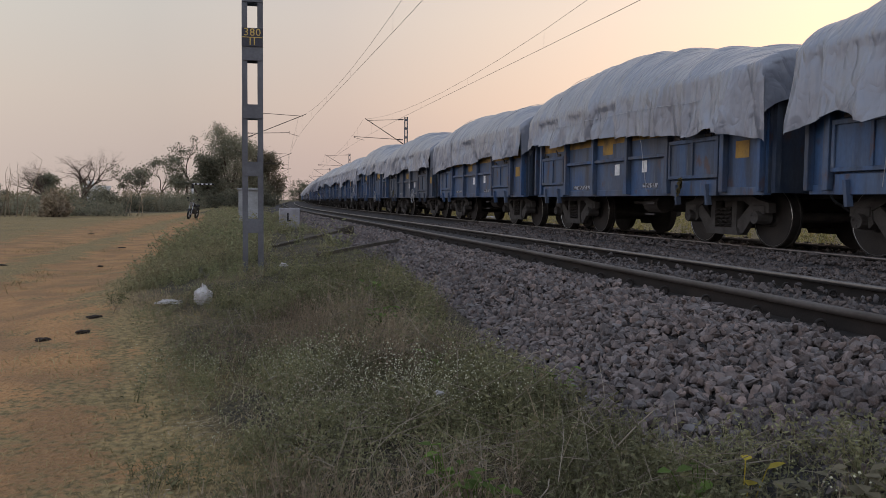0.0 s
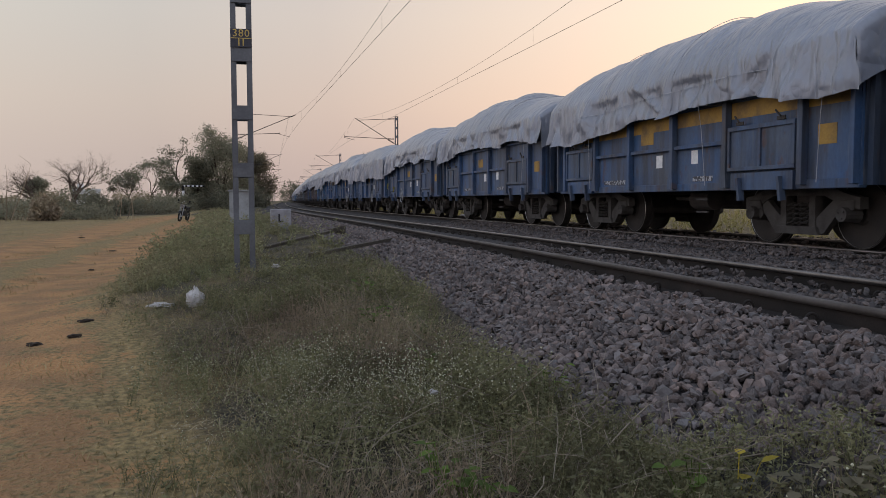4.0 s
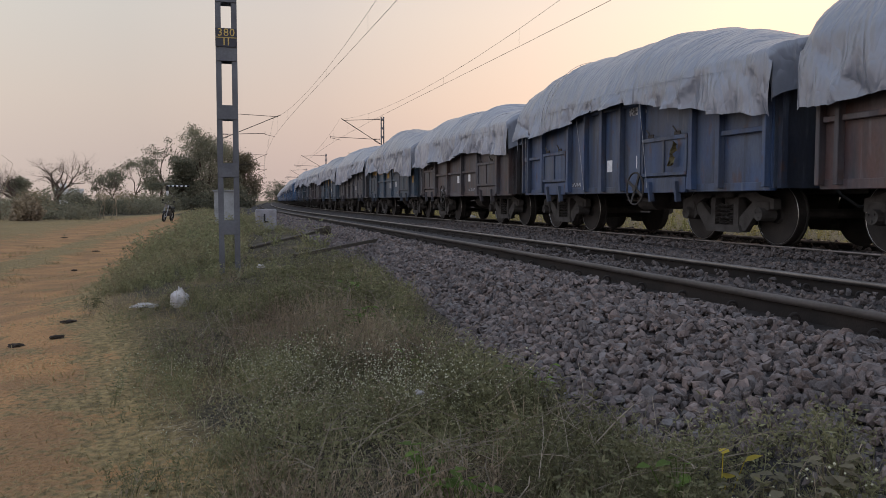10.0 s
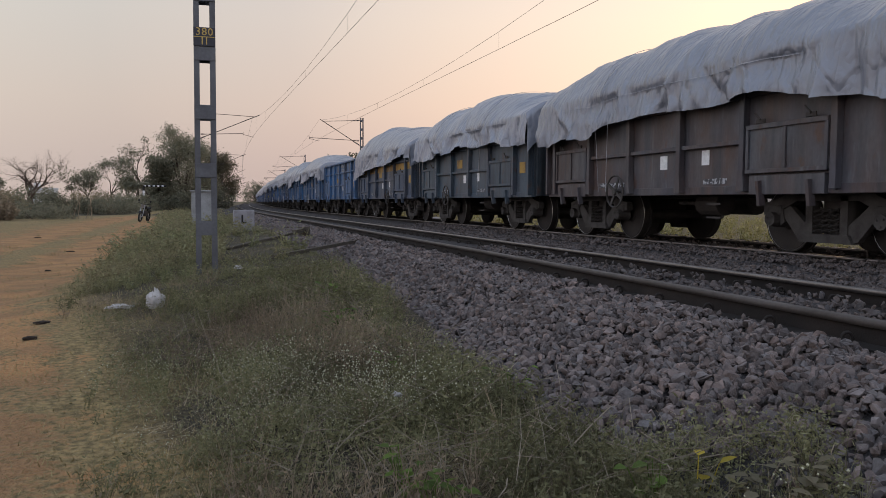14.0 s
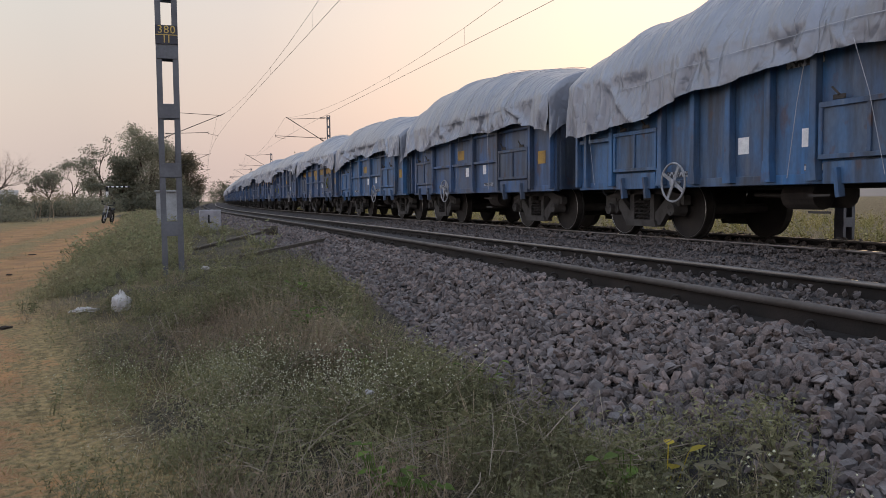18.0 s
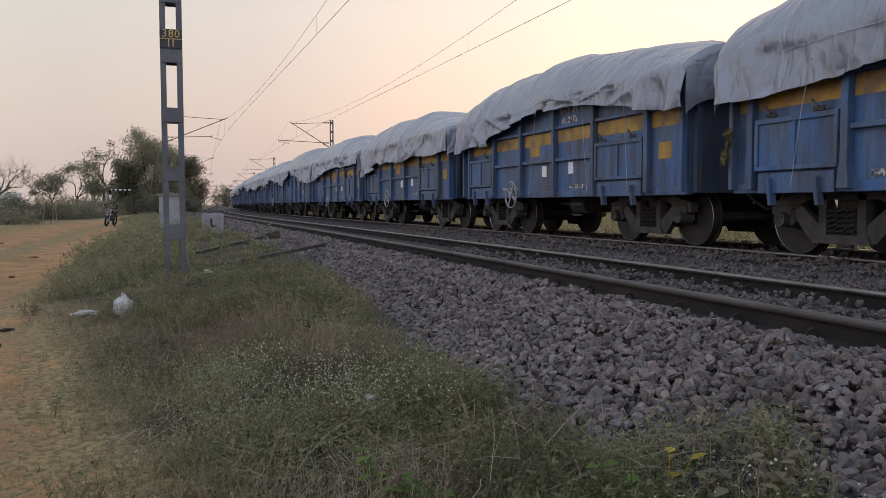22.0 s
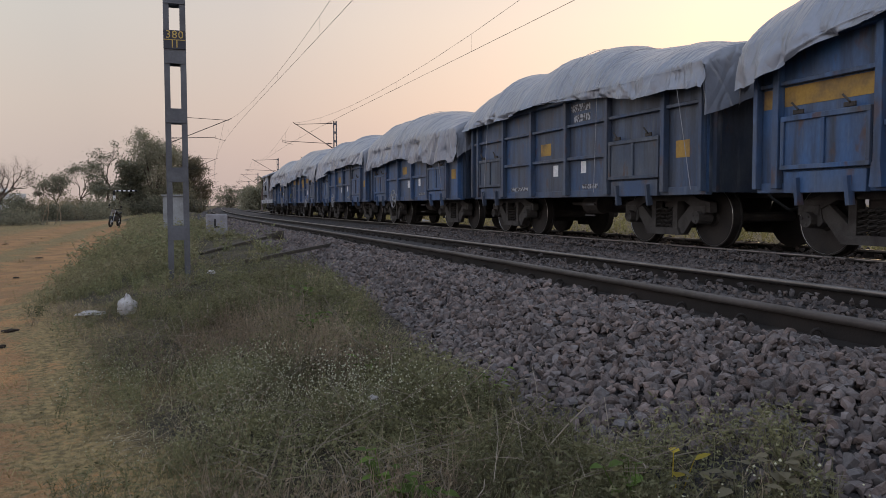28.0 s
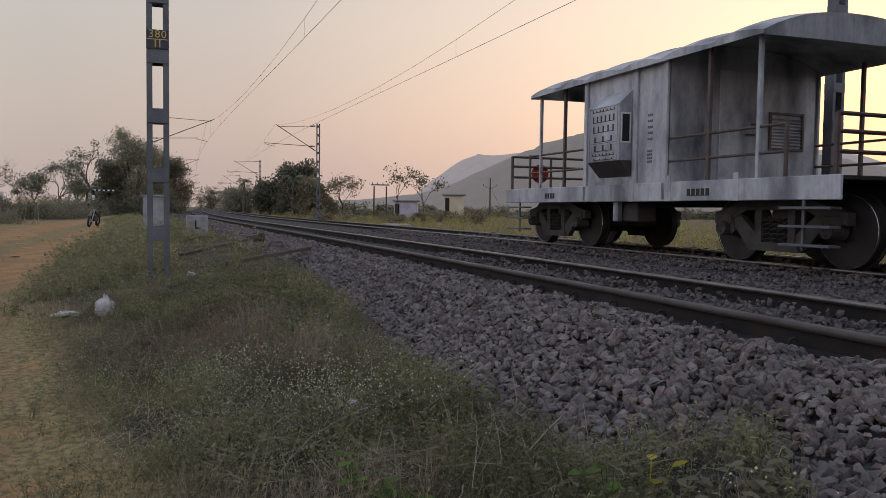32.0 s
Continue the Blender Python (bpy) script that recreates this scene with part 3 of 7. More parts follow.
def build_sleepers(track, centre, zs):
    me, clip = sleeper_mesh(), clip_mesh()
    zm, tilt = (zs[0] + zs[1]) / 2, math.degrees(math.atan2(zs[0] - zs[1], GAUGE))
    for i in range(190 if centre < 6 else 110):
        s = 1.0 + i * 0.65
        x, y, h = line(s, centre)
        sl = new("sleeper", me)
        sl.parent, sl.matrix_basis = track, pose(x, y, zm, 0, tilt, -math.degrees(h))
        if i < 40 and centre < 6:
            for sx in (-1, 1):
                for side in (-1, 1):
                    c = new("rail_clip", clip)
                    c.parent = sl
                    c.matrix_basis = pose(sx * GAUGE / 2 + side * 0.085, 0, -0.125, 0, 0, 0 if side < 0 else 180)


# ---------------------------------------------------------------- overhead line
def mast_parts(mast, h, w, d, panel, bars):
    """Two upright channels with batten plates; w across the line of sight, d along it."""
    for sx in (-1, 1):
        # one C-shaped section drawn out upwards
        bm = bmesh.new()
        x, e, f = sx * w / 2, sx * (w / 2 - 0.008), sx * (w / 2 - 0.065)
        sec = [(x, -d / 2), (f, -d / 2), (f, -d / 2 + 0.01), (e, -d / 2 + 0.01), (e, d / 2 - 0.01), (f, d / 2 - 0.01), (f, d / 2), (x, d / 2)]
        lo, hi = [[bm.verts.new((a, b, z)) for a, b in sec] for z in (-0.6, h)]
        bm.faces.new(lo)
        bm.faces.new(hi[::-1])
        for k in range(len(sec)):
            bm.faces.new((lo[k], hi[k], hi[(k + 1) % len(sec)], lo[(k + 1) % len(sec)]))
        bmesh.ops.recalc_face_normals(bm, faces=bm.faces[:])
        part("channel", bm, M_MAST, mast)
    z, i = bars, 0
    while z < h:
        for sy in (-1, 1):
            bm = bmesh.new()
            y = sy * (d / 2 + 0.005)
            box(bm, -w / 2 + 0.002, w / 2 - 0.002, y - 0.004, y + 0.004, z, z + 0.17, 0.002)
            part("batten_plate", bm, M_MAST, mast)
        z += panel
    bm = bmesh.new()
    box(bm, -w / 2 - 0.01, w / 2 + 0.01, -d / 2 - 0.01, d / 2 + 0.01, h, h + 0.012)
    part("cap", bm, M_MAST, mast)


def cantilever(mast, dx, reach):
    """Bracket arm towards +x or -x (dx) that holds the wires at the distance reach."""
    e = reach * dx
    s = 0.17 * dx
    # the register arm stops short of the wire (pull-off) or goes past it (push-off)
    far = 0.76 if dx > 0 else 1.3
    for name, p, q, r in (("bracket_tube", (s, 0, 5.35), (e * 1.03, 0, 7.3), 0.028), ("stay_tube", (s, 0, 7.32), (e * 0.98, 0, 7.15), 0.02),
                          ("register_arm", (s * 2.5, 0, 5.72), (e * far, 0, 5.85), 0.022), ("steady_arm", (e * far, 0, 5.78), (e * (0.93 if dx > 0 else 1.05), 0.02, 5.60), 0.014), ("steady_drop", (e * far, 0, 5.98), (e * far, 0, 5.72), 0.012)):
        part(name, rod(bmesh.new(), p, q, r, n=6), M_WIRE, mast)
    for z0, k in ((5.35, 1.9 / reach), (7.32, -0.15 / reach), (5.72, 0.0)):
        bm = bmesh.new()
        for i in range(5):
            a = 0.25 + 0.09 * i
            rod(bm, (dx * a, 0, z0 + k * (a - 0.17)), (dx * (a + 0.05), 0, z0 + k * (a - 0.12)), 0.07, 0.045, 8)
        part("insulator", bm, M_VANRAIL, mast)


LEFT_X = -0.035
LEFT_S = [9.95, 62.0, 114.0, 168.0, 222.0, 276.0, 330.0, 384.0]
RIGHT_X = [11.6, 12.55, 12.75, 12.6, 12.6, 12.6, 12.6, 12.6]
RIGHT_S = [11.0, 62.0, 113.0, 166.0, 220.0, 274.0, 328.0, 382.0]
CONTACT, MESSENGER = 5.62, 7.1


def build_masts():
    for i, s in enumerate(LEFT_S):
        x, y, h = line(s, LEFT_X + (0.045 if i == 0 else 0))
        m = thing("overhead_line_mast", pose(x, y, 0, 0, 0, -math.degrees(h)), "grey battened steel catenary mast in the weeds" if i == 0 else "grey battened steel catenary mast", "mast", "masts along the line")
        mast_parts(m, 7.6, 0.25, 0.2, 0.695, 0.26)
        cantilever(m, 1, NEAR_C - LEFT_X)
    for i, s in enumerate(RIGHT_S):
        x, y, h = line(s, RIGHT_X[i])
        m = thing("overhead_line_mast", pose(x, y, -0.15, 0, 0, -math.degrees(h)), "grey battened steel catenary mast beyond the far track", "mast", "masts along the line")
        mast_parts(m, 7.5, 0.27, 0.2, 0.695, 0.26)
        cantilever(m, -1, RIGHT_X[i] - FAR_C)


def wire(name, pts, r, parent):
    cu = bpy.data.curves.new(name, "CURVE")
    cu.dimensions, cu.bevel_depth, cu.bevel_resolution = "3D", r, 1
    sp = cu.splines.new("POLY")
    sp.points.add(len(pts) - 1)
    for p, q in zip(sp.points, pts):
        p.co = (*q, 1)
    cu.materials.append(M_WIRE)
    ob = new(name, cu)
    ob.parent = parent
    return ob


def build_wires():
    for centre, ss in ((NEAR_C - 0.33, [-42.0] + LEFT_S), (FAR_C - 0.13, [-40.0] + RIGHT_S)):
        cat = thing("overhead_line", Matrix(), "dark overhead contact and messenger wires with droppers", "overhead wire", "overhead wires")
        con, mes = [], []
        for k, (a, b) in enumerate(zip(ss, ss[1:])):
            for j in range(13):
                s = a + (b - a) * j / 12
                u = j / 12
                zig = 0.06 * (1 - 2 * u) * (1 if k % 2 else -1)
                x, y, h = line(s, centre + zig)
                zm = MESSENGER - (MESSENGER - CONTACT - 0.25) * 4 * u * (1 - u)
                con.append((x, y, CONTACT))
                mes.append((x, y, zm))
                if 0 < j < 12 and j % 2 == 1 and b < 230:
                    wire("dropper", [(x, y, CONTACT), (x, y, zm)], 0.0025, cat)
        wire("contact_wire", con, 0.0065, cat)
        wire("messenger_wire", mes, 0.0055, cat)


build_masts()
build_wires()


# ---------------------------------------------------------------- open wagons
BODY, HALF, SILL, TOP = 4.89, 1.52, 0.90, 2.86
PITCH = 10.713
POSTS_CLOSE = (-4.84, -3.70, -2.93, -1.22, -0.42, 0.38, 1.20, 2.05, 3.58, 4.50, 4.84)
POSTS = (-4.84, -3.85, -2.05, -0.42, 1.22, 2.80, 4.45, 4.84)


def tube_along(bm, pts, r, k=4):
    """A round bar bent along the points, as one piece."""
    rows = []
    for i, p in enumerate(pts):
        d = (pts[min(i + 1, len(pts) - 1)] - pts[max(i - 1, 0)]).normalized()
        u = d.cross(Vector((0.1, 0.2, 1))).normalized()
        w = d.cross(u)
        rows.append([bm.verts.new(p + (u * math.cos(2 * math.pi * j / k) + w * math.sin(2 * math.pi * j / k)) * r) for j in range(k)])
    for a, b in zip(rows, rows[1:]):
        for j in range(k):
            bm.faces.new((a[j], a[(j + 1) % k], b[(j + 1) % k], b[j]))
    return bm


def bogie_parts(bogie):
    """Cast side frames with springs, axle boxes and four wheels, round the origin at rail height."""
    for sx in (-1, 1):
        x0, x1 = (sx * 1.10 - 0.07, sx * 1.10 + 0.07)
        bm = bmesh.new()
        # cast frame: arched top chord, tension chord, columns and pedestals, with open windows between them
        prism(bm, [(-1.24, 0.58), (-1.24, 0.74), (-0.95, 0.80), (-0.62, 0.93), (0.62, 0.93), (0.95, 0.80), (1.24, 0.74), (1.24, 0.56), (0.90, 0.62), (0.56, 0.77), (-0.56, 0.77), (-0.90, 0.62)], x0, x1)
        for sy in (-1, 1):
            prism(bm, [(sy * 0.98, 0.70), (sy * 0.76, 0.74), (sy * 0.26, 0.34), (sy * 0.30, 0.18), (sy * 0.54, 0.22)], x0 + 0.02, x1 - 0.02)
            prism(bm, [(sy * 0.38, 0.84), (sy * 0.25, 0.84), (sy * 0.25, 0.28), (sy * 0.38, 0.30)], x0, x1)
            prism(bm, [(sy * 0.86, 0.72), (sy * 0.80, 0.46), (sy * 0.88, 0.40), (sy * 0.94, 0.70)], x0, x1)
        prism(bm, [(-0.48, 0.19), (0.48, 0.19), (0.42, 0.31), (-0.42, 0.31)], x0 - 0.03, x1 + 0.03)
        part("side_frame", bm, M_BOGIE, bogie)
        for y in (-0.14, 0.0, 0.14) if sx < 0 else ():
            bm = bmesh.new()
            coil = [Vector((sx * 1.16 + 0.062 * math.cos(k * 1.1), y + 0.062 * math.sin(k * 1.1), 0.32 + 0.012 * k)) for k in range(30)]
            tube_along(bm, coil, 0.019, 3)
            part("spring", bm, M_BOGIE, bogie)
        for sy in (-1, 1):
            bm = bmesh.new()
            rod(bm, (sx * 1.0, sy * 1.0, 0.5), (sx * 1.27, sy * 1.0, 0.5), 0.125, 0.105, 12)
            box(bm, sx * 1.10 - 0.09, sx * 1.10 + 0.09, sy * 1.0 - 0.15, sy * 1.0 + 0.15, 0.56, 0.70, 0.01)
            for k in range(3):
                a = 2.1 * k + 0.4
                rod(bm, (sx * 1.27, sy + 0.06 * math.cos(a), 0.5 + 0.06 * math.sin(a)), (sx * 1.285, sy + 0.06 * math.cos(a), 0.5 + 0.06 * math.sin(a)), 0.016, n=6)
            part("axle_box", bm, M_BOGIE, bogie)
            bm = bmesh.new()
            c = sx * 0.84
            rod(bm, (c - 0.065, sy, 0.5), (c + 0.065, sy, 0.5), 0.5, n=28)
            rod(bm, (c - sx * 0.10, sy, 0.5), (c - sx * 0.065, sy, 0.5), 0.53, n=28)
            rod(bm, (c + sx * 0.05, sy, 0.5), (c + sx * 0.09, sy, 0.5), 0.18, 0.13, n=14)
            w = part("wheel", bm, M_WHEEL, bogie)
            bm = bmesh.new()
            ring(bm, (c + sx * 0.058, sy, 0.5), (1, 0, 0), 0.478, 0.012, 28, 4)
            part("tyre_rim", bm, M_TREAD, w)
    bm = bmesh.new()
    box(bm, -1.0, 1.0, -0.24, 0.24, 0.30, 0.86, 0.02)
    part("bolster", bm, M_UNDER, bogie)
    for sy in (-1, 1):
        part("axle", rod(bmesh.new(), (-0.8, sy, 0.5), (0.8, sy, 0.5), 0.085, n=10), M_UNDER, bogie)


def comb(bm, y0, n, step, z, hh, x0, x1, c=0.04):
    """A line of n letter-sized bars that hang on one thin stroke."""
    pts = [(y0 - c, z - hh)]
    for i in range(n):
        y = y0 + step * i
        pts += [(y - c, z + hh), (y + c, z + hh), (y + c, z - hh + 0.012), (y + step - c, z - hh + 0.012)]
    pts = pts[:-2] + [(pts[-3][0], z - hh)]
    return prism(bm, pts, x0, x1)


def build_wagon(posts, close):
    w = thing("open_wagon", Matrix(), "open freight wagon", "freight wagon", "wagons of the train")
    # tub: sheets with real thickness
    for sx in (-1, 1):
        part("side_sheet", box(bmesh.new(), sx * HALF - 0.02, sx * HALF + 0.02, -BODY, BODY, SILL, TOP), M_PAINT, w)
    part("floor_plate", box(bmesh.new(), -HALF + 0.02, HALF - 0.02, -BODY, BODY, 1.16, 1.22), M_PAINT, w)
    for sy in (-1, 1):
        bm = bmesh.new()
        box(bm, -HALF + 0.02, HALF - 0.02, sy * BODY - 0.02, sy * BODY + 0.02, SILL, TOP)
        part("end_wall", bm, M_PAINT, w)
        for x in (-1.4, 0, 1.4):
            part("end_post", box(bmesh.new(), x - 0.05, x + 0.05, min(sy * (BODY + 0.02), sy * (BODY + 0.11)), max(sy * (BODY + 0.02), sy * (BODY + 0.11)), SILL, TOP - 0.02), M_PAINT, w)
        bm = bmesh.new()
        box(bm, -0.12, 0.12, min(sy * 4.85, sy * 5.35), max(sy * 4.85, sy * 5.35), 0.95, 1.2, 0.02)
        box(bm, -0.2, 0.2, min(sy * 5.1, sy * 5.36), max(sy * 5.1, sy * 5.36), 0.88, 1.27, 0.05)
        part("coupler", bm, M_UNDER, w)
        bm = bmesh.new()
        box(bm, -HALF + 0.05, HALF - 0.05, min(sy * 4.72, sy * 4.9), max(sy * 4.72, sy * 4.9), 0.94, 1.16)
        part("headstock", bm, M_UNDER, w)
        part("brake_hose", wire_mesh([(-0.45, sy * 4.9, 1.0), (-0.45, sy * 5.1, 0.8), (-0.3, sy * 5.3, 0.62), (-0.1, sy * 5.36, 0.66)], 0.022), M_RUBBER, w)
    for sx in (-1, 1):
        o = sx * HALF
        for y in posts:
            bm = bmesh.new()
            ww = 0.055 if abs(y) < 4.5 else 0.04
            x0, x1 = sorted((o + sx * 0.02, o + sx * 0.135))
            box(bm, x0, x1, y - ww, y + ww, SILL + 0.02, TOP - 0.02, 0.008)
            if abs(y) < 3:
                prism(bm, [(y - 0.09, SILL + 0.01), (y + 0.09, SILL + 0.01), (y + 0.06, SILL + 0.30), (y - 0.06, SILL + 0.30)], x0 - 0.004, x1 + 0.004)
            part("stanchion", bm, M_PAINT, w)
        # rails along the side, broken by the posts
        for a, b in zip(posts, posts[1:]):
            a, b = a + 0.06, b - 0.06
            x0, x1 = sorted((o + sx * 0.02, o + sx * 0.10))
            if sx < 0:
                part("side_rail", box(bmesh.new(), x0, x1, a, b, *((2.57, 2.63) if close else (2.30, 2.36)), 0.008), M_PAINT, w)
            door_bay = b - a > 1.3 if close else abs(a + b) > 4.5 and b - a > 1.4
            if sx < 0 and close and abs(a + b) > 7.5:
                part("side_rail", box(bmesh.new(), x0, x1, a, b, 1.76, 1.84, 0.008), M_PAINT, w)
            if sx < 0 and not close and b - a > 0.9 and abs(a + b) < 4.5:
                bm = bmesh.new()
                box(bm, x0, x1, a, b, 1.62, 1.69, 0.008)
                part("side_rail", bm, M_PAINT, w)
            if door_bay:
                dz0, dz1 = SILL + 0.27, SILL + 0.98
                bm = bmesh.new()
                box(bm, x0, x1, a + 0.04, b - 0.04, dz0, dz1, 0.006)
                door = part("flap_door", bm, M_PAINT_DOOR, w)
                if sx > 0:
                    continue
                xa, xb = sorted((x1 if sx > 0 else x0, (x1 if sx > 0 else x0) + sx * 0.03))
                for y0, y1, z0, z1 in ((a + 0.04, b - 0.04, dz1 - 0.07, dz1), (a + 0.04, b - 0.04, dz0, dz0 + 0.06), (a + 0.04, a + 0.10, dz0 + 0.06, dz1 - 0.07), (b - 0.10, b - 0.04, dz0 + 0.06, dz1 - 0.07), ((a + b) / 2 - 0.03, (a + b) / 2 + 0.03, dz0 + 0.06, dz1 - 0.07)):
                    part("door_frame_bar", box(bmesh.new(), xa, xb, y0, y1, z0, z1, 0.005), M_PAINT_DOOR, door)
                for y in (a + 0.35, b - 0.35):
                    bm = bmesh.new()
                    box(bm, xa, xb + 0.0, y - 0.09, y + 0.09, dz1 + 0.01, dz1 + 0.07, 0.005)
                    rod(bm, (xa + sx * 0.04, y - 0.05, dz1 + 0.06), (xa + sx * 0.04, y + 0.06, dz1 + 0.16), 0.015, n=6)
                    part("hinge", bm, M_UNDER, door)
                    bm = bmesh.new()
                    bar(bm, (o + sx * 0.12, y, SILL + 0.16), (o + sx * 0.09, y - 0.02, SILL - 0.20), 0.10, 0.06, (0, 1, 0))
                    part("door_latch", bm, M_PAINT_DOOR, door)
                bm = bmesh.new()
                box(bm, x0, x1 + 0.02, a + 0.1, b - 0.1, SILL - 0.04, SILL + 0.24, 0.006)
                part("door_sill", bm, M_PAINT, w)
        bm = bmesh.new()
        x0, x1 = sorted((o - sx * 0.03, o + sx * 0.15))
        box(bm, x0, x1, -BODY, BODY, TOP - 0.04, TOP + 0.05, 0.012)
        part("coping", bm, M_PAINT, w)
        bm = bmesh.new()
        x0, x1 = sorted((o - sx * 0.10, o + sx * 0.035))
        box(bm, x0, x1, -BODY + 0.01, BODY - 0.01, SILL - 0.035, SILL + 0.1, 0.008)
        part("side_sill", bm, M_PAINT, w)
        if sx > 0:
            continue
        # notices
        for y, z, a, b, mt, nm in ((0.15, 1.44, 0.11, 0.12, M_PAPER, "paper_label"), (0.62, 1.92, 0.24, 0.13, M_YELLOW, "yellow_notice"), (-4.28, 1.62, 0.18, 0.14, M_YELLOW, "yellow_notice"), (-1.05, 1.47, 0.10, 0.12, M_PAPER, "paper_label")):
            bm = bmesh.new()
            x0, x1 = sorted((o + sx * 0.021, o + sx * 0.026))
            box(bm, x0, x1, y * -sx - a, y * -sx + a, z - b, z + b)
            part(nm, bm, mt, w)
        for y0, n, z, hh in ((1.38, 11, 1.08, 0.045), (-1.6, 6, 1.08, 0.045), (-1.3, 6, 2.68, 0.075), (-1.3, 5, 2.47, 0.075)):
            bm = bmesh.new()
            x0, x1 = sorted((o + sx * 0.021, o + sx * 0.024))
            word = 0.10 * n if hh < 0.06 else 0.13 * n
            box(bm, x0, x1, y0 * -sx, y0 * -sx + word, z - hh, z + hh)
            part("stencil_line", bm, M_STENCIL, w)
    # underframe
    bm = bmesh.new()
    box(bm, -0.32, 0.32, -4.85, 4.85, 0.82, 1.15, 0.02)
    part("centre_sill", bm, M_UNDER, w)
    for y in (-1.3, 1.3):
        for sx in (-1, 1):
            part("crossbearer", box(bmesh.new(), *sorted((sx * 0.32, sx * (HALF - 0.1))), y - 0.07, y + 0.07, 0.92, 1.15), M_UNDER, w)
    bm = bmesh.new()
    rod(bm, (-0.75, -0.55, 0.72), (-0.75, 0.05, 0.72), 0.2, n=14)
    rod(bm, (-0.75, 0.05, 0.72), (-0.75, 0.8, 0.74), 0.035, n=6)
    part("brake_cylinder", bm, M_UNDER, w)
    bm = bmesh.new()
    rod(bm, (0.6, 0.3, 0.75), (0.6, 1.3, 0.75), 0.23, n=14)
    part("air_reservoir", bm, M_UNDER, w)
    bm = bmesh.new()
    for y in (-1.35, -1.0):
        bar(bm, (-1.45, y, 1.0), (-1.45, y, 0.45), 0.035, 0.02)
    for z in (0.5, 0.72):
        bar(bm, (-1.45, -1.35, z), (-1.45, -1.0, z), 0.03, 0.03)
    part("footstep", bm, M_UNDER, w)
    # handbrake
    hb = ring(bmesh.new(), (-HALF - 0.16, 0, 0), (1, 0, 0), 0.31, 0.018, 24, 6)
    for k in range(4):
        a = math.pi / 2 * k + 0.5
        bar(hb, (-HALF - 0.15, 0, 0), (-HALF - 0.16, 0.3 * math.cos(a), 0.3 * math.sin(a)), 0.06, 0.015, (1, 0, 0))
    rod(hb, (-HALF - 0.19, 0, 0), (-HALF - 0.14, 0, 0), 0.06, n=10)
    rod(hb, (-HALF - 0.14, 0, 0), (-HALF + 0.3, 0, 0), 0.03, n=8)
    part("handbrake_wheel", hb, M_HANDW, w, "pale grey handbrake wheel")
    for sy in (-1, 1):
        b = new("bogie")
        b.parent, b.matrix_basis = w, pose(0, sy * 3.262, 0)
        bogie_parts(b)
    # yellow band panels
    for a, b in zip(posts, posts[1:]):
        bm = bmesh.new()
        box(bm, -HALF - 0.0255, -HALF - 0.0205, a + 0.06, b - 0.06, 2.02, 2.28)
        part("yellow_band", bm, M_YELLOW, w)
    return w


def wire_mesh(pts, r):
    bm = bmesh.new()
    for p, q in zip(pts, pts[1:]):
        rod(bm, p, q, r, n=6)
    return bm


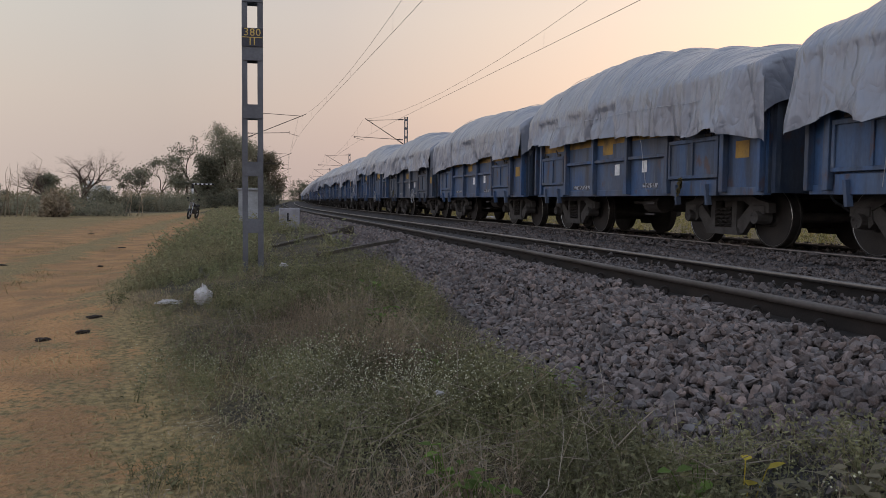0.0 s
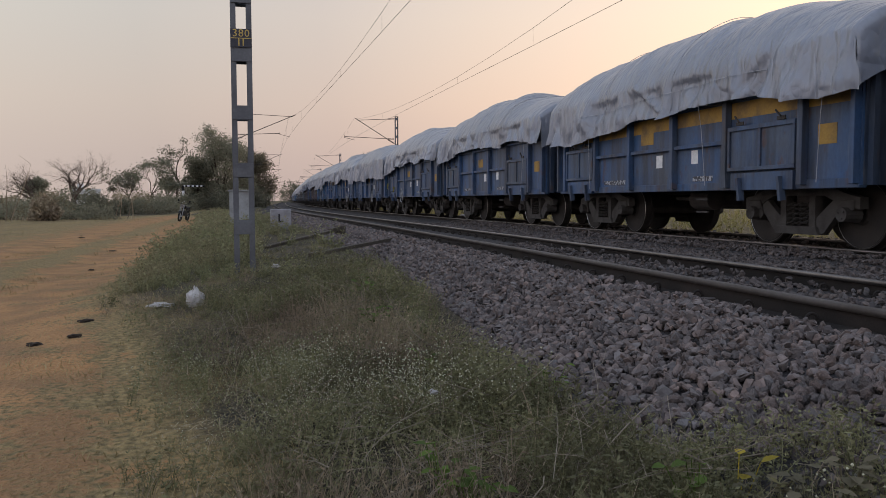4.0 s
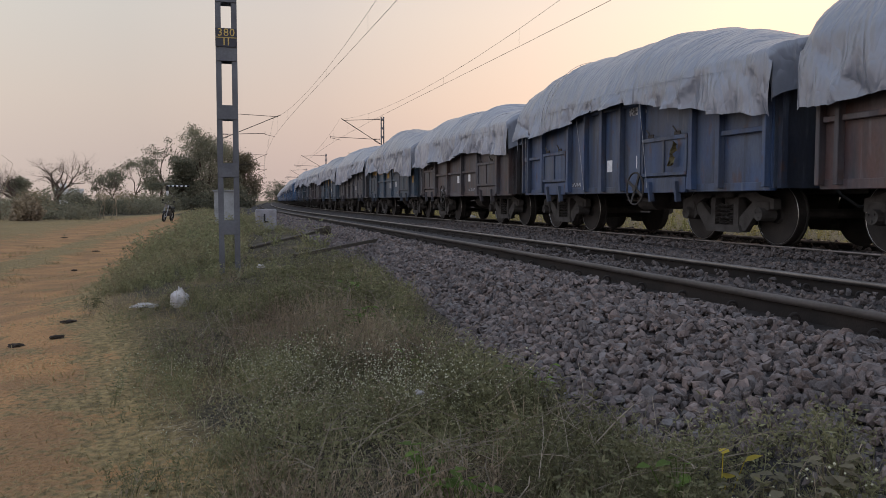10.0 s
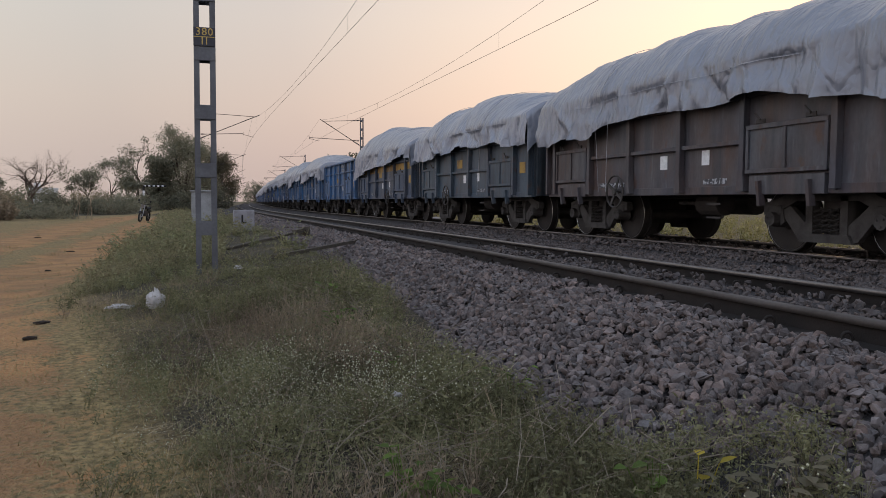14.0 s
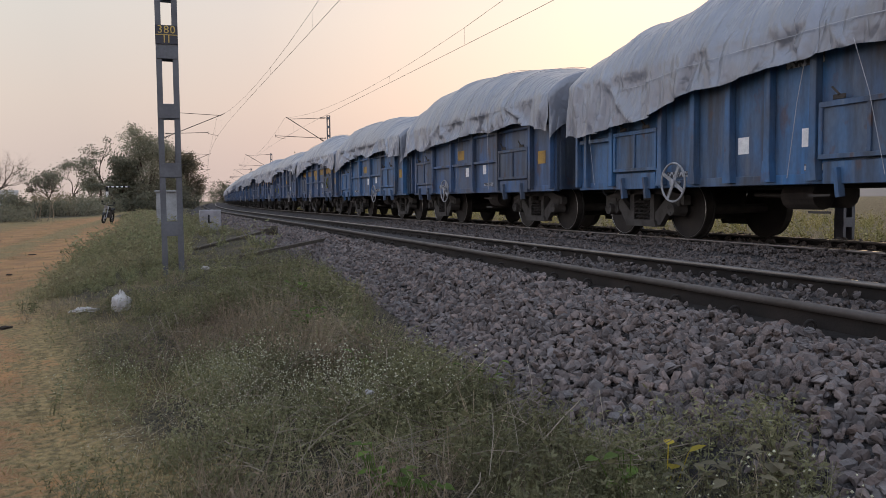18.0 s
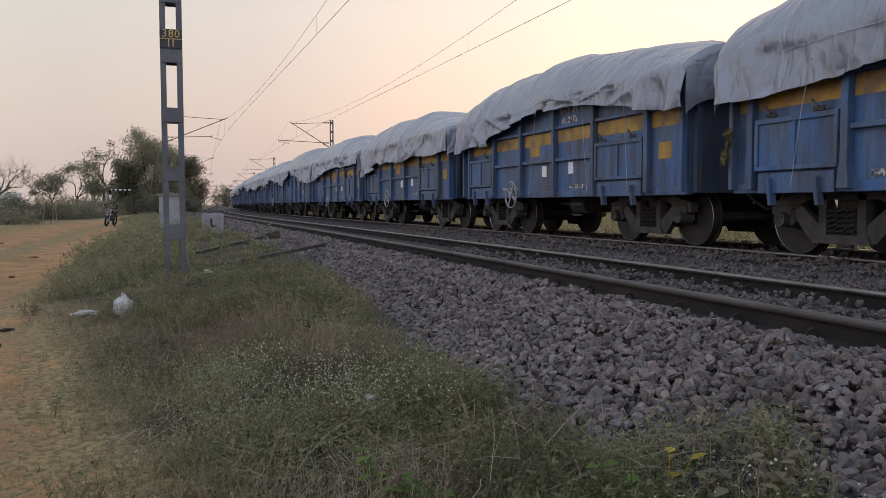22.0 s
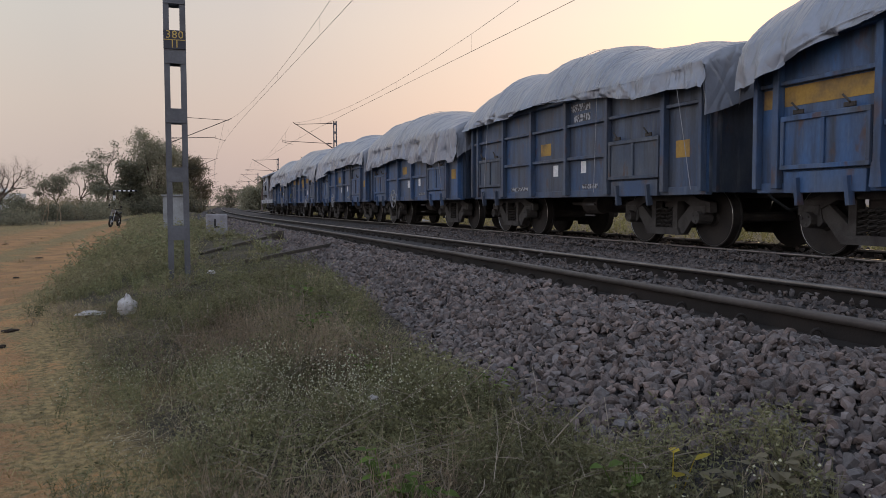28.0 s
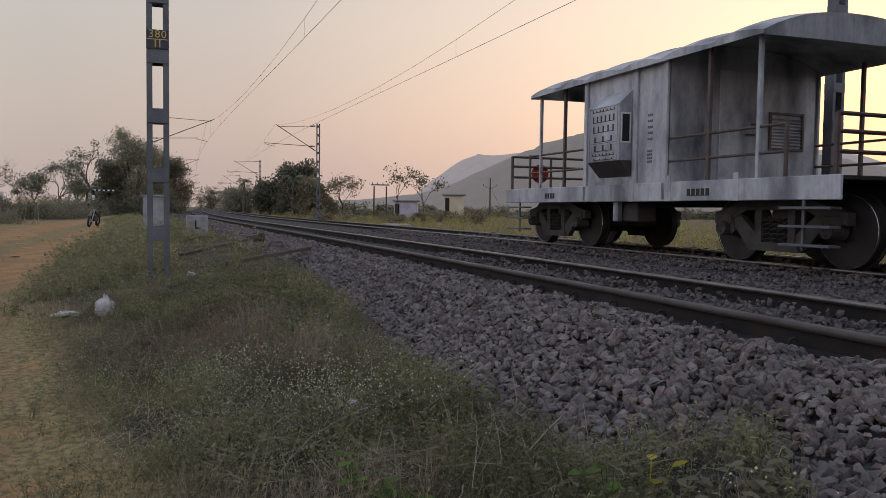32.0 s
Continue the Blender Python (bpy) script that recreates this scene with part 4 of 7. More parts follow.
def tarp_mesh(seed, crowns, hems, posts):
    """A tarpaulin over a heaped load. crowns: height of the heap over the coping at four places from the +y end on;
    hems: how far it hangs down at five places. Gives the cloth and some of its lines of points, for cords that lie on it."""
    rnd = random.Random(seed)
    nu = 176
    vs = np.concatenate([np.linspace(-1, -0.5, 15), np.linspace(-0.475, 0.45, 20), 0.45 + 0.55 * np.linspace(0, 1, 5)[1:]])
    nv = len(vs)
    off = Vector((seed * 7.31, seed * 3.7, seed * 1.9))
    V = np.zeros((nu, nv, 3))
    ys = np.linspace(-6, 6, 121)
    heap = np.interp(ys, [-4.95, -3.2, -0.6, 2.0, 4.2, 4.95], [0.5 * crowns[3], crowns[3], crowns[2], crowns[1], crowns[0], 0.7 * crowns[0]])
    heap = np.convolve(np.pad(heap, 7, "edge"), np.ones(15) / 15, "valid") + [0.05 * noise.noise(Vector((y * 0.9, seed * 2.0, 0))) for y in ys]
    # tie points along each side: the hem runs straight between them
    ties = []
    for side in (0, 1):
        y, ks = -5.05, []
        while y < 5.2:
            ks.append((y, rnd.uniform(-0.11, 0.11)))
            y += rnd.uniform(0.5, 1.4)
        ties.append(ks)
    # pleats of the hanging side, and a few long folds that run up over the heap: start, slope, height, half width, reach
    folds = []
    y = -4.9
    while y < 4.9:
        folds.append((y, rnd.uniform(-0.7, 0.7), rnd.choice((-1, 1, 1)) * rnd.uniform(0.2, 1.1), rnd.uniform(0.05, 0.14), rnd.uniform(0.4, 0.8)))
        y += rnd.uniform(0.3, 1.0)
    for y in posts:
        folds.append((y + rnd.uniform(-0.12, 0.12), rnd.uniform(-0.25, 0.25), rnd.uniform(0.6, 1.0), rnd.uniform(0.06, 0.1), rnd.uniform(0.6, 0.7)))
    for _ in range(rnd.randint(5, 9)):
        folds.append((rnd.uniform(-4.5, 4.5), rnd.uniform(-2.4, 2.4), rnd.choice((-1, 1, 1)) * rnd.uniform(0.3, 0.7), rnd.uniform(0.05, 0.12), 0.97))
    # slack bays, where the cloth sinks in under the coping
    slack = [(a + 0.15, b - 0.15, rnd.uniform(0.5, 1.0)) for a, b in zip(posts, posts[1:]) if b - a > 1.2 and rnd.random() < 0.65]
    for i in range(nu):
        u = -1 + 2 * i / (nu - 1)
        run = max(-1.0, min(1.0, u / 0.93))
        over = max(0.0, abs(u) - 0.93) / 0.07
        y = run * (BODY + 0.12) + (0.06 * over if u > 0 else -0.06 * over)
        top = float(np.interp(y, ys, heap))
        base = TOP + 0.06
        low = float(np.interp(y, [-4.8, -2.4, 0, 2.4, 4.8], hems[::-1]))
        sks = [max(0.04, low + 0.06 + float(np.interp(y, [q[0] for q in ks], [q[1] for q in ks]))) for ks in ties]
        sag = sum(d * math.sin(math.pi * (y - a) / (b - a)) ** 0.5 for a, b, d in slack if a < y < b)
        for j in range(nv):
            v = vs[j]
            a = abs(v)
            sgn, side = (1, 1) if v > 0 else (-1, 0)
            nz = noise.noise(Vector((y * 0.7, v * 2.0, seed)) + off)
            nf = noise.noise(Vector((y * 2.6, v * 2.6, seed)) + off)
            cr = 1 - 2.4 * abs(noise.noise(Vector((y * 0.9 + 0.8 * v, v * 2.4 - 0.4 * y, seed + 5)) + off))
            fine = 0.6 - 2.6 * abs(noise.noise(Vector((y * 3.1 + 1.5 * a * math.sin(seed), a * 1.2, seed + 9)) + off))
            fold = 0.0
            h = min(1.0, (1 - a) / 0.85)
            for fy, slope, amp, wd, reach in folds:
                if h < reach:
                    d = abs(y - (fy + slope * h))
                    if d < 0.6:
                        fold += amp * math.exp(-d / (wd * (1 + 0.8 * h))) * (1 - h / reach) ** 0.5
            fold = max(-0.9, min(1.3, fold))
            edge = 0.225 + 0.15 * fold + 0.035 * nz
            if a < 0.5:
                k = a / 0.5
                x = sgn * (HALF + 0.225 + (max(0.165, edge) - 0.225) * k * k) * (0.45 * math.sin(k * math.pi / 2) + 0.55 * k)
                z = base + top * (1 - k ** 2.2) + 0.13 * nz * (1 - k ** 3) + 0.05 * nf * (1 - k ** 3) + 0.07 * fold * (1 - k ** 3) + 0.05 * cr * (1 - k ** 4)
            else:
                k = (a - 0.5) / 0.5
                drop = k * (sks[side] + 0.05 * max(-0.5, fold))
                out = edge + 0.05 * k + 0.05 * k * nf + 0.03 * cr * k + 0.05 * fine * k
                out -= 0.07 * sag * smooth_step(0.08, 0.2, drop) * (1 - smooth_step(0.3, 0.6, drop))
                x = sgn * (HALF + max(0.165, out))
                z = base - drop
            z -= over * (0.85 + 0.3 * nz) * (1 if a < 0.56 else 0.04)
            V[i, j] = (x, y + (0.04 * nf if a > 0.5 else 0) + over * (0.05 * nf + 0.05 * fold), z)
    i = np.arange(nv - 1)[None, :] + np.arange(nu - 1)[:, None] * nv
    Fq = np.stack([i, i + 1, i + nv + 1, i + nv], -1).reshape(-1, 4)
    lines = []
    for _ in range(rnd.randint(1, 2)):
        c = rnd.randint(25, nu - 26)
        lines.append([Vector(V[c, j]) + Vector((-0.02, 0, 0.03)) for j in range(0, 28)])
    j0, c = rnd.randint(8, 13), rnd.randint(12, 40)
    lines.append([Vector(V[q, j0]) + Vector((-0.025, 0, 0.02)) for q in range(c, c + 116)])
    return np_mesh("tarpaulin", V.reshape(-1, 3), Fq, M_TARP, True), lines


def tie_ropes(w, rnd, skirt):
    """Cords that hold the tarpaulin down to the sill."""
    for _ in range(rnd.randint(1, 3)):
        y = rnd.uniform(-4.5, 4.5)
        q = y + rnd.uniform(-0.5, 0.5)
        x = -HALF - 0.26
        part("tie_rope", wire_mesh([(x, y, TOP - skirt * 0.6), (x + 0.03, (y + q) / 2, 1.9), (x + 0.06, q, 0.95)], 0.005), M_SEAM, w)


BLUE, BRIGHT, DARK, TEAL, BROWN = (0.038, 0.095, 0.215, 1), (0.034, 0.12, 0.27, 1), (0.035, 0.06, 0.105, 1), (0.040, 0.078, 0.118, 1), (0.066, 0.043, 0.038, 1)
COLOURS = {3: DARK, 12: BRIGHT, 13: (0.095, 0.05, 0.042, 1), 14: (0.036, 0.066, 0.14, 1), 15: BROWN, 16: TEAL, 17: (0.05, 0.044, 0.046, 1), 18: TEAL, 19: BROWN, 20: (0.034, 0.062, 0.088, 1), 21: DARK, 22: BRIGHT, 23: BRIGHT, 24: BRIGHT, 26: BRIGHT, 38: (0.036, 0.075, 0.155, 1)}
BANDED = {1, 2, 4, 6, 11, 16, 18, 21, 27, 29, 30, 31, 32, 35, 36, 37, 41}
CLOSE_POSTED = {4, 13, 14, 24}
UNMARKED = {13, 14, 15, 17, 19, 24}
# where the handbrake wheel sits; the other wagons show none on this side
HANDBRAKE = {k: -1.15 for k in (3, 4, 5, 9, 10, 12, 14, 18, 21, 26, 28, 29, 41, 42)}
HANDBRAKE.update({k: 1.62 for k in (8, 11, 15, 19, 20, 23, 24, 25, 27, 30, 31, 32, 34, 36, 39, 40)})
WAGONS = 43
# tarpaulins: heap over the coping at four places, hang at five, both from the far end of the wagon on
TARPS = {0: ((0.8, 0.95, 0.95, 0.7), (1.0, 0.95, 0.85, 0.8, 0.8)), 1: ((1.11, 1.22, 1.07, 0.58), (0.7, 0.64, 0.72, 0.82, 1.05)),
         2: ((0.81, 0.94, 0.89, 0.84), (0.99, 0.8, 0.73, 0.8, 0.85)), 3: ((0.97, 1.07, 1.06, 0.8), (0.87, 0.71, 0.68, 0.71, 0.75)),
         4: ((1.3, 1.35, 1.14, 0.86), (0.45, 0.48, 0.5, 0.45, 0.63)), 5: ((0.95, 1.08, 1.12, 0.77), (1.06, 0.68, 0.59, 0.8, 1.01)),
         6: ((0.95, 1.03, 1.04, 0.85), (0.84, 0.75, 0.65, 0.66, 0.76)), 8: ((0.88, 1.1, 1.05, 0.7), (0.9, 0.59, 0.5, 0.5, 0.6)),
         9: ((0.88, 0.96, 1.01, 0.77), (0.91, 0.92, 0.91, 0.86, 1.03)), 10: ((0.99, 1.14, 1.07, 0.67), (0.98, 0.7, 0.66, 0.75, 1.03))}
TARPS.update({11: ((1.09, 1.08, 0.97, 0.7), (0.86, 0.51, 0.61, 0.57, 0.7)), 12: ((0.9, 1.09, 1.06, 0.75), (0.94, 0.97, 1.0, 0.93, 1.15)),
              13: ((1.11, 1.17, 1.1, 0.76), (0.86, 0.83, 0.7, 0.59, 0.66)), 14: ((1.2, 1.25, 1.23, 0.68), (0.6, 0.37, 0.23, 0.38, 0.8)),
              15: ((0.95, 0.92, 0.9, 0.7), (0.88, 0.76, 0.7, 0.69, 0.9)), 16: ((0.87, 1.16, 1.13, 0.8), (0.79, 0.71, 0.81, 0.82, 1.1)),
              17: ((1.09, 1.08, 0.97, 0.79), (1.17, 1.01, 0.8, 0.61, 0.62)), 18: ((0.96, 1.06, 1.01, 0.75), (0.94, 0.81, 0.69, 0.63, 0.81)),
              19: ((0.86, 0.92, 0.94, 0.82), (0.8, 0.74, 0.56, 0.55, 0.8)), 20: ((0.9, 0.95, 1.1, 0.8), (0.73, 0.54, 0.53, 0.51, 0.76))})
TARPS.update({21: ((1.15, 1.24, 1.05, 0.75), (1.03, 0.65, 0.53, 0.48, 0.36)), 24: ((0.9, 1.15, 1.05, 0.7), (0.94, 0.76, 0.52, 0.46, 0.45)),
              25: ((1.15, 1.3, 1.2, 0.85), (0.71, 0.48, 0.41, 0.46, 0.66)), 26: ((1.12, 1.14, 1.04, 0.76), (0.76, 0.44, 0.41, 0.43, 0.59)),
              27: ((0.97, 1.03, 1.17, 0.75), (0.79, 0.49, 0.3, 0.37, 0.78)), 28: ((0.98, 0.95, 0.95, 0.7), (0.42, 0.2, 0.21, 0.33, 0.5)),
              29: ((1.01, 1.11, 0.97, 0.55), (0.64, 0.55, 0.54, 0.78, 0.87)), 30: ((0.97, 1.13, 1.1, 0.75), (0.78, 0.53, 0.1, 0.34, 0.7)),
              31: ((1.02, 0.99, 0.97, 0.5), (0.93, 0.63, 0.6, 0.65, 0.67)), 32: ((0.97, 1.02, 1.0, 0.7), (0.87, 0.57, 0.4, 0.38, 0.4))})
TARPS.update({33: ((1.2, 1.28, 1.12, 0.77), (0.5, 0.04, 0.44, 0.7, 0.92)), 34: ((0.98, 1.08, 1.07, 0.66), (0.51, 0.2, 0.4, 0.56, 0.87)),
              37: ((1.0, 1.1, 1.05, 0.75), (0.5, 0.02, 0.05, 0.2, 0.3)), 38: ((1.1, 1.06, 1.14, 0.6), (0.1, 0.04, 0.04, 0.24, 0.41)),
              39: ((1.02, 1.09, 1.01, 0.52), (0.69, 0.57, 0.64, 0.79, 0.95)), 40: ((1.02, 1.01, 1.0, 0.7), (0.94, 0.47, 0.36, 0.35, 0.5)),
              41: ((1.11, 1.2, 1.18, 0.85), (0.6, 0.48, 0.45, 0.43, 0.85)), 42: ((0.87, 1.09, 1.09, 0.73), (0.98, 0.75, 0.58, 0.74, 0.95))})
# scraps of plastic caught on the doors: wagon, along it, height, length, yellow-green or grey
RAGS = [(3, 3.36, 1.10, 0.3, 0), (8, 4.64, 1.43, 0.3, 1), (8, 3.18, 1.26, 0.25, 1), (8, 2.13, 0.55, 0.45, 2), (12, 4.68, 1.55, 0.32, 1), (14, -2.56, 1.54, 0.42, 0),
        (27, -3.24, 1.55, 0.5, 1), (28, 4.71, 1.45, 0.2, 1), (28, 3.18, 1.39, 0.28, 1), (42, -1.99, 1.56, 0.2, 0), (41, 4.54, 1.33, 0.22, 1), (1, -2.73, 1.02, 0.35, 0), (29, 4.76, 1.56, 0.5, 0)]


def rag_mesh(length, seed):
    """A crumpled strip of thin plastic that hangs down."""
    rnd = random.Random(seed)
    bm = bmesh.new()
    rows = []
    for i in range(7):
        f = i / 6
        w = length * (0.05 + 0.12 * abs(math.sin(math.pi * (0.15 + 1.6 * f))))
        rows.append([bm.verts.new((-0.03 + 0.05 * rnd.uniform(-1, 1), (j - 2) / 2 * w + 0.25 * length * f + rnd.gauss(0, 0.02), -length * f + rnd.gauss(0, 0.02))) for j in range(5)])
    for a, b in zip(rows, rows[1:]):
        for j in range(4):
            bm.faces.new((a[j], a[j + 1], b[j + 1], b[j]))
    bmesh.ops.solidify(bm, geom=bm.faces[:], thickness=0.004)
    return bm


def build_train():
    """The wagons from the first to the last one, each a thing with its parts."""
    kinds = {False: build_wagon(POSTS, False), True: build_wagon(POSTS_CLOSE, True)}
    last = {False: WAGONS - 1, True: max(CLOSE_POSTED)}
    train = []
    for k in range(WAGONS):
        close = k in CLOSE_POSTED
        train.append(kinds[close] if k == last[close] else copy_thing(kinds[close], Matrix()))
    rnd = random.Random(5)
    names = {BROWN: "rusty brown", BRIGHT: "bright blue", DARK: "dark grimy blue", TEAL: "dull teal-blue"}
    for k, w in enumerate(train):
        col = COLOURS.get(k, BLUE)
        f = rnd.uniform(0.85, 1.15)
        col = tuple(c * f for c in col[:3]) + (1,)
        kind = names.get(COLOURS.get(k, 0), "blue")
        # doors are often dirtier than the sides, or of another coat of paint
        dirt = rnd.choice((0.0, 0.0, 0.15, 0.45))
        # end walls: shade of the gap between wagons, with some dirt, in their colour
        gap_shade = tuple(0.35 * c + 0.012 for c in col[:3]) + (1,)
        door = tuple(c * (1 - dirt) + g * dirt for c, g in zip(col, (0.055, 0.056, 0.05))) + (1,)
        for o in list(w.children_recursive):
            if (o.name.startswith("yellow_notice") and k in UNMARKED) or (o.name.startswith("yellow_band") and k not in BANDED) or (o.name.startswith("handbrake") and k not in HANDBRAKE):
                bpy.data.objects.remove(o)
                continue
            if o.name.startswith("handbrake"):
                o.matrix_basis = pose(0, HANDBRAKE[k], 0.95)
                if 13 < k < 23:
                    o.material_slots[0].link = "OBJECT"
                    o.material_slots[0].material = M_BOGIE
                    o["label"] = "grimy dark handbrake wheel"
            o.color = door if o.name.startswith(("flap_door", "door_frame_bar", "door_latch")) else gap_shade if o.name.startswith(("end_wall", "end_post")) else col
        if k != 22:
            crowns, hems = TARPS.get(k, ((0.95, 1.1, 1.05, 0.72), (0.8, 0.6, 0.5, 0.5, 0.7)))
            cloth, lines = tarp_mesh(k + 1, crowns, hems, POSTS_CLOSE if k in CLOSE_POSTED else POSTS)
            t = new("tarpaulin", cloth)
            bm = bmesh.new()
            for pts in lines:
                tube_along(bm, pts, 0.006, 3)
            part("lashing_cord", bm, M_SEAM, w)
            t.parent = w
            g = rnd.uniform(0.88, 1.12)
            t.color = (0.203 * g, 0.222 * g, 0.268 * g, 1)
            tie_ropes(w, rnd, hems[2])
            t["label"] = "sagging grey-blue tarpaulin over the load"
            w["label"] = kind + " freight wagon under a grey tarpaulin" + (", with yellow band" if k in BANDED else "")
        else:
            w["label"] = kind + " open freight wagon without a tarpaulin"
    for i, (k, y, z, length, hue) in enumerate(RAGS):
        r = part("plastic_rag", rag_mesh(length, i), (M_RAG_DULL, M_RAG, M_BAG)[hue], train[k], ("dull ochre scrap of plastic", "yellow-green scrap of plastic", "torn white plastic bag")[hue])
        r.matrix_basis = pose(-HALF - 0.17, y, z + length / 2)
    return train


train = build_train()

# where the front coupling of the first wagon is at each second
RUN = [-0.47, -14.39, -28.34, -42.32, -56.31, -70.32, -84.33, -98.35, -112.39, -126.43, -140.48, -154.56, -168.65, -182.76, -196.89, -211.06, -225.25, -239.48, -253.74, -268.04, -282.36, -296.72, -311.11, -325.52, -339.94, -354.36, -368.77, -383.16, -397.50, -411.78, -425.97, -440.04, -453.96, -467.70]


# each coupling's shift from an even spacing
SHIFT = [0.02, -0.04, -0.04, 0.04, -0.03, -0.04, 0.1, 0.09, 0.03, 0.03, 0.1, 0.13, 0.03, -0.04, -0.02, -0.07, -0.1, -0.08, -0.06, 0, -0.02, -0.03, 0.03, 0.15,
         0.31, 0.42, 0.4, 0.25, -0.02, -0.26, -0.26, -0.12, -0.06, -0.1, -0.13, -0.12, -0.09, -0.04, 0.06, 0.17, 0.15, 0.12, 0.06, -0.12, -0.12]


def run_at(t):
    i = min(int(t), len(RUN) - 2)
    return RUN[i] + (RUN[i + 1] - RUN[i]) * (t - i)


def motions():
    for k, w in enumerate(train + [van]):
        rows = []
        length = PITCH if k < WAGONS else VAN_LENGTH
        for i in range(65):
            t = i * 0.5
            s = run_at(t) + k * PITCH + length / 2 + (SHIFT[k] + SHIFT[k + 1]) / 2
            x, y, h = line(s, FAR_C)
            rows.append((t, pose(x, y, RAIL_Z["far"][0], 0, 0, -math.degrees(h))))
        walk(w, rows)

# ---------------------------------------------------------------- brake van
VAN_LENGTH = 10.7
VAN_GREY = (0.43, 0.44, 0.475, 1)


def build_van():
    v = thing("brake_van", Matrix(), "silver-grey open-platform guard's brake van at the end of the train", "brake van")
    H, F0, EAVE = 1.56, 1.20, 3.22
    bm = bmesh.new()
    box(bm, -H, H, -4.72, 4.8, F0 - 0.05, F0)
    part("deck", bm, M_UNDER, v)
    for sx in (-1, 1):
        x0, x1 = sorted((sx * H, sx * (H + 0.05)))
        part("side_sill", box(bmesh.new(), x0, x1, -4.72, 4.8, 0.90, F0 + 0.01, 0.01), M_VAN, v)
        for y in (-2.9, -1.35, -0.3, 0.9, 2.2, 3.2):
            bm = bmesh.new()
            prism(bm, [(y - 0.07, 0.9), (y + 0.07, 0.9), (y + 0.05, 1.3), (y - 0.05, 1.3)], x0 - 0.006 if sx < 0 else x1, x0 if sx < 0 else x1 + 0.006)
            part("gusset", bm, M_VAN, v)
    # cabin
    for sx in (-1, 1):
        x0, x1 = sorted((sx * (H - 0.04), sx * H))
        part("cabin_side", box(bmesh.new(), x0, x1, -1.2, 1.3, F0, EAVE), M_VAN, v)
    for y in (-1.2, 1.3):
        s = -1 if y < 0 else 1
        bm = bmesh.new()
        tops = [(-1 + 2 * i / 12) * (H - 0.045) for i in range(13)]
        prof = [(-H + 0.045, F0), (H - 0.045, F0)] + [(x, EAVE - 0.08 + 0.36 * (1 - abs(x / (H + 0.13)) ** 2.4)) for x in tops[::-1]]
        fa, fb = [[bm.verts.new((x, yy, z)) for x, z in prof] for yy in (y - 0.02, y + 0.02)]
        bm.faces.new(fa)
        bm.faces.new(fb[::-1])
        for i in range(len(prof)):
            bm.faces.new((fa[i], fb[i], fb[(i + 1) % len(prof)], fa[(i + 1) % len(prof)]))
        bmesh.ops.recalc_face_normals(bm, faces=bm.faces[:])
        end = part("cabin_end", bm, M_VAN, v)
        ya, yb = sorted((y + s * 0.02, y + s * 0.05))
        door = part("door", box(bmesh.new(), -0.55, 0.25, ya, yb, F0 + 0.04, F0 + 1.9, 0.01), M_VAN, end)
        part("door_handle", rod(bmesh.new(), (0.15, y + s * 0.09, 2.05), (-0.05, y + s * 0.09, 2.05), 0.014, n=6), M_UNDER, door)
        part("door_bolt", box(bmesh.new(), 0.1, 0.3, yb - 0.001 if s > 0 else ya - 0.03, yb + 0.03 if s > 0 else ya + 0.001, 2.2, 2.24), M_UNDER, door)
        for i in range(9):
            z = 1.9 + 0.055 * i
            yy = y + s * 0.03
            bm = bmesh.new()
            bar(bm, (0.55, yy, z), (1.2, yy, z), 0.012, 0.05, (0, s, 0.8))
            part("louvre_slat", bm, M_VAN, end)
        for x0, x1, z0, z1 in ((0.5, 0.54, 1.85, 2.42), (1.21, 1.25, 1.85, 2.42), (0.5, 1.25, 2.42, 2.46), (0.5, 1.25, 1.81, 1.85)):
            part("louvre_frame_bar", box(bmesh.new(), x0, x1, *sorted((y + s * 0.02, y + s * 0.06)), z0, z1), M_VANRAIL, end)
    for sx in (-1, 1):
        o = sx * H
        # corner pillars of the cabin and the lookout bay
        for y in (-1.2, -0.36, 1.28):
            x0, x1 = sorted((o, o + sx * 0.05))
            part("pillar", box(bmesh.new(), x0, x1, y - 0.055, y + 0.055, 0.92, EAVE, 0.008), M_VAN, v)
        bm = bmesh.new()
        x0, x1 = sorted((o, o + sx * 0.26))
        prism(bm, [(-0.22, 1.62), (0.82, 1.62), (0.82, 2.6), (-0.22, 2.6)], x0, x1)
        bay = part("lookout_bay", bm, M_VAN, v)
        bm = bmesh.new()
        a = [(o, -0.22, 1.34), (o, 0.82, 1.34), (o + sx * 0.26, 0.82, 1.62), (o + sx * 0.26, -0.22, 1.62), (o, 0.82, 1.62), (o, -0.22, 1.62)]
        q = [bm.verts.new(p) for p in a]
        for f in ((0, 1, 2, 3), (0, 3, 5), (1, 4, 2), (3, 2, 4, 5)):
            bm.faces.new([q[i] for i in f])
        bmesh.ops.recalc_face_normals(bm, faces=bm.faces[:])
        part("bay_underside", bm, M_UNDER, bay)
        bm = bmesh.new()
        a = [(o, -0.22, 2.85), (o, 0.82, 2.85), (o + sx * 0.26, 0.82, 2.6), (o + sx * 0.26, -0.22, 2.6), (o, 0.82, 2.6), (o, -0.22, 2.6)]
        q = [bm.verts.new(p) for p in a]
        for f in ((0, 1, 2, 3), (0, 3, 5), (1, 4, 2), (3, 2, 4, 5)):
            bm.faces.new([q[i] for i in f])
        bmesh.ops.recalc_face_normals(bm, faces=bm.faces[:])
        part("bay_hood", bm, M_VAN, bay)
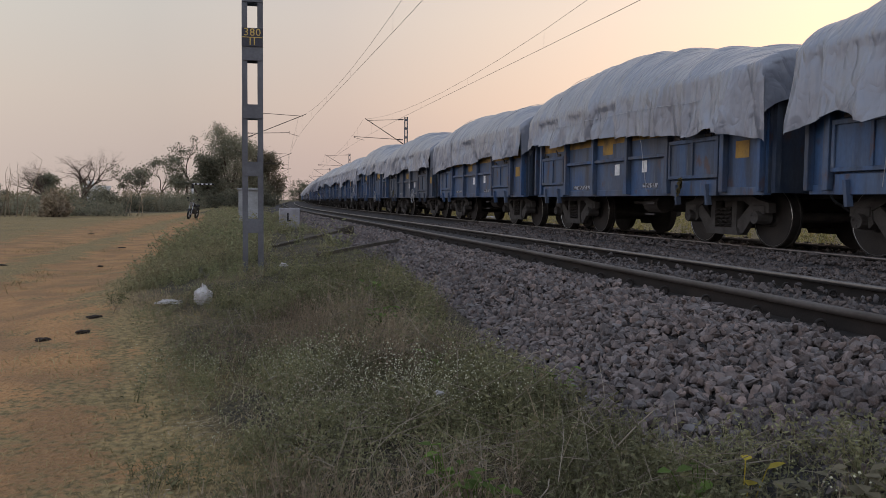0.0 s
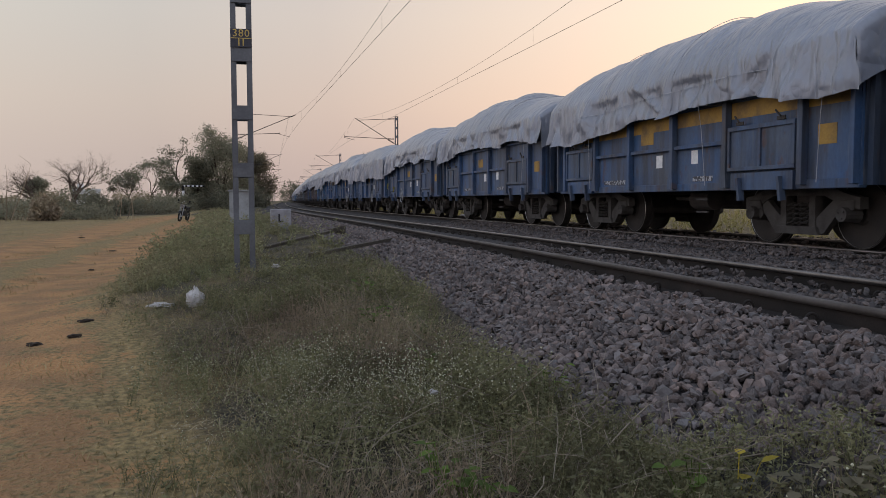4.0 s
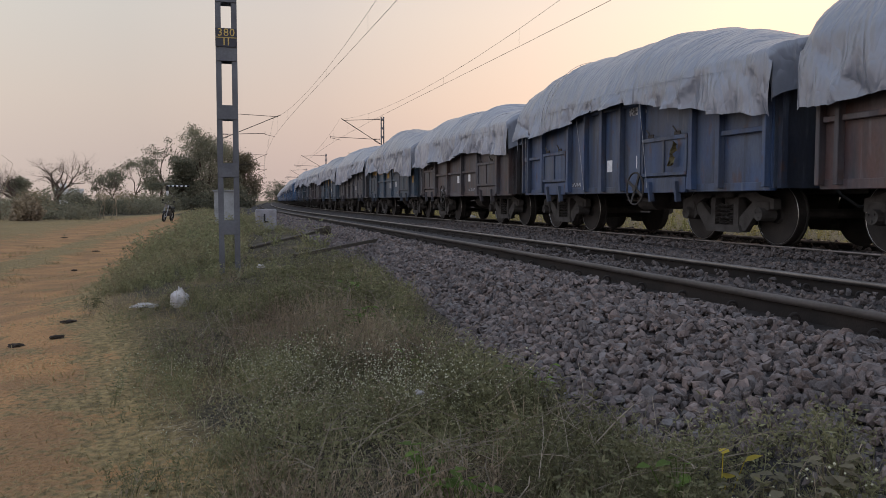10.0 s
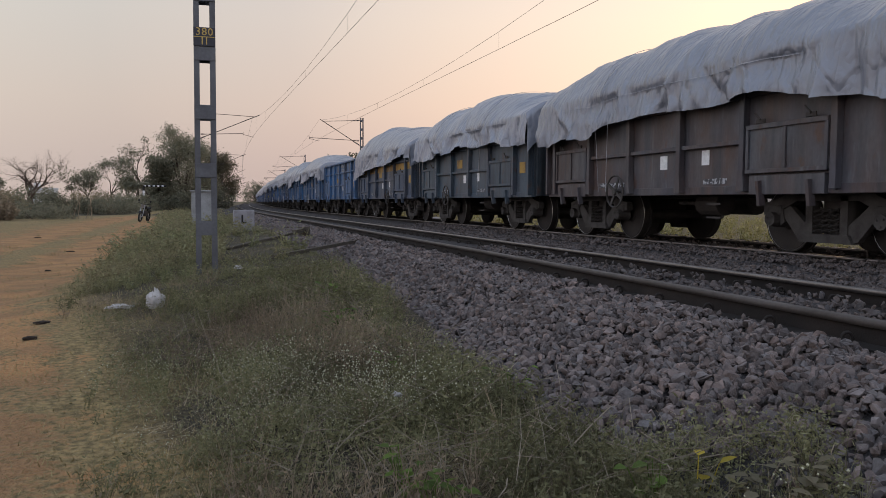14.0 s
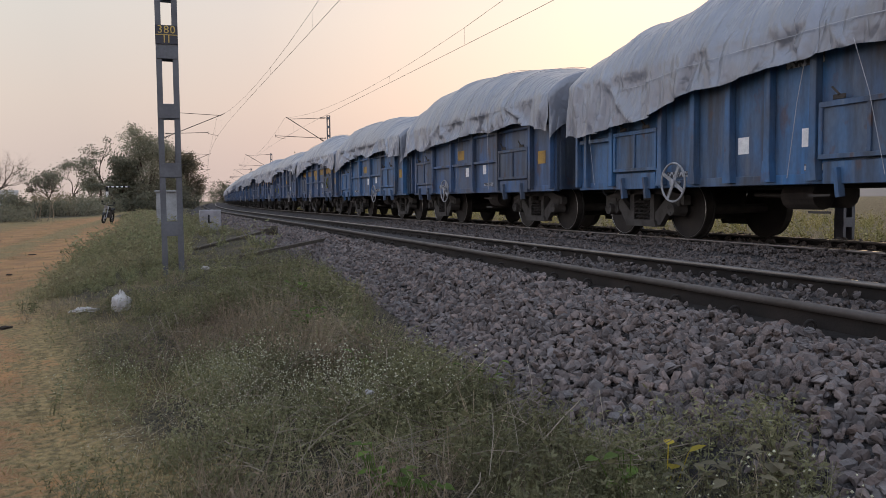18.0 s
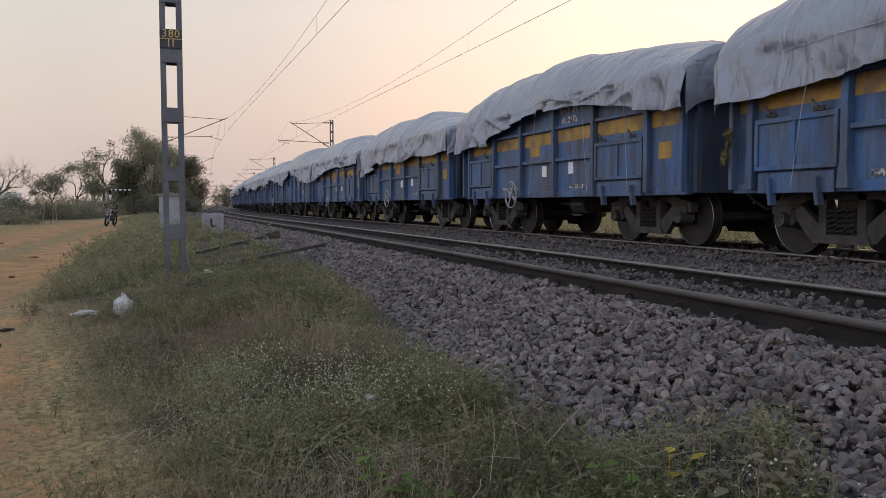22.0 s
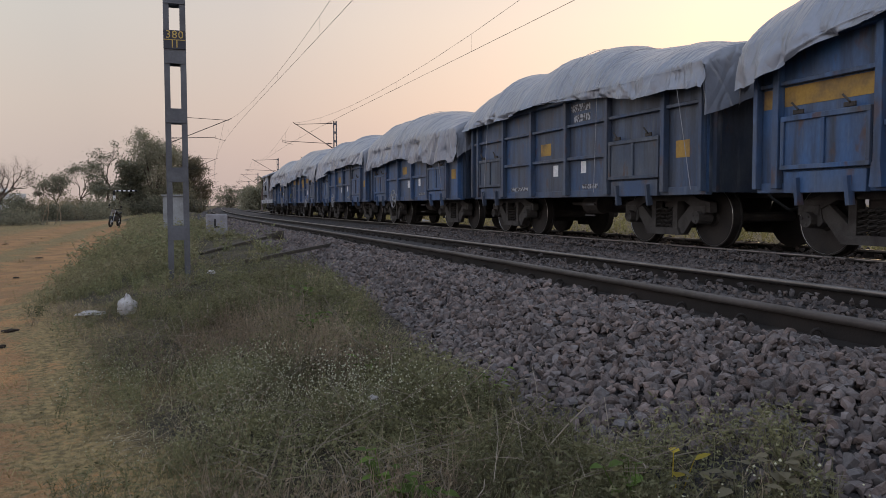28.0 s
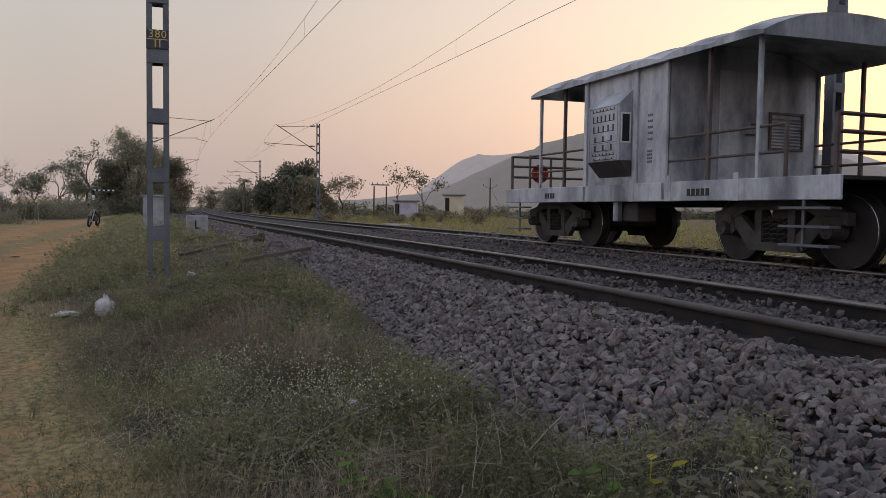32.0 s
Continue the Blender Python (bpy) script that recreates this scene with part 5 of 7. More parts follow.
        for y, s in ((-0.22, -1), (0.82, 1)):
            bm = bmesh.new()
            box(bm, *sorted((o + sx * 0.06, o + sx * 0.21)), *sorted((y, y + s * 0.008)), 1.95, 2.42, 0.003)
            pane = part("bay_window", bm, M_DARKIN, bay, "dark narrow lookout window")
            for u0, u1, z0, z1 in ((0.035, 0.06, 1.92, 2.45), (0.21, 0.235, 1.92, 2.45), (0.06, 0.21, 2.42, 2.45), (0.06, 0.21, 1.92, 1.95)):
                part("window_frame", box(bmesh.new(), *sorted((o + sx * u0, o + sx * u1)), *sorted((y, y + s * 0.014)), z0, z1, 0.003), M_WHITE, pane)
        xf = o + sx * 0.261
        for ya, yb, z0, z1 in ((-0.16, 0.76, 2.575, 2.58), (-0.16, 0.76, 1.63, 1.635), (-0.16, -0.155, 1.635, 2.575), (0.755, 0.76, 1.635, 2.575), (-0.155, 0.755, 1.945, 1.95), (-0.155, 0.755, 1.79, 1.794)):
            part("panel_line", box(bmesh.new(), *sorted((xf - sx * 0.001, xf + sx * 0.002)), ya, yb, z0, z1), M_BLACK, bay)
        # number panel: letters become plain bars where they cannot be read
        xx = o + sx * 0.262
        rz = 90 if sx > 0 else -90
        for z, n, wd, hh in ((2.53, 7, 0.03, 0.022), (2.38, 6, 0.045, 0.06), (2.20, 5, 0.045, 0.06), (2.02, 3, 0.05, 0.05), (1.86, 3, 0.055, 0.055), (1.74, 7, 0.03, 0.022), (1.66, 4, 0.04, 0.016)):
            step = 0.80 / n
            part("stencil_line", comb(bmesh.new(), 0.30 - (n - 1) / 2 * step, n, step, z, hh, *sorted((xx, xx + sx * 0.002)), min(wd, 0.62 / n) / 2), M_BLACK, bay)
        for y0, z0, n, dz in ((-0.75, 2.35, 5, 0.10), (-0.75, 1.75, 4, 0.06)):
            for i in range(n):
                part("stencil_line", comb(bmesh.new(), y0 - 0.05, 3, 0.05, z0 - i * dz, 0.02, *sorted((o, o + sx * 0.004)), 0.018), M_MAST, v)
        for y0, n in ((-2.3, 5), (2.5, 4)):
            part("stencil_line", comb(bmesh.new(), y0, n, 0.11, 1.035, 0.055, *sorted((o + sx * 0.05, o + sx * 0.054))), M_BLACK, v)
        # roof posts and rails
        for y in (-3.24, -2.2, 2.2, 3.24):
            part("roof_post", box(bmesh.new(), *sorted((o - sx * 0.06, o)), y - 0.03, y + 0.03, F0, EAVE, 0.006), M_VAN if abs(y) > 3 else M_VANRAIL, v)
        for s in (-1, 1):
            e = -4.55 if s < 0 else 4.7
            for z in (1.55, 1.92):
                part("handrail", rod(bmesh.new(), (o - sx * 0.03, s * 1.25, z), (o - sx * 0.03, s * 3.75, z), 0.022, n=8), M_VANRAIL, v)
            part("rail_post", rod(bmesh.new(), (o - sx * 0.03, s * 3.75, F0 - 0.2), (o - sx * 0.03, s * 3.75, 1.95), 0.028, n=8), M_VANRAIL, v)
            part("rail_post", rod(bmesh.new(), (o - sx * 0.05, e, F0), (o - sx * 0.05, e, 1.98), 0.035, n=8), M_VANRAIL, v)
            # steps down to the ballast
            steps = part("footsteps", box(bmesh.new(), *sorted((o + sx * 0.0, o + sx * 0.03)), s * 4.13 - 0.02, s * 4.13 + 0.02, 0.25, F0), M_MAST, v)
            for z in (0.30, 0.54, 0.78):
                part("step", box(bmesh.new(), *sorted((o - sx * 0.1, o + sx * 0.10)), s * 4.2 - 0.42, s * 4.2 + 0.42, z, z + 0.035, 0.005), M_MAST, steps)
    for s in (-1, 1):
        e = -4.55 if s < 0 else 4.7
        for z in (1.5, 1.75, 1.97):
            part("end_rail", rod(bmesh.new(), (-H + 0.05, e, z), (H - 0.05, e, z), 0.028, n=8), M_VANRAIL, v)
        for x in (-0.5, 0.5):
            part("rail_post", rod(bmesh.new(), (x, e, F0), (x, e, 1.97), 0.03, n=8), M_VANRAIL, v)
        part("coupler", box(bmesh.new(), -0.15, 0.15, *sorted((s * 4.7, s * 5.33)), 0.9, 1.2, 0.03), M_UNDER, v)
    bm = bmesh.new()
    rod(bm, (-0.75, 4.76, 1.60), (-0.75, 4.79, 1.60), 0.22, n=24)
    part("tail_disc", bm, M_RED, v, "red round tail disc")
    # curved roof
    V, Fq = [], []
    n = 16
    ys = np.linspace(-3.45, 3.45, 40)
    for y in ys:
        wave = 0.075 * abs(math.sin(y * math.pi / 1.15))
        for k in (0, 1):
            for i in range(n + 1):
                a = -1 + 2 * i / n
                V.append((a * (H + 0.13), y, EAVE - 0.02 + 0.36 * (1 - abs(a) ** 2.4) - (0.05 if k else 0) + wave * (0 if k else 1)))
    w2 = 2 * (n + 1)
    for r in range(len(ys) - 1):
        for i in range(n):
            a = r * w2 + i
            Fq.append((a, a + 1, a + w2 + 1, a + w2))
            b = a + n + 1
            Fq.append((b, b + w2, b + w2 + 1, b + 1))
        for i in (0, n):
            a = r * w2 + i
            b = a + n + 1
            Fq.append((a, a + w2, b + w2, b) if i == 0 else (a, b, b + w2, a + w2))
    for r in (0, len(ys) - 1):
        for i in range(n):
            a = r * w2 + i
            b = a + n + 1
            Fq.append((a, b, b + 1, a + 1) if r == 0 else (a, a + 1, b + 1, b))
    roof = new("roof", np_mesh("roof", np.array(V), np.array(Fq), M_VAN, False))
    roof.parent = v
    # valance at each roof end
    for s in (-1, 1):
        bm = bmesh.new()
        pts = [(-1 + 2 * i / n) for i in range(n + 1)]
        top = [bm.verts.new((a * (H + 0.13), s * 3.45, EAVE - 0.02 + 0.36 * (1 - abs(a) ** 2.4))) for a in pts]
        low = [bm.verts.new((a * (H + 0.13), s * 3.45, EAVE - 0.09 + 0.02 * (1 - abs(a) ** 2.4))) for a in pts]
        for i in range(n):
            bm.faces.new((top[i], top[i + 1], low[i + 1], low[i]))
        bmesh.ops.solidify(bm, geom=bm.faces[:], thickness=0.03)
        part("roof_end", bm, M_VAN, v)
        part("end_light_bracket", ring(bmesh.new(), (0.9, s * 3.3, 2.9), (0, 1, 0), 0.12, 0.008, 4, 4), M_VANRAIL, v)
    bm = bmesh.new()
    box(bm, -0.3, 0.3, -4.7, 4.7, 0.82, 1.1, 0.02)
    for y in (-3.1, -1.2, 0.2, 1.3, 3.1):
        box(bm, -1.4, 1.4, y - 0.06, y + 0.06, 0.9, 1.1)
    part("underframe", bm, M_UNDER, v)
    part("battery_box", box(bmesh.new(), -1.4, -1.0, -0.2, 0.5, 0.55, 0.9, 0.02), M_UNDER, v)
    part("drain_pipe", box(bmesh.new(), -1.53, -1.43, 0.22, 0.38, 0.55, 0.92, 0.01), M_VAN, v)
    for sy in (-1, 1):
        b = new("bogie")
        b.parent, b.matrix_basis = v, pose(0, sy * 3.2, 0)
        bogie_parts(b)
    return v


van = build_van()
for o in van.children_recursive:
    o.color = VAN_GREY


# ---------------------------------------------------------------- trackside things
def gz(x, y):
    return float(ground_z(np.array([float(x)]), np.array([float(y)]))[0])


def build_marker_block():
    b = thing("marker_block", pose(0.85, 22, -0.16, 0, 0, 4), "whitewashed concrete marker block with a black L", "marker block")
    part("block", box(bmesh.new(), -0.27, 0.27, -0.15, 0.15, -0.25, 0.60, 0.02), M_CONCRETE, b)
    bm = bmesh.new()
    box(bm, -0.08, -0.035, -0.154, -0.15, 0.24, 0.47)
    box(bm, -0.08, 0.07, -0.154, -0.15, 0.24, 0.285)
    part("letter", bm, M_BLACK, b, "black painted letter L")


build_marker_block()


def build_mast_plate():
    x, y, h = line(LEFT_S[0], LEFT_X + 0.045)
    p = thing("number_plate", pose(x, y - 0.118, 2.62, 0, 0, 0), "dark enamel kilometre plate with yellow figures, fixed to the mast", "sign")
    part("plate", box(bmesh.new(), -0.125, 0.125, -0.004, 0.004, -0.11, 0.11, 0.002), M_SIGN, p)
    for ch, dx, dz in (("3", -0.07, 0.055), ("8", 0, 0.055), ("0", 0.07, 0.055), ("1", -0.025, -0.055), ("1", 0.025, -0.055)):
        writing(ch, 0.13, M_SIGNTXT, "numeral", p, Matrix.Translation((dx, -0.005, dz)) @ pose(0, 0, 0, 90, 0, 0), 0.0008)
    part("divider", box(bmesh.new(), -0.12, 0.12, -0.006, -0.004, -0.006, 0.002), M_SIGNTXT, p)


build_mast_plate()


# ---------------------------------------------------------------- smaller trackside things
def build_cabinet():
    x, y = -0.25, 24.0
    c = thing("location_box", pose(x, y, -0.24), "pale grey steel signalling box among the weeds", "cabinet")
    body = part("body", box(bmesh.new(), -0.30, 0.30, -0.25, 0.25, 0.0, 1.18, 0.012), M_BOX, c)
    part("lid", box(bmesh.new(), -0.34, 0.34, -0.29, 0.29, 1.18, 1.23, 0.01), M_BOX, c)
    part("door", box(bmesh.new(), -0.27, 0.27, -0.262, -0.25, 0.25, 1.12, 0.004), M_BOX, c)
    part("lock", box(bmesh.new(), 0.14, 0.26, -0.30, -0.262, 0.20, 0.36, 0.01), M_BLACK, c)


build_cabinet()


def build_fallen_post():
    p = thing("fallen_post", Matrix(), "rusty old channel post lying in the weeds", "post")
    a, b = Vector((0.28, 14.4, -0.15)), Vector((2.05, 18.2, 0.03))
    d = (b - a).normalized()
    n = Vector((d.y, -d.x, 0)).normalized()
    part("web", bar(bmesh.new(), a, b, 0.08, 0.02), M_TIMBER, p)
    for s in (-1, 1):
        part("flange", bar(bmesh.new(), a + n * 0.05 * s + Vector((0, 0, -0.02)), b + n * 0.05 * s + Vector((0, 0, -0.02)), 0.02, 0.05), M_TIMBER, p)
    part("end_plate", bar(bmesh.new(), b - d * 0.02 + Vector((0, 0, -0.04)), b + d * 0.02 + Vector((0, 0, -0.04)), 0.26, 0.2), M_TIMBER, p)
    part("stiffener", bar(bmesh.new(), b - d * 0.7 + Vector((0, 0, 0.02)), b - d * 0.1 + Vector((0, 0, 0.02)), 0.1, 0.05), M_TIMBER, p)
    q = thing("steel_rod", Matrix(), "thin dark steel bar lying on the ballast slope", "bar")
    part("bar", bar(bmesh.new(), (0.82, 11.1, -0.10), (2.66, 14.9, -0.08), 0.055, 0.055), M_TIMBER, q)


build_fallen_post()


def lump(name, x, y, z, sx, sy, sz, material, label, category, seed, rough=0.25, group=""):
    bm = bmesh.new()
    bmesh.ops.create_icosphere(bm, subdivisions=3, radius=1.0)
    for v in bm.verts:
        n = noise.noise(v.co * 1.7 + Vector((seed, 0, 0))) + 0.5 * noise.noise(v.co * 4.0 + Vector((seed, 3, 0)))
        v.co = v.co * (1 + rough * n)
        v.co = Vector((v.co.x * sx, v.co.y * sy, max(-0.2, v.co.z) * sz))
    ob = new(name, finish(bm, name, material, False))
    ob.location = (x, y, z)
    return tagged(ob, label, category, group)


def build_litter():
    bm = bmesh.new()
    bmesh.ops.create_icosphere(bm, subdivisions=4, radius=1.0)
    for v in bm.verts:
        n = noise.noise(v.co * 2.2) + 0.7 * abs(noise.noise(v.co * 5.0))
        r = 1 + 0.3 * n
        k = 1 - 0.62 * smooth_step(0.25, 1.0, float(v.co.z))
        v.co = Vector((v.co.x * 0.075 * r * k, v.co.y * 0.065 * r * k, 0.08 + v.co.z * 0.105 * r))
    ob = new("plastic_bag", finish(bm, "plastic_bag", M_BAG, True))
    ob.location = (-0.50, 7.6, gz(-0.50, 7.6) - 0.01)
    tagged(ob, "crumpled white plastic bag standing in the grass", "bag")
    lump("plastic_sheet", -0.82, 7.7, gz(-0.82, 7.7) + 0.02, 0.11, 0.06, 0.03, M_BAG, "flat scrap of white plastic in the grass", "litter", 4, 0.5)
    lump("plastic_scrap", 0.88, 3.75, -0.29, 0.028, 0.022, 0.02, M_BAG, "small scrap of white plastic in the weeds", "litter", 9, 0.5)
    lump("paper_scrap", 0.30, 9.55, -0.12, 0.05, 0.04, 0.03, M_BAG, "crumpled white paper scrap near the mast", "litter", 12, 0.6)
    for i, (x, y, s) in enumerate(((-1.65, 6.66, 1.0), (-1.39, 6.81, 0.9), (-1.43, 7.5, 1.1), (-4.25, 14.6, 1.5), (-2.6, 14.2, 0.7), (-3.1, 19.5, 1.4), (-5.2, 27.0, 1.6), (-2.4, 24.0, 1.0))):
        lump("dung_pat", x, y, gz(x, y) + 0.005, 0.062 * s, 0.048 * s, 0.022, M_DUNG, "dark dried dung pat on the dirt", "dung", 20 + i, 0.4, "dung on the dirt track")
    x, y, h = line(46.5, 13.5 + 1.0)
    slab = new("concrete_slab", finish(box(bmesh.new(), -0.75, 0.75, -0.6, 0.6, -0.25, 0.22, 0.03), "concrete_slab", M_CONCRETE))
    slab.matrix_basis = pose(x, y, -0.45, 2, 0, 8)
    tagged(slab, "grey concrete slab lying beside the far track", "slab")


build_litter()


def build_motorcycle():
    m = thing("motorcycle", pose(-3.66, 47, gz(-3.66, 47), 0, -9, 166), "dark parked motorcycle leaning on its stand on the dirt", "motorcycle")
    for y in (-0.64, 0.64):
        bm = ring(bmesh.new(), (0, y, 0.3), (1, 0, 0), 0.25, 0.05, 22, 8)
        w = part("wheel", bm, M_RUBBER, m)
        bm = bmesh.new()
        for k in range(6):
            a = k * math.pi / 3
            rod(bm, (0, y, 0.3), (0, y + 0.22 * math.cos(a), 0.3 + 0.22 * math.sin(a)), 0.012, n=5)
        rod(bm, (-0.05, y, 0.3), (0.05, y, 0.3), 0.04, n=8)
        part("spokes", bm, M_CHROME, w)
    bm = bmesh.new()
    bmesh.ops.create_icosphere(bm, subdivisions=2, radius=1, matrix=Matrix.LocRotScale((0, 0.12, 0.82), Euler((0.15, 0, 0)), (0.14, 0.27, 0.13)))
    part("fuel_tank", bm, M_BLACK, m, smooth=True)
    part("seat", prism(bmesh.new(), [(-0.62, 0.84), (-0.1, 0.76), (-0.1, 0.70), (-0.62, 0.74)], -0.12, 0.12), M_RUBBER, m)
    part("engine", box(bmesh.new(), -0.13, 0.13, -0.18, 0.2, 0.32, 0.62, 0.04), M_UNDER, m)
    for s in (-1, 1):
        part("fork_leg", rod(bmesh.new(), (s * 0.09, 0.64, 0.3), (s * 0.09, 0.40, 0.98), 0.025, n=8), M_CHROME, m)
        part("handlebar", rod(bmesh.new(), (s * 0.05, 0.40, 1.0), (s * 0.36, 0.28, 1.05), 0.016, n=6), M_BLACK, m)
        part("mirror", rod(bmesh.new(), (s * 0.32, 0.3, 1.18), (s * 0.32, 0.28, 1.18), 0.055, n=10), M_BLACK, m)
        part("mirror_stalk", rod(bmesh.new(), (s * 0.28, 0.31, 1.04), (s * 0.32, 0.29, 1.18), 0.008, n=5), M_BLACK, m)
    part("headlamp", rod(bmesh.new(), (0, 0.44, 0.9), (0, 0.54, 0.89), 0.08, 0.10, n=14), M_CHROME, m)
    part("front_mudguard", prism(bmesh.new(), [(0.36, 0.52), (0.5, 0.62), (0.75, 0.62), (0.92, 0.5), (0.75, 0.59), (0.5, 0.59)], -0.06, 0.06), M_BLACK, m)
    part("rear_mudguard", prism(bmesh.new(), [(-0.35, 0.62), (-0.62, 0.70), (-0.95, 0.55), (-0.62, 0.66)], -0.07, 0.07), M_BLACK, m)
    part("exhaust", rod(bmesh.new(), (0.14, 0.2, 0.3), (0.16, -0.75, 0.38), 0.035, 0.05, n=8), M_CHROME, m)
    part("frame_tube", wire_mesh([(0, 0.4, 0.9), (0, 0.2, 0.35), (0, -0.2, 0.32), (0, -0.64, 0.3), (0, -0.3, 0.75), (0, 0.4, 0.86)], 0.022), M_BLACK, m)
    part("side_stand", rod(bmesh.new(), (-0.1, -0.1, 0.32), (-0.28, -0.12, 0.02), 0.012, n=5), M_BLACK, m)


build_motorcycle()


# ---------------------------------------------------------------- buildings and poles in the distance
def build_hut(x, y, w, d, h, rz, material, label, slab=0.18):
    b = thing("hut", pose(x, y, gz(x, y), 0, 0, rz), label, "hut", "huts in the field")
    for n, a in (("front", (-w / 2, w / 2, -d / 2, -d / 2 + 0.15)), ("back", (-w / 2, w / 2, d / 2 - 0.15, d / 2)), ("left", (-w / 2, -w / 2 + 0.15, -d / 2 + 0.15, d / 2 - 0.15)), ("right", (w / 2 - 0.15, w / 2, -d / 2 + 0.15, d / 2 - 0.15))):
        part("wall", box(bmesh.new(), *a, -0.5, h), material, b)
    part("roof", box(bmesh.new(), -w / 2 - 0.3, w / 2 + 0.3, -d / 2 - 0.35, d / 2 + 0.3, h, h + slab, 0.02), M_CONCRETE, b)
    part("door", box(bmesh.new(), -w / 2 + 0.12, -w / 2 + 0.75, -d / 2 - 0.012, -d / 2, 0.0, h - 0.4), M_DARKIN, b)


build_hut(34.2, 112, 3.4, 3.5, 2.4, -20, M_LILAC, "small pale lilac plastered hut with a flat roof")
build_hut(41.7, 112, 2.9, 3.0, 3.4, -18, M_CREAM, "small cream plastered hut with a flat concrete roof", 0.22)


def build_house(x, y, rz):
    b = thing("house", pose(x, y, gz(x, y) - 0.3, 0, 0, rz), "white flat-roofed house with a stair tower behind the trees", "house")
    part("wall", box(bmesh.new(), -3.6, 3.6, -3, 3, 0, 4.4), M_WHITEWALL, b)
    part("parapet", box(bmesh.new(), -3.8, 3.8, -3.2, 3.2, 4.4, 5.1), M_WHITEWALL, b)
    part("stair_tower", box(bmesh.new(), -2.6, -0.8, -1.5, 1.5, 5.1, 6.6), M_WHITEWALL, b)
    for i in range(4):
        w = part("window", box(bmesh.new(), -3.0 + 1.7 * i, -2.2 + 1.7 * i, -3.03, -3.0, 1.7, 3.3), M_DARKIN, b)
        part("sill", box(bmesh.new(), -3.1 + 1.7 * i, -2.1 + 1.7 * i, -3.15, -3.0, 1.58, 1.7), M_WHITEWALL, w)


build_house(-47.3, 255.0, 12)


def build_poles():
    p = thing("transformer_pole", pose(26.9, 100, gz(27, 100), 0, 0, -12), "twin-legged pole frame with a crossbar", "pole")
    for x in (-0.8, 0.8):
        part("leg", rod(bmesh.new(), (x * 1.05, 0, -0.5), (x, 0, 4.2), 0.12, 0.09, 8), M_BARK, p)
    part("crossbar", box(bmesh.new(), -1.2, 1.2, -0.06, 0.06, 4.3, 4.45), M_MAST, p)
    for x in (-1.0, -0.35, 0.35, 1.0):
        part("insulator", rod(bmesh.new(), (x, 0, 4.45), (x, 0, 4.7), 0.07, 0.04, 8), M_VANRAIL, p)
    q = thing("utility_pole", pose(46.0, 108, gz(46, 108), 0, 0, -20), "grey concrete utility pole with crossarms", "pole")
    part("shaft", rod(bmesh.new(), (0, 0, -0.5), (0, 0, 6.0), 0.14, 0.09, 8), M_BARK, q)
    for s in (-1, 1):
        part("crossarm", bar(bmesh.new(), (0, 0, 4.4), (s * 1.0, 0, 4.9), 0.07, 0.07), M_MAST, q)
        part("insulator", rod(bmesh.new(), (s * 1.0, 0, 4.9), (s * 1.0, 0, 5.15), 0.06, 0.04, 8), M_VANRAIL, q)
    part("stay", rod(bmesh.new(), (0.1, 0, 4.6), (2.4, 0, 0), 0.015, n=5), M_WIRE, q)
    g = thing("level_crossing_gate", pose(-7.7, 100, gz(-7.7, 100), 0, 0, 0), "black and white striped level-crossing barrier with its post", "barrier")
    for i in range(10):
        part("stripe", rod(bmesh.new(), (i * 0.25, 0, 2.95), (0.25 + i * 0.25, 0, 2.95), 0.09, n=8), M_WHITE if i % 2 == 0 else M_BLACK, g)
    for i in range(5):
        part("post_stripe", rod(bmesh.new(), (0, 0, i * 0.6), (0, 0, i * 0.6 + 0.6), 0.15, n=10), M_BLACK if i % 2 == 0 else M_WHITE, g)


build_poles()


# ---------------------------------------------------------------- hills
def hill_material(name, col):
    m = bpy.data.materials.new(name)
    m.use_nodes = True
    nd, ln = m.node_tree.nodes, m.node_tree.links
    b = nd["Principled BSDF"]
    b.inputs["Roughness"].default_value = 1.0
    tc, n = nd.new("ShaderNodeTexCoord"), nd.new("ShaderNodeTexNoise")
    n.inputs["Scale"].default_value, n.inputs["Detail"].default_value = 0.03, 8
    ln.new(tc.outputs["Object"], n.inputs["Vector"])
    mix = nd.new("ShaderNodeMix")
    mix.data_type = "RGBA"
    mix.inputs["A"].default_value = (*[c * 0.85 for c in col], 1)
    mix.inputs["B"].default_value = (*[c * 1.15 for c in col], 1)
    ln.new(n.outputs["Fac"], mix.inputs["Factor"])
    # haze is painted in: the hill gives off its own even tone, hardly lit
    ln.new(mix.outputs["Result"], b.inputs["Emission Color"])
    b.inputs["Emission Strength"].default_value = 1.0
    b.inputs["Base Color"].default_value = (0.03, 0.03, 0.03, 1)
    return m


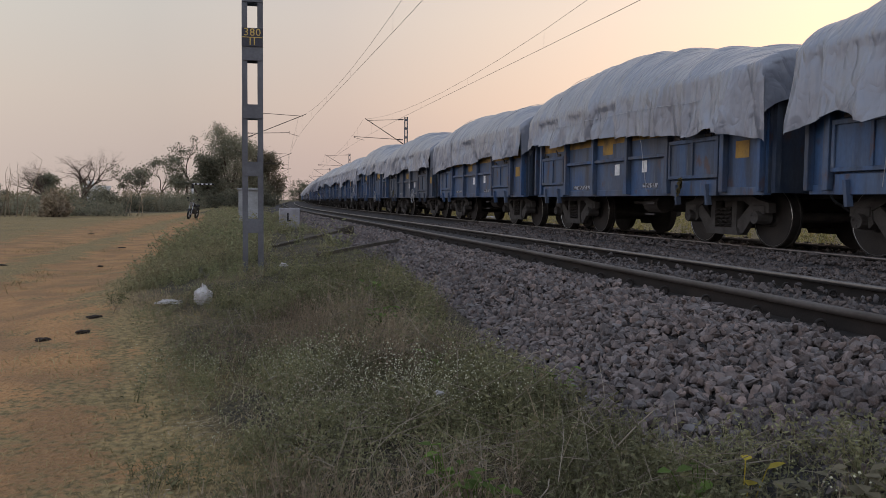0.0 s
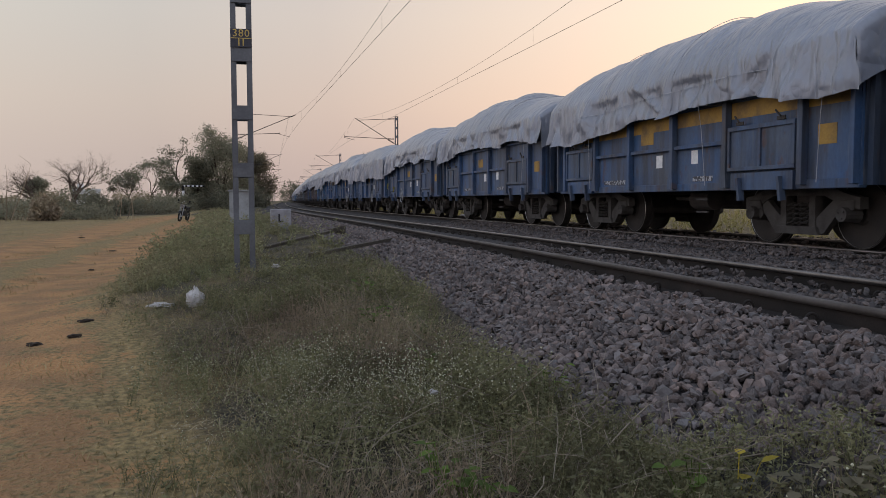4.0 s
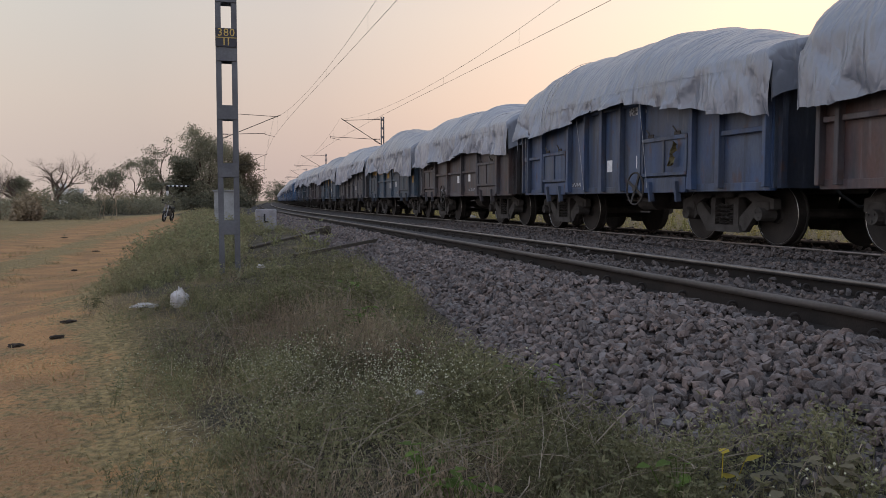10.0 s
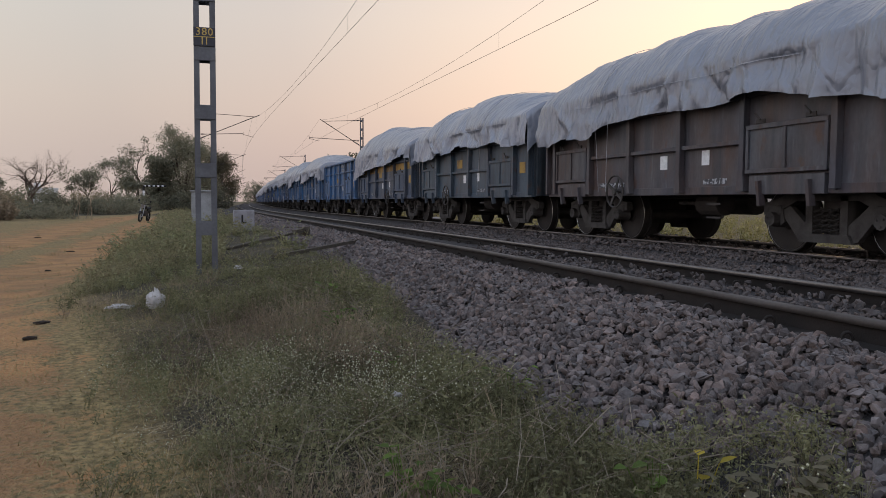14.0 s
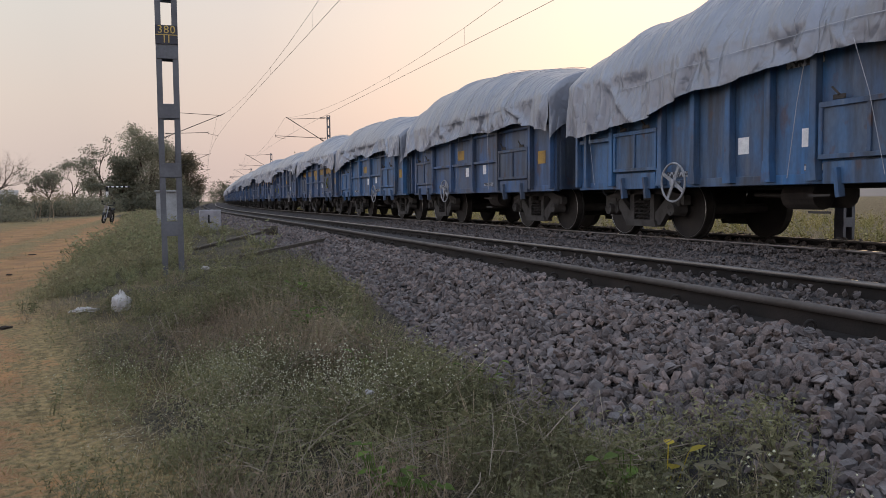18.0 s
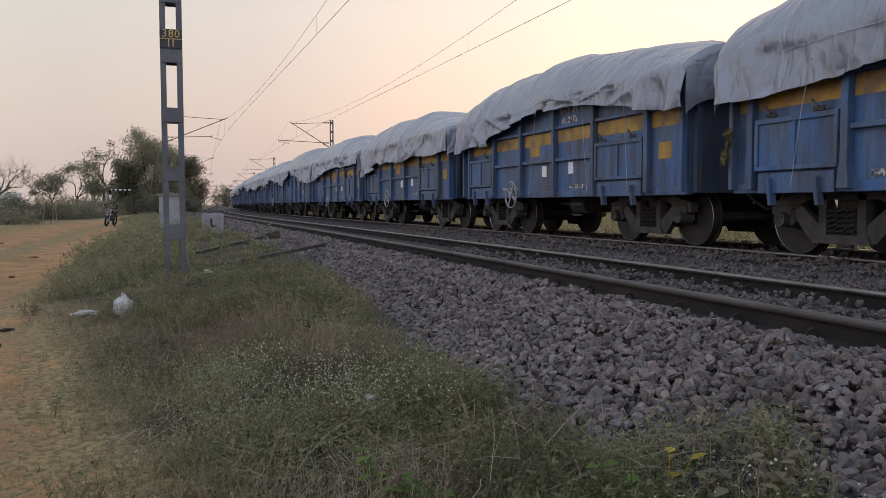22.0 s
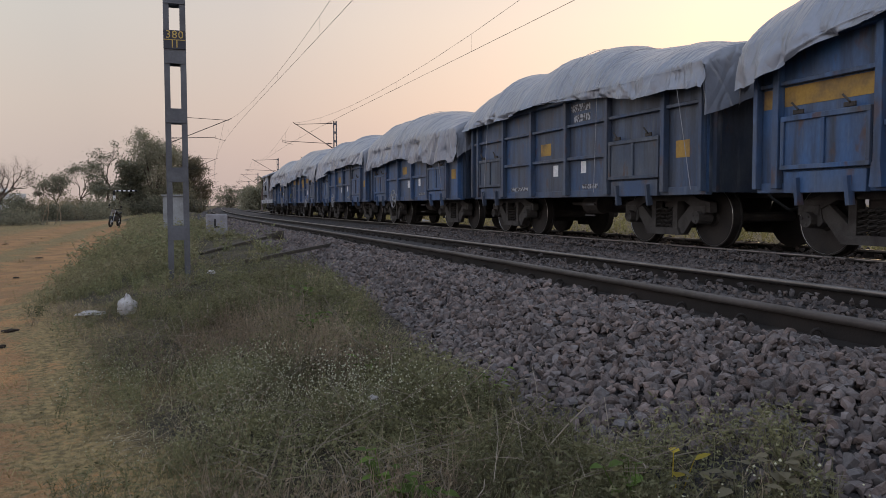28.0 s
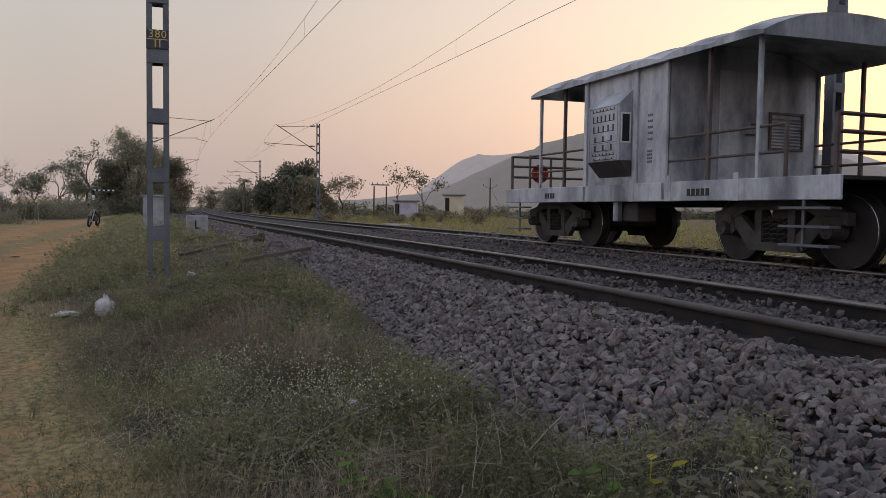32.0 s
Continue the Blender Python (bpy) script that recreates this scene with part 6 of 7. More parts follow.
def build_hill(name, label, dist, profile, material, depth):
    """A ridge whose skyline has the heights given at angles to the right of +Y."""
    a0, a1 = profile[0][0], profile[-1][0]
    n, k = 90, 14
    V = []
    for j in range(k):
        f = j / (k - 1)
        for i in range(n):
            a = a0 + (a1 - a0) * i / (n - 1)
            h = float(np.interp(a, [p[0] for p in profile], [p[1] for p in profile]))
            h *= math.sin(min(1.0, f * 1.9) * math.pi / 2) if f < 0.55 else 1 - ((f - 0.55) / 0.45) ** 2
            h *= 1 + 0.05 * noise.noise(Vector((a * 1.4, f * 4, dist)))
            r = dist + depth * (f - 0.5)
            V.append((r * math.sin(radians(a)), r * math.cos(radians(a)), -8 + h + 2.0 * noise.noise(Vector((a * 6, f * 9, 0)))))
    i = np.arange(n - 1)[None, :] + np.arange(k - 1)[:, None] * n
    Fq = np.stack([i, i + 1, i + n + 1, i + n], -1).reshape(-1, 4)
    return tagged(new(name, np_mesh(name, np.array(V), Fq, material, True)), label, "hill", kind="structure")


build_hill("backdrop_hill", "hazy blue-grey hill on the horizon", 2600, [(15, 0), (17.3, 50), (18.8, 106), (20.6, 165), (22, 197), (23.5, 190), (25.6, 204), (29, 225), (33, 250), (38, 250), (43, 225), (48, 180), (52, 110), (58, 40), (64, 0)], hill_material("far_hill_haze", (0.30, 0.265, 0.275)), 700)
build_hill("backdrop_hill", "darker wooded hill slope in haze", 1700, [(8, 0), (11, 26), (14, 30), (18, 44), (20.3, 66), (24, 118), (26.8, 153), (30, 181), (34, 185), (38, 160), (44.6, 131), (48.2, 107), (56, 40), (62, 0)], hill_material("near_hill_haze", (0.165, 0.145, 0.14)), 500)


# ---------------------------------------------------------------- plants
def tubes(segments, k=3):
    """Tapered tubes (p, q, r0, r1) as vertices and quads."""
    V, Fq = [], []
    for p, q, r0, r1 in segments:
        d = (q - p).normalized()
        u = d.orthogonal().normalized()
        w = d.cross(u)
        b = len(V)
        for c, r in ((p, r0), (q, r1)):
            for j in range(k):
                a = 2 * math.pi * j / k
                V.append(c + (u * math.cos(a) + w * math.sin(a)) * r)
        for j in range(k):
            Fq.append((b + j, b + (j + 1) % k, b + k + (j + 1) % k, b + k + j))
    return np.array([tuple(v) for v in V]), np.array(Fq)


def branches(rnd, p, d, length, r, depth, out, tips, spread=0.6, up=0.15, bend_by=0.25):
    """A limb that bends, thins and forks."""
    n = 3
    for i in range(n):
        q = p + d * (length / n)
        r1 = r * 0.85
        out.append((p.copy(), q.copy(), r, r1))
        p, r = q, r1
        d = (d + Vector((rnd.gauss(0, bend_by), rnd.gauss(0, bend_by), rnd.gauss(0, bend_by * 0.6) + up * 0.3))).normalized()
        if depth > 0 and i > 0 and rnd.random() < 0.7:
            e = (d + Vector((rnd.gauss(0, spread), rnd.gauss(0, spread), rnd.gauss(0, spread * 0.5) + up))).normalized()
            branches(rnd, p.copy(), e, length * rnd.uniform(0.55, 0.8), r * 0.6, depth - 1, out, tips, spread, up, bend_by)
    if depth > 0:
        for _ in range(2):
            e = (d + Vector((rnd.gauss(0, spread), rnd.gauss(0, spread), rnd.gauss(0, spread * 0.5) + up))).normalized()
            branches(rnd, p.copy(), e, length * rnd.uniform(0.6, 0.85), r * 0.65, depth - 1, out, tips, spread, up, bend_by)
    else:
        tips.append(p.copy())


def leaf_cloud(rs, centres, per, spread, size):
    """Small bent leaves round the centres."""
    C = np.repeat(np.array([tuple(c) for c in centres]), per, axis=0)
    n = len(C)
    C = C + rs.normal(0, 1, (n, 3)) * np.array(spread)
    a = rs.normal(0, 1, (n, 3))
    a /= np.linalg.norm(a, axis=1)[:, None]
    b = np.cross(a, rs.normal(0, 1, (n, 3)))
    b /= np.linalg.norm(b, axis=1)[:, None]
    s = size * rs.uniform(0.6, 1.4, (n, 1))
    V = np.stack([C - a * s, C + b * s * 0.45, C + a * s, C - b * s * 0.45], 1).reshape(-1, 3)
    F = np.arange(4 * n).reshape(-1, 4)
    return V, F


def build_tree(name, x, y, h, seed, label, crown=None, leaf=M_LEAF, size=0.16, per=26, trunk=0.2, depth=3, lean=(0, 0), bare=False, spread=0.6, up=0.15, group="trees", puff=0.42, first=0.3):
    rnd, rs = random.Random(seed), np.random.RandomState(seed)
    t = thing(name, pose(x, y, gz(x, y)), label, "tree", group)
    segs, tips = [], []
    d = Vector((lean[0], lean[1], 1)).normalized()
    p = Vector((0, 0, -0.3))
    q = p + d * (h * first + 0.3)
    segs.append((p, q, trunk, trunk * 0.8))
    for _ in range(4):
        e = (d + Vector((rnd.gauss(0, spread), rnd.gauss(0, spread), rnd.gauss(0.1, 0.2)))).normalized()
        branches(rnd, q.copy(), e, h * rnd.uniform(0.22, 0.34), trunk * 0.55, depth, segs, tips, spread, up)
    top = max(s[1].z for s in segs)
    k = h / top
    segs = [(a * k, b * k, r0, r1) for a, b, r0, r1 in segs]
    tips = [a * k for a in tips]
    v, f = tubes(segs)
    o = new("trunk", np_mesh("trunk", v, f, M_BARK, True))
    o.parent = t
    if not bare:
        v, f = leaf_cloud(rs, tips, per, (puff, puff, puff * 0.7), size)
        o = new("crown", np_mesh("crown", v, f, leaf))
        o.parent = t
    return t


def build_dense_tree(x, y, w, h, seed, label, leaf=M_LEAF, size=0.2, n=240, low=0.1, per=46):
    """A broad tree whose crown is many leafy clumps with gaps between them."""
    rnd, rs = random.Random(seed), np.random.RandomState(seed)
    t = thing("broadleaf_tree", pose(x, y, gz(x, y)), label, "tree", "trees")
    segs, cs = [], []
    lobes = [(rnd.uniform(-0.30, 0.30) * w, rnd.uniform(-0.3, 0.3) * w, h * rnd.uniform(0.42, 0.80), w * rnd.uniform(0.18, 0.28)) for _ in range(8)]
    lobes += [(rnd.uniform(-0.38, 0.38) * w, rnd.uniform(-0.3, 0.3) * w, h * rnd.uniform(0.10, 0.42), w * rnd.uniform(0.18, 0.26)) for _ in range(7)]
    for lx, ly, lz, r in lobes:
        segs.append((Vector((0, 0, h * 0.12)), Vector((lx, ly, lz)), 0.16, 0.05))
    segs.append((Vector((0, 0, -0.3)), Vector((0, 0, h * 0.2)), 0.35, 0.28))
    while len(cs) < n:
        lx, ly, lz, r = rnd.choice(lobes)
        v = Vector((rnd.gauss(0, 1), rnd.gauss(0, 1), rnd.gauss(0, 1))).normalized() * r * rnd.uniform(0.55, 1.08)
        c = Vector((lx, ly, lz)) + Vector((v.x, v.y, v.z * 0.95)) * (1.25 if rnd.random() < 0.06 else 1.0)
        if low * h < c.z < h * 1.02:
            cs.append(c)
    v, f = tubes(segs, 6)
    o = new("trunk", np_mesh("trunk", v, f, M_BARK, True))
    o.parent = t
    v, f = leaf_cloud(rs, cs, per, (0.42, 0.42, 0.36), size)
    o = new("crown", np_mesh("crown", v, f, leaf))
    o.parent = t
    return t


def build_palm(x, y, h, seed, label):
    rnd = random.Random(seed)
    t = thing("palm_tree", pose(x, y, gz(x, y)), label, "palm tree", "palms")
    segs = []
    p = Vector((0, 0, -0.3))
    for i in range(5):
        q = Vector((0.05 * i, 0, h * (i + 1) / 5))
        segs.append((p, q, 0.2 - 0.015 * i, 0.19 - 0.015 * i))
        p = q
    v, f = tubes(segs, 8)
    o = new("trunk", np_mesh("trunk", v, f, M_BARK, True))
    o.parent = t
    for i in range(26):
        az, el = rnd.uniform(0, 6.28), rnd.uniform(-0.3, 1.2)
        V, Fq = [], []
        q = p.copy()
        L = rnd.uniform(1.5, 2.1)
        for k in range(9):
            d = Vector((math.cos(az) * math.cos(el), math.sin(az) * math.cos(el), math.sin(el)))
            s = Vector((-math.sin(az), math.cos(az), 0))
            q2 = q + d * L / 9
            for sg in (-1, 1):
                for m in range(2):
                    b = len(V)
                    o0 = q.lerp(q2, m * 0.5)
                    ln = 0.5 * math.sin(math.pi * (k + 1) / 10.5) + 0.08
                    tip = o0 + s * sg * ln * 0.7 + d * ln * 0.6 - Vector((0, 0, ln * 0.35))
                    V += [o0, o0 + d * 0.05, tip, o0 - d * 0.02]
                    Fq.append((b, b + 1, b + 2, b + 3))
            q = q2
            el -= 0.17
        o = new("frond", np_mesh("frond", np.array([tuple(c) for c in V]), np.array(Fq), M_LEAF))
        o.parent = t


def build_shrub(x, y, w, h, seed, label, leaf=M_LEAF2, size=0.09, n=60, per=34):
    rs = np.random.RandomState(seed)
    t = thing("shrub", pose(x, y, gz(x, y)), label, "shrub", "shrubs")
    a, u = rs.uniform(0, 6.28, n), np.sqrt(rs.uniform(0.05, 1, n))
    zz = rs.uniform(0.08, 1, n) * np.sqrt(np.clip(1.05 - u ** 2, 0.05, 1))
    cs = np.stack([np.cos(a) * u * w / 2, np.sin(a) * u * w / 2.4, zz * h], 1)
    segs = [(Vector((0.3 * c[0], 0.3 * c[1], -0.1)), Vector(c), 0.02, 0.006) for c in cs[::2]]
    v, f = tubes(segs, 4)
    o = new("stem_tangle", np_mesh("stem_tangle", v, f, M_BARK))
    o.parent = t
    v, f = leaf_cloud(rs, cs, per, (w * 0.07, w * 0.07, h * 0.10), size)
    o = new("foliage", np_mesh("foliage", v, f, leaf))
    o.parent = t


def polar(deg, y):
    """x at the distance y for an angle to the right of +Y."""
    return y * math.tan(radians(deg))


def build_woods():
    # the big tree group on the near side of the line
    build_dense_tree(-3.6, 112, 8.5, 11.4, 3, "large dense broadleaf tree beside the line", n=430, low=0.0, size=0.115, per=66)
    build_dense_tree(0.7, 118, 5.6, 9.2, 4, "broadleaf tree with a dry brownish crown", leaf=M_LEAF2, n=350, low=0.0, size=0.115, per=58)
    build_dense_tree(-6.6, 114, 4.2, 7.5, 5, "broadleaf tree beside the larger one", n=260, low=0.0)
    build_tree("leaning_tree", -6.4, 107, 9.0, 14, "thin tree leaning away from the dense grove", size=0.15, per=12, trunk=0.2, depth=2, lean=(-0.62, 0), spread=0.22, puff=0.3, first=0.55)
    build_tree("broadleaf_tree", -11.9, 105, 6.6, 23, "open-crowned green tree behind the scrub", size=0.13, per=10, trunk=0.14, depth=3, spread=0.5, puff=0.32)
    build_tree("broadleaf_tree", -15.0, 108, 4.8, 27, "wide low green tree behind the scrub", size=0.13, per=16, trunk=0.16, depth=3, spread=0.75, puff=0.35)
    build_tree("broadleaf_tree", -9.6, 104, 3.9, 29, "young green tree near the grove", size=0.12, per=14, trunk=0.12, depth=3, puff=0.35)
    build_tree("broadleaf_tree", -26.5, 108, 3.9, 28, "low green tree behind the scrub", size=0.16, per=18, trunk=0.16, depth=3, spread=0.75, puff=0.35)
    build_tree("bare_tree", -16.0, 80, 6.0, 31, "large bare tree with many fine twigs", trunk=0.34, depth=5, bare=True, spread=0.75, up=0.08, first=0.26)
    build_tree("bare_tree", -20.2, 83, 5.1, 33, "bare tree with a broad crown", trunk=0.28, depth=5, bare=True, spread=0.8, up=0.05, first=0.22)
    build_tree("bare_tree", -27.5, 85, 4.4, 36, "small bare tree behind the scrub", trunk=0.12, depth=4, bare=True, spread=0.5, up=0.1)
    build_tree("sparse_tree", -12.6, 82, 4.6, 37, "thin sparse sapling behind the scrub", size=0.1, per=2, trunk=0.06, depth=3, spread=0.4, puff=0.25)
    build_palm(-8.7, 102, 2.8, 5, "small palm at the edge of the trees")
    # bare pale canes at the edge of the scrub
    rnd = random.Random(71)
    for i in range(9):
        x, y = (-14.6 + 0.3 * i, 50) if i < 5 else (-8.4 + 0.35 * (i - 5), 54)
        t = thing("dead_sapling", pose(x, y, gz(x, y)), "pale bare leaning sapling", "sapling", "dead saplings")
        h = rnd.uniform(2.2, 3.6) if i < 5 else rnd.uniform(1.4, 2.2)
        a, l = Vector((0, 0, -0.1)), rnd.uniform(-0.1, 0.45)
        segs, p = [], a
        for k in range(4):
            q = p + Vector((l * h / 5 + rnd.gauss(0, 0.05), rnd.gauss(0, 0.06), h / 4))
            segs.append((p, q, 0.045 - 0.009 * k, 0.036 - 0.009 * k))
            if k:
                segs.append((q, q + Vector((rnd.gauss(0, 0.3), rnd.gauss(0, 0.2), 0.5)), 0.012, 0.004))
            p = q
        v, f = tubes(segs)
        o = new("stem", np_mesh("stem", v, f, M_DRY, True))
        o.parent = t
    # scrub along the far edge of the dirt
    rnd = random.Random(9)
    k = 0
    for row, (y0, h0, h1) in enumerate(((54, 1.0, 1.7), (60, 1.2, 2.0), (70, 1.5, 2.4), (82, 1.6, 2.7))):
        a = -30.0
        while a < -5.2 + row * 0.4:
            y = y0 + rnd.uniform(-2.5, 3) + (9 if a > -10 and row == 0 else 0) + (10 if a > -9 else 0) * (row > 0) + (14 if a > -8 and row == 0 else 0)
            x = polar(a, y)
            w = rnd.uniform(2.4, 4.6)
            build_shrub(x, y, w, rnd.uniform(h0, h1), 100 + k, "tangled green and brown scrub bush", rnd.choice((M_LEAF2, M_LEAF, M_LEAF)), 0.085, 50, 38)
            a += math.degrees(w * 0.8 / y)
            k += 1
    build_shrub(-7.6, 97, 3.4, 1.7, 78, "green bush in front of the barrier post", M_LEAF, 0.12, 60, 34)
    for i, x in enumerate((-5.6, -3.4, -1.2, 0.9)):
        build_shrub(x, 104 + i, 3.6, 2.4, 80 + i, "leafy undergrowth at the foot of the grove", M_LEAF, 0.14, 60, 34)
    build_shrub(-11.6, 50, 1.7, 1.5, 77, "rounded rusty-brown dry bush", M_DRY, 0.09, 80, 34)
    # beyond the far track
    build_palm(15.1, 98, 4.6, 41, "date palm with a full head of fronds")
    build_dense_tree(16.2, 101, 5.4, 7.9, 42, "round-topped broadleaf tree behind a palm", n=200, low=0.1)
    build_dense_tree(14.2, 108, 5.0, 5.4, 43, "dark broadleaf tree beyond the far track", n=200, low=0.0)
    build_dense_tree(18.0, 97, 5.0, 4.8, 44, "low broad tree beyond the far track", leaf=M_LEAF2, n=200, low=0.0)
    build_palm(14.0, 150, 6.0, 45, "palm with drooping fronds beside the line")
    build_dense_tree(14.0, 156, 7, 5.6, 46, "dense trees beside the line", n=200, low=0.0)
    build_dense_tree(15.5, 190, 8, 6.0, 47, "far trees beside the line", n=160, low=0.0)
    build_dense_tree(polar(3.2, 300), 300, 14, 8, 48, "far trees at the end of the line", n=160, low=0.0)
    build_dense_tree(polar(0.6, 320), 320, 14, 6, 58, "low far trees at the end of the line", n=160, low=0.0)
    build_tree("sparse_tree", 20.6, 94, 5.2, 49, "spreading thin-leaved tree beyond the track", leaf=M_LEAF2, size=0.12, per=8, trunk=0.12, depth=3, spread=0.7, puff=0.3)
    build_tree("sparse_tree", 26.9, 92, 6.4, 51, "slender open tree in the field", size=0.15, per=6, trunk=0.08, depth=2, spread=0.32, puff=0.28, first=0.4)
    build_tree("sparse_tree", 31.6, 96, 6.2, 53, "slender open tree beside the huts", size=0.16, per=9, trunk=0.09, depth=2, spread=0.32, puff=0.32)
    for i in range(34):
        a = 9 + i * 1.05
        y = rnd.uniform(115, 135)
        build_shrub(polar(a, y), y, rnd.uniform(4, 7), rnd.uniform(1.2, 2.6), 300 + i, "low scrub at the edge of the field", rnd.choice((M_LEAF2, M_LEAF)), 0.2, 36, 26)
    for i in range(26):
        a = 8.5 + rnd.uniform(0, 14)
        y = rnd.uniform(60, 95)
        x = polar(a, y)
        if x > 13.5 + float(bend(y)):
            build_shrub(x, y, rnd.uniform(1.2, 2.4), rnd.uniform(0.7, 1.3), 400 + i, "grey-green weedy bush in the field", M_LEAF2, 0.09, 30, 26)


build_woods()


# ---------------------------------------------------------------- weeds, grass and stones: past counting
def ribbon(p, d, length, width, bendv, n=3):
    """A thin blade as n quads."""
    V, Fq = [], []
    side = np.cross(d, [0.3, 0.2, 1.0])
    side = side / (np.linalg.norm(side) + 1e-6) * width / 2
    q, dd = np.array(p, float), np.array(d, float)
    for i in range(n + 1):
        w = side * (1 - 0.75 * i / n)
        V += [q - w, q + w]
        q = q + dd * length / n
        dd = dd + np.array(bendv) / n
        dd /= np.linalg.norm(dd)
    for i in range(n):
        Fq.append((2 * i, 2 * i + 1, 2 * i + 3, 2 * i + 2))
    return V, Fq, q


def weed_template(seed, stems, h, leaves, flowers, width=0.004, spread=0.35, leaf=0.022, seg=3):
    """Stalks and leaves, and flower heads: two lists of vertices and quads round the origin."""
    rs = np.random.RandomState(seed)
    V, F, FV, FF = [], [], [], []

    def add(v, f):
        b = len(V)
        V.extend(v)
        F.extend([tuple(i + b for i in q) for q in f])

    for s in range(stems):
        a = rs.uniform(0, 6.28)
        d = np.array([math.cos(a) * spread * rs.uniform(0.2, 1), math.sin(a) * spread * rs.uniform(0.2, 1), 1.0])
        d /= np.linalg.norm(d)
        L = h * rs.uniform(0.6, 1.1)
        bv = [rs.normal(0, 0.3), rs.normal(0, 0.3), -0.25]
        v, f, tip = ribbon([rs.normal(0, 0.03), rs.normal(0, 0.03), -0.03], d, L, width, bv, seg)
        add(v, f)
        pts = [np.array(v[i * 2]) for i in range(seg + 1)]
        for _ in range(leaves):
            k = rs.uniform(0.1, 0.97) * seg
            p = pts[int(k)] + (pts[int(k) + 1] - pts[int(k)]) * (k % 1)
            e = rs.normal(0, 1, 3)
            e[2] = abs(e[2]) * 0.5
            e /= np.linalg.norm(e)
            o = np.cross(e, rs.normal(0, 1, 3))
            o /= np.linalg.norm(o)
            s2 = leaf * rs.uniform(0.6, 1.5)
            add([p, p + e * s2 + o * s2 * 0.35, p + e * s2 * 2, p + e * s2 - o * s2 * 0.35], [(0, 1, 2, 3)])
        for _ in range(flowers):
            p = tip + rs.normal(0, 0.028, 3)
            r = rs.uniform(0.0026, 0.0048)
            b = len(FV)
            FV.extend([p + [r, 0, 0], p + [0, r, 0], p + [-r, 0, 0], p + [0, -r, 0], p + [0, 0, r], p - [0, 0, r]])
            FF.extend([(b, b + 1, b + 4), (b + 1, b + 2, b + 4), (b + 2, b + 3, b + 4), (b + 3, b, b + 4), (b + 1, b, b + 5), (b + 2, b + 1, b + 5), (b + 3, b + 2, b + 5), (b, b + 3, b + 5)])
    return np.array(V), np.array(F), np.array(FV), np.array(FF)


def scatter(tv, tf, pos, rot, scale):
    """One template at many places."""
    n, m = len(pos), len(tv)
    c, s = np.cos(rot)[:, None], np.sin(rot)[:, None]
    x = tv[None, :, 0] * c - tv[None, :, 1] * s
    y = tv[None, :, 0] * s + tv[None, :, 1] * c
    z = np.repeat(tv[None, :, 2], n, 0)
    P = np.stack([x, y, z], -1) * scale[:, None, None] + pos[:, None, :]
    F = tf[None] + (np.arange(n) * m)[:, None, None]
    return P.reshape(-1, 3), F.reshape(-1, tf.shape[1])


def gather(chunks):
    V, F, b = [], [], 0
    for v, f in chunks:
        V.append(v)
        F.append(f + b)
        b += len(v)
    return np.concatenate(V), np.concatenate(F)


def patch_noise(x, y, s, o):
    return np.array([noise.noise(Vector((a * s + o, b * s, o))) for a, b in zip(x, y)])


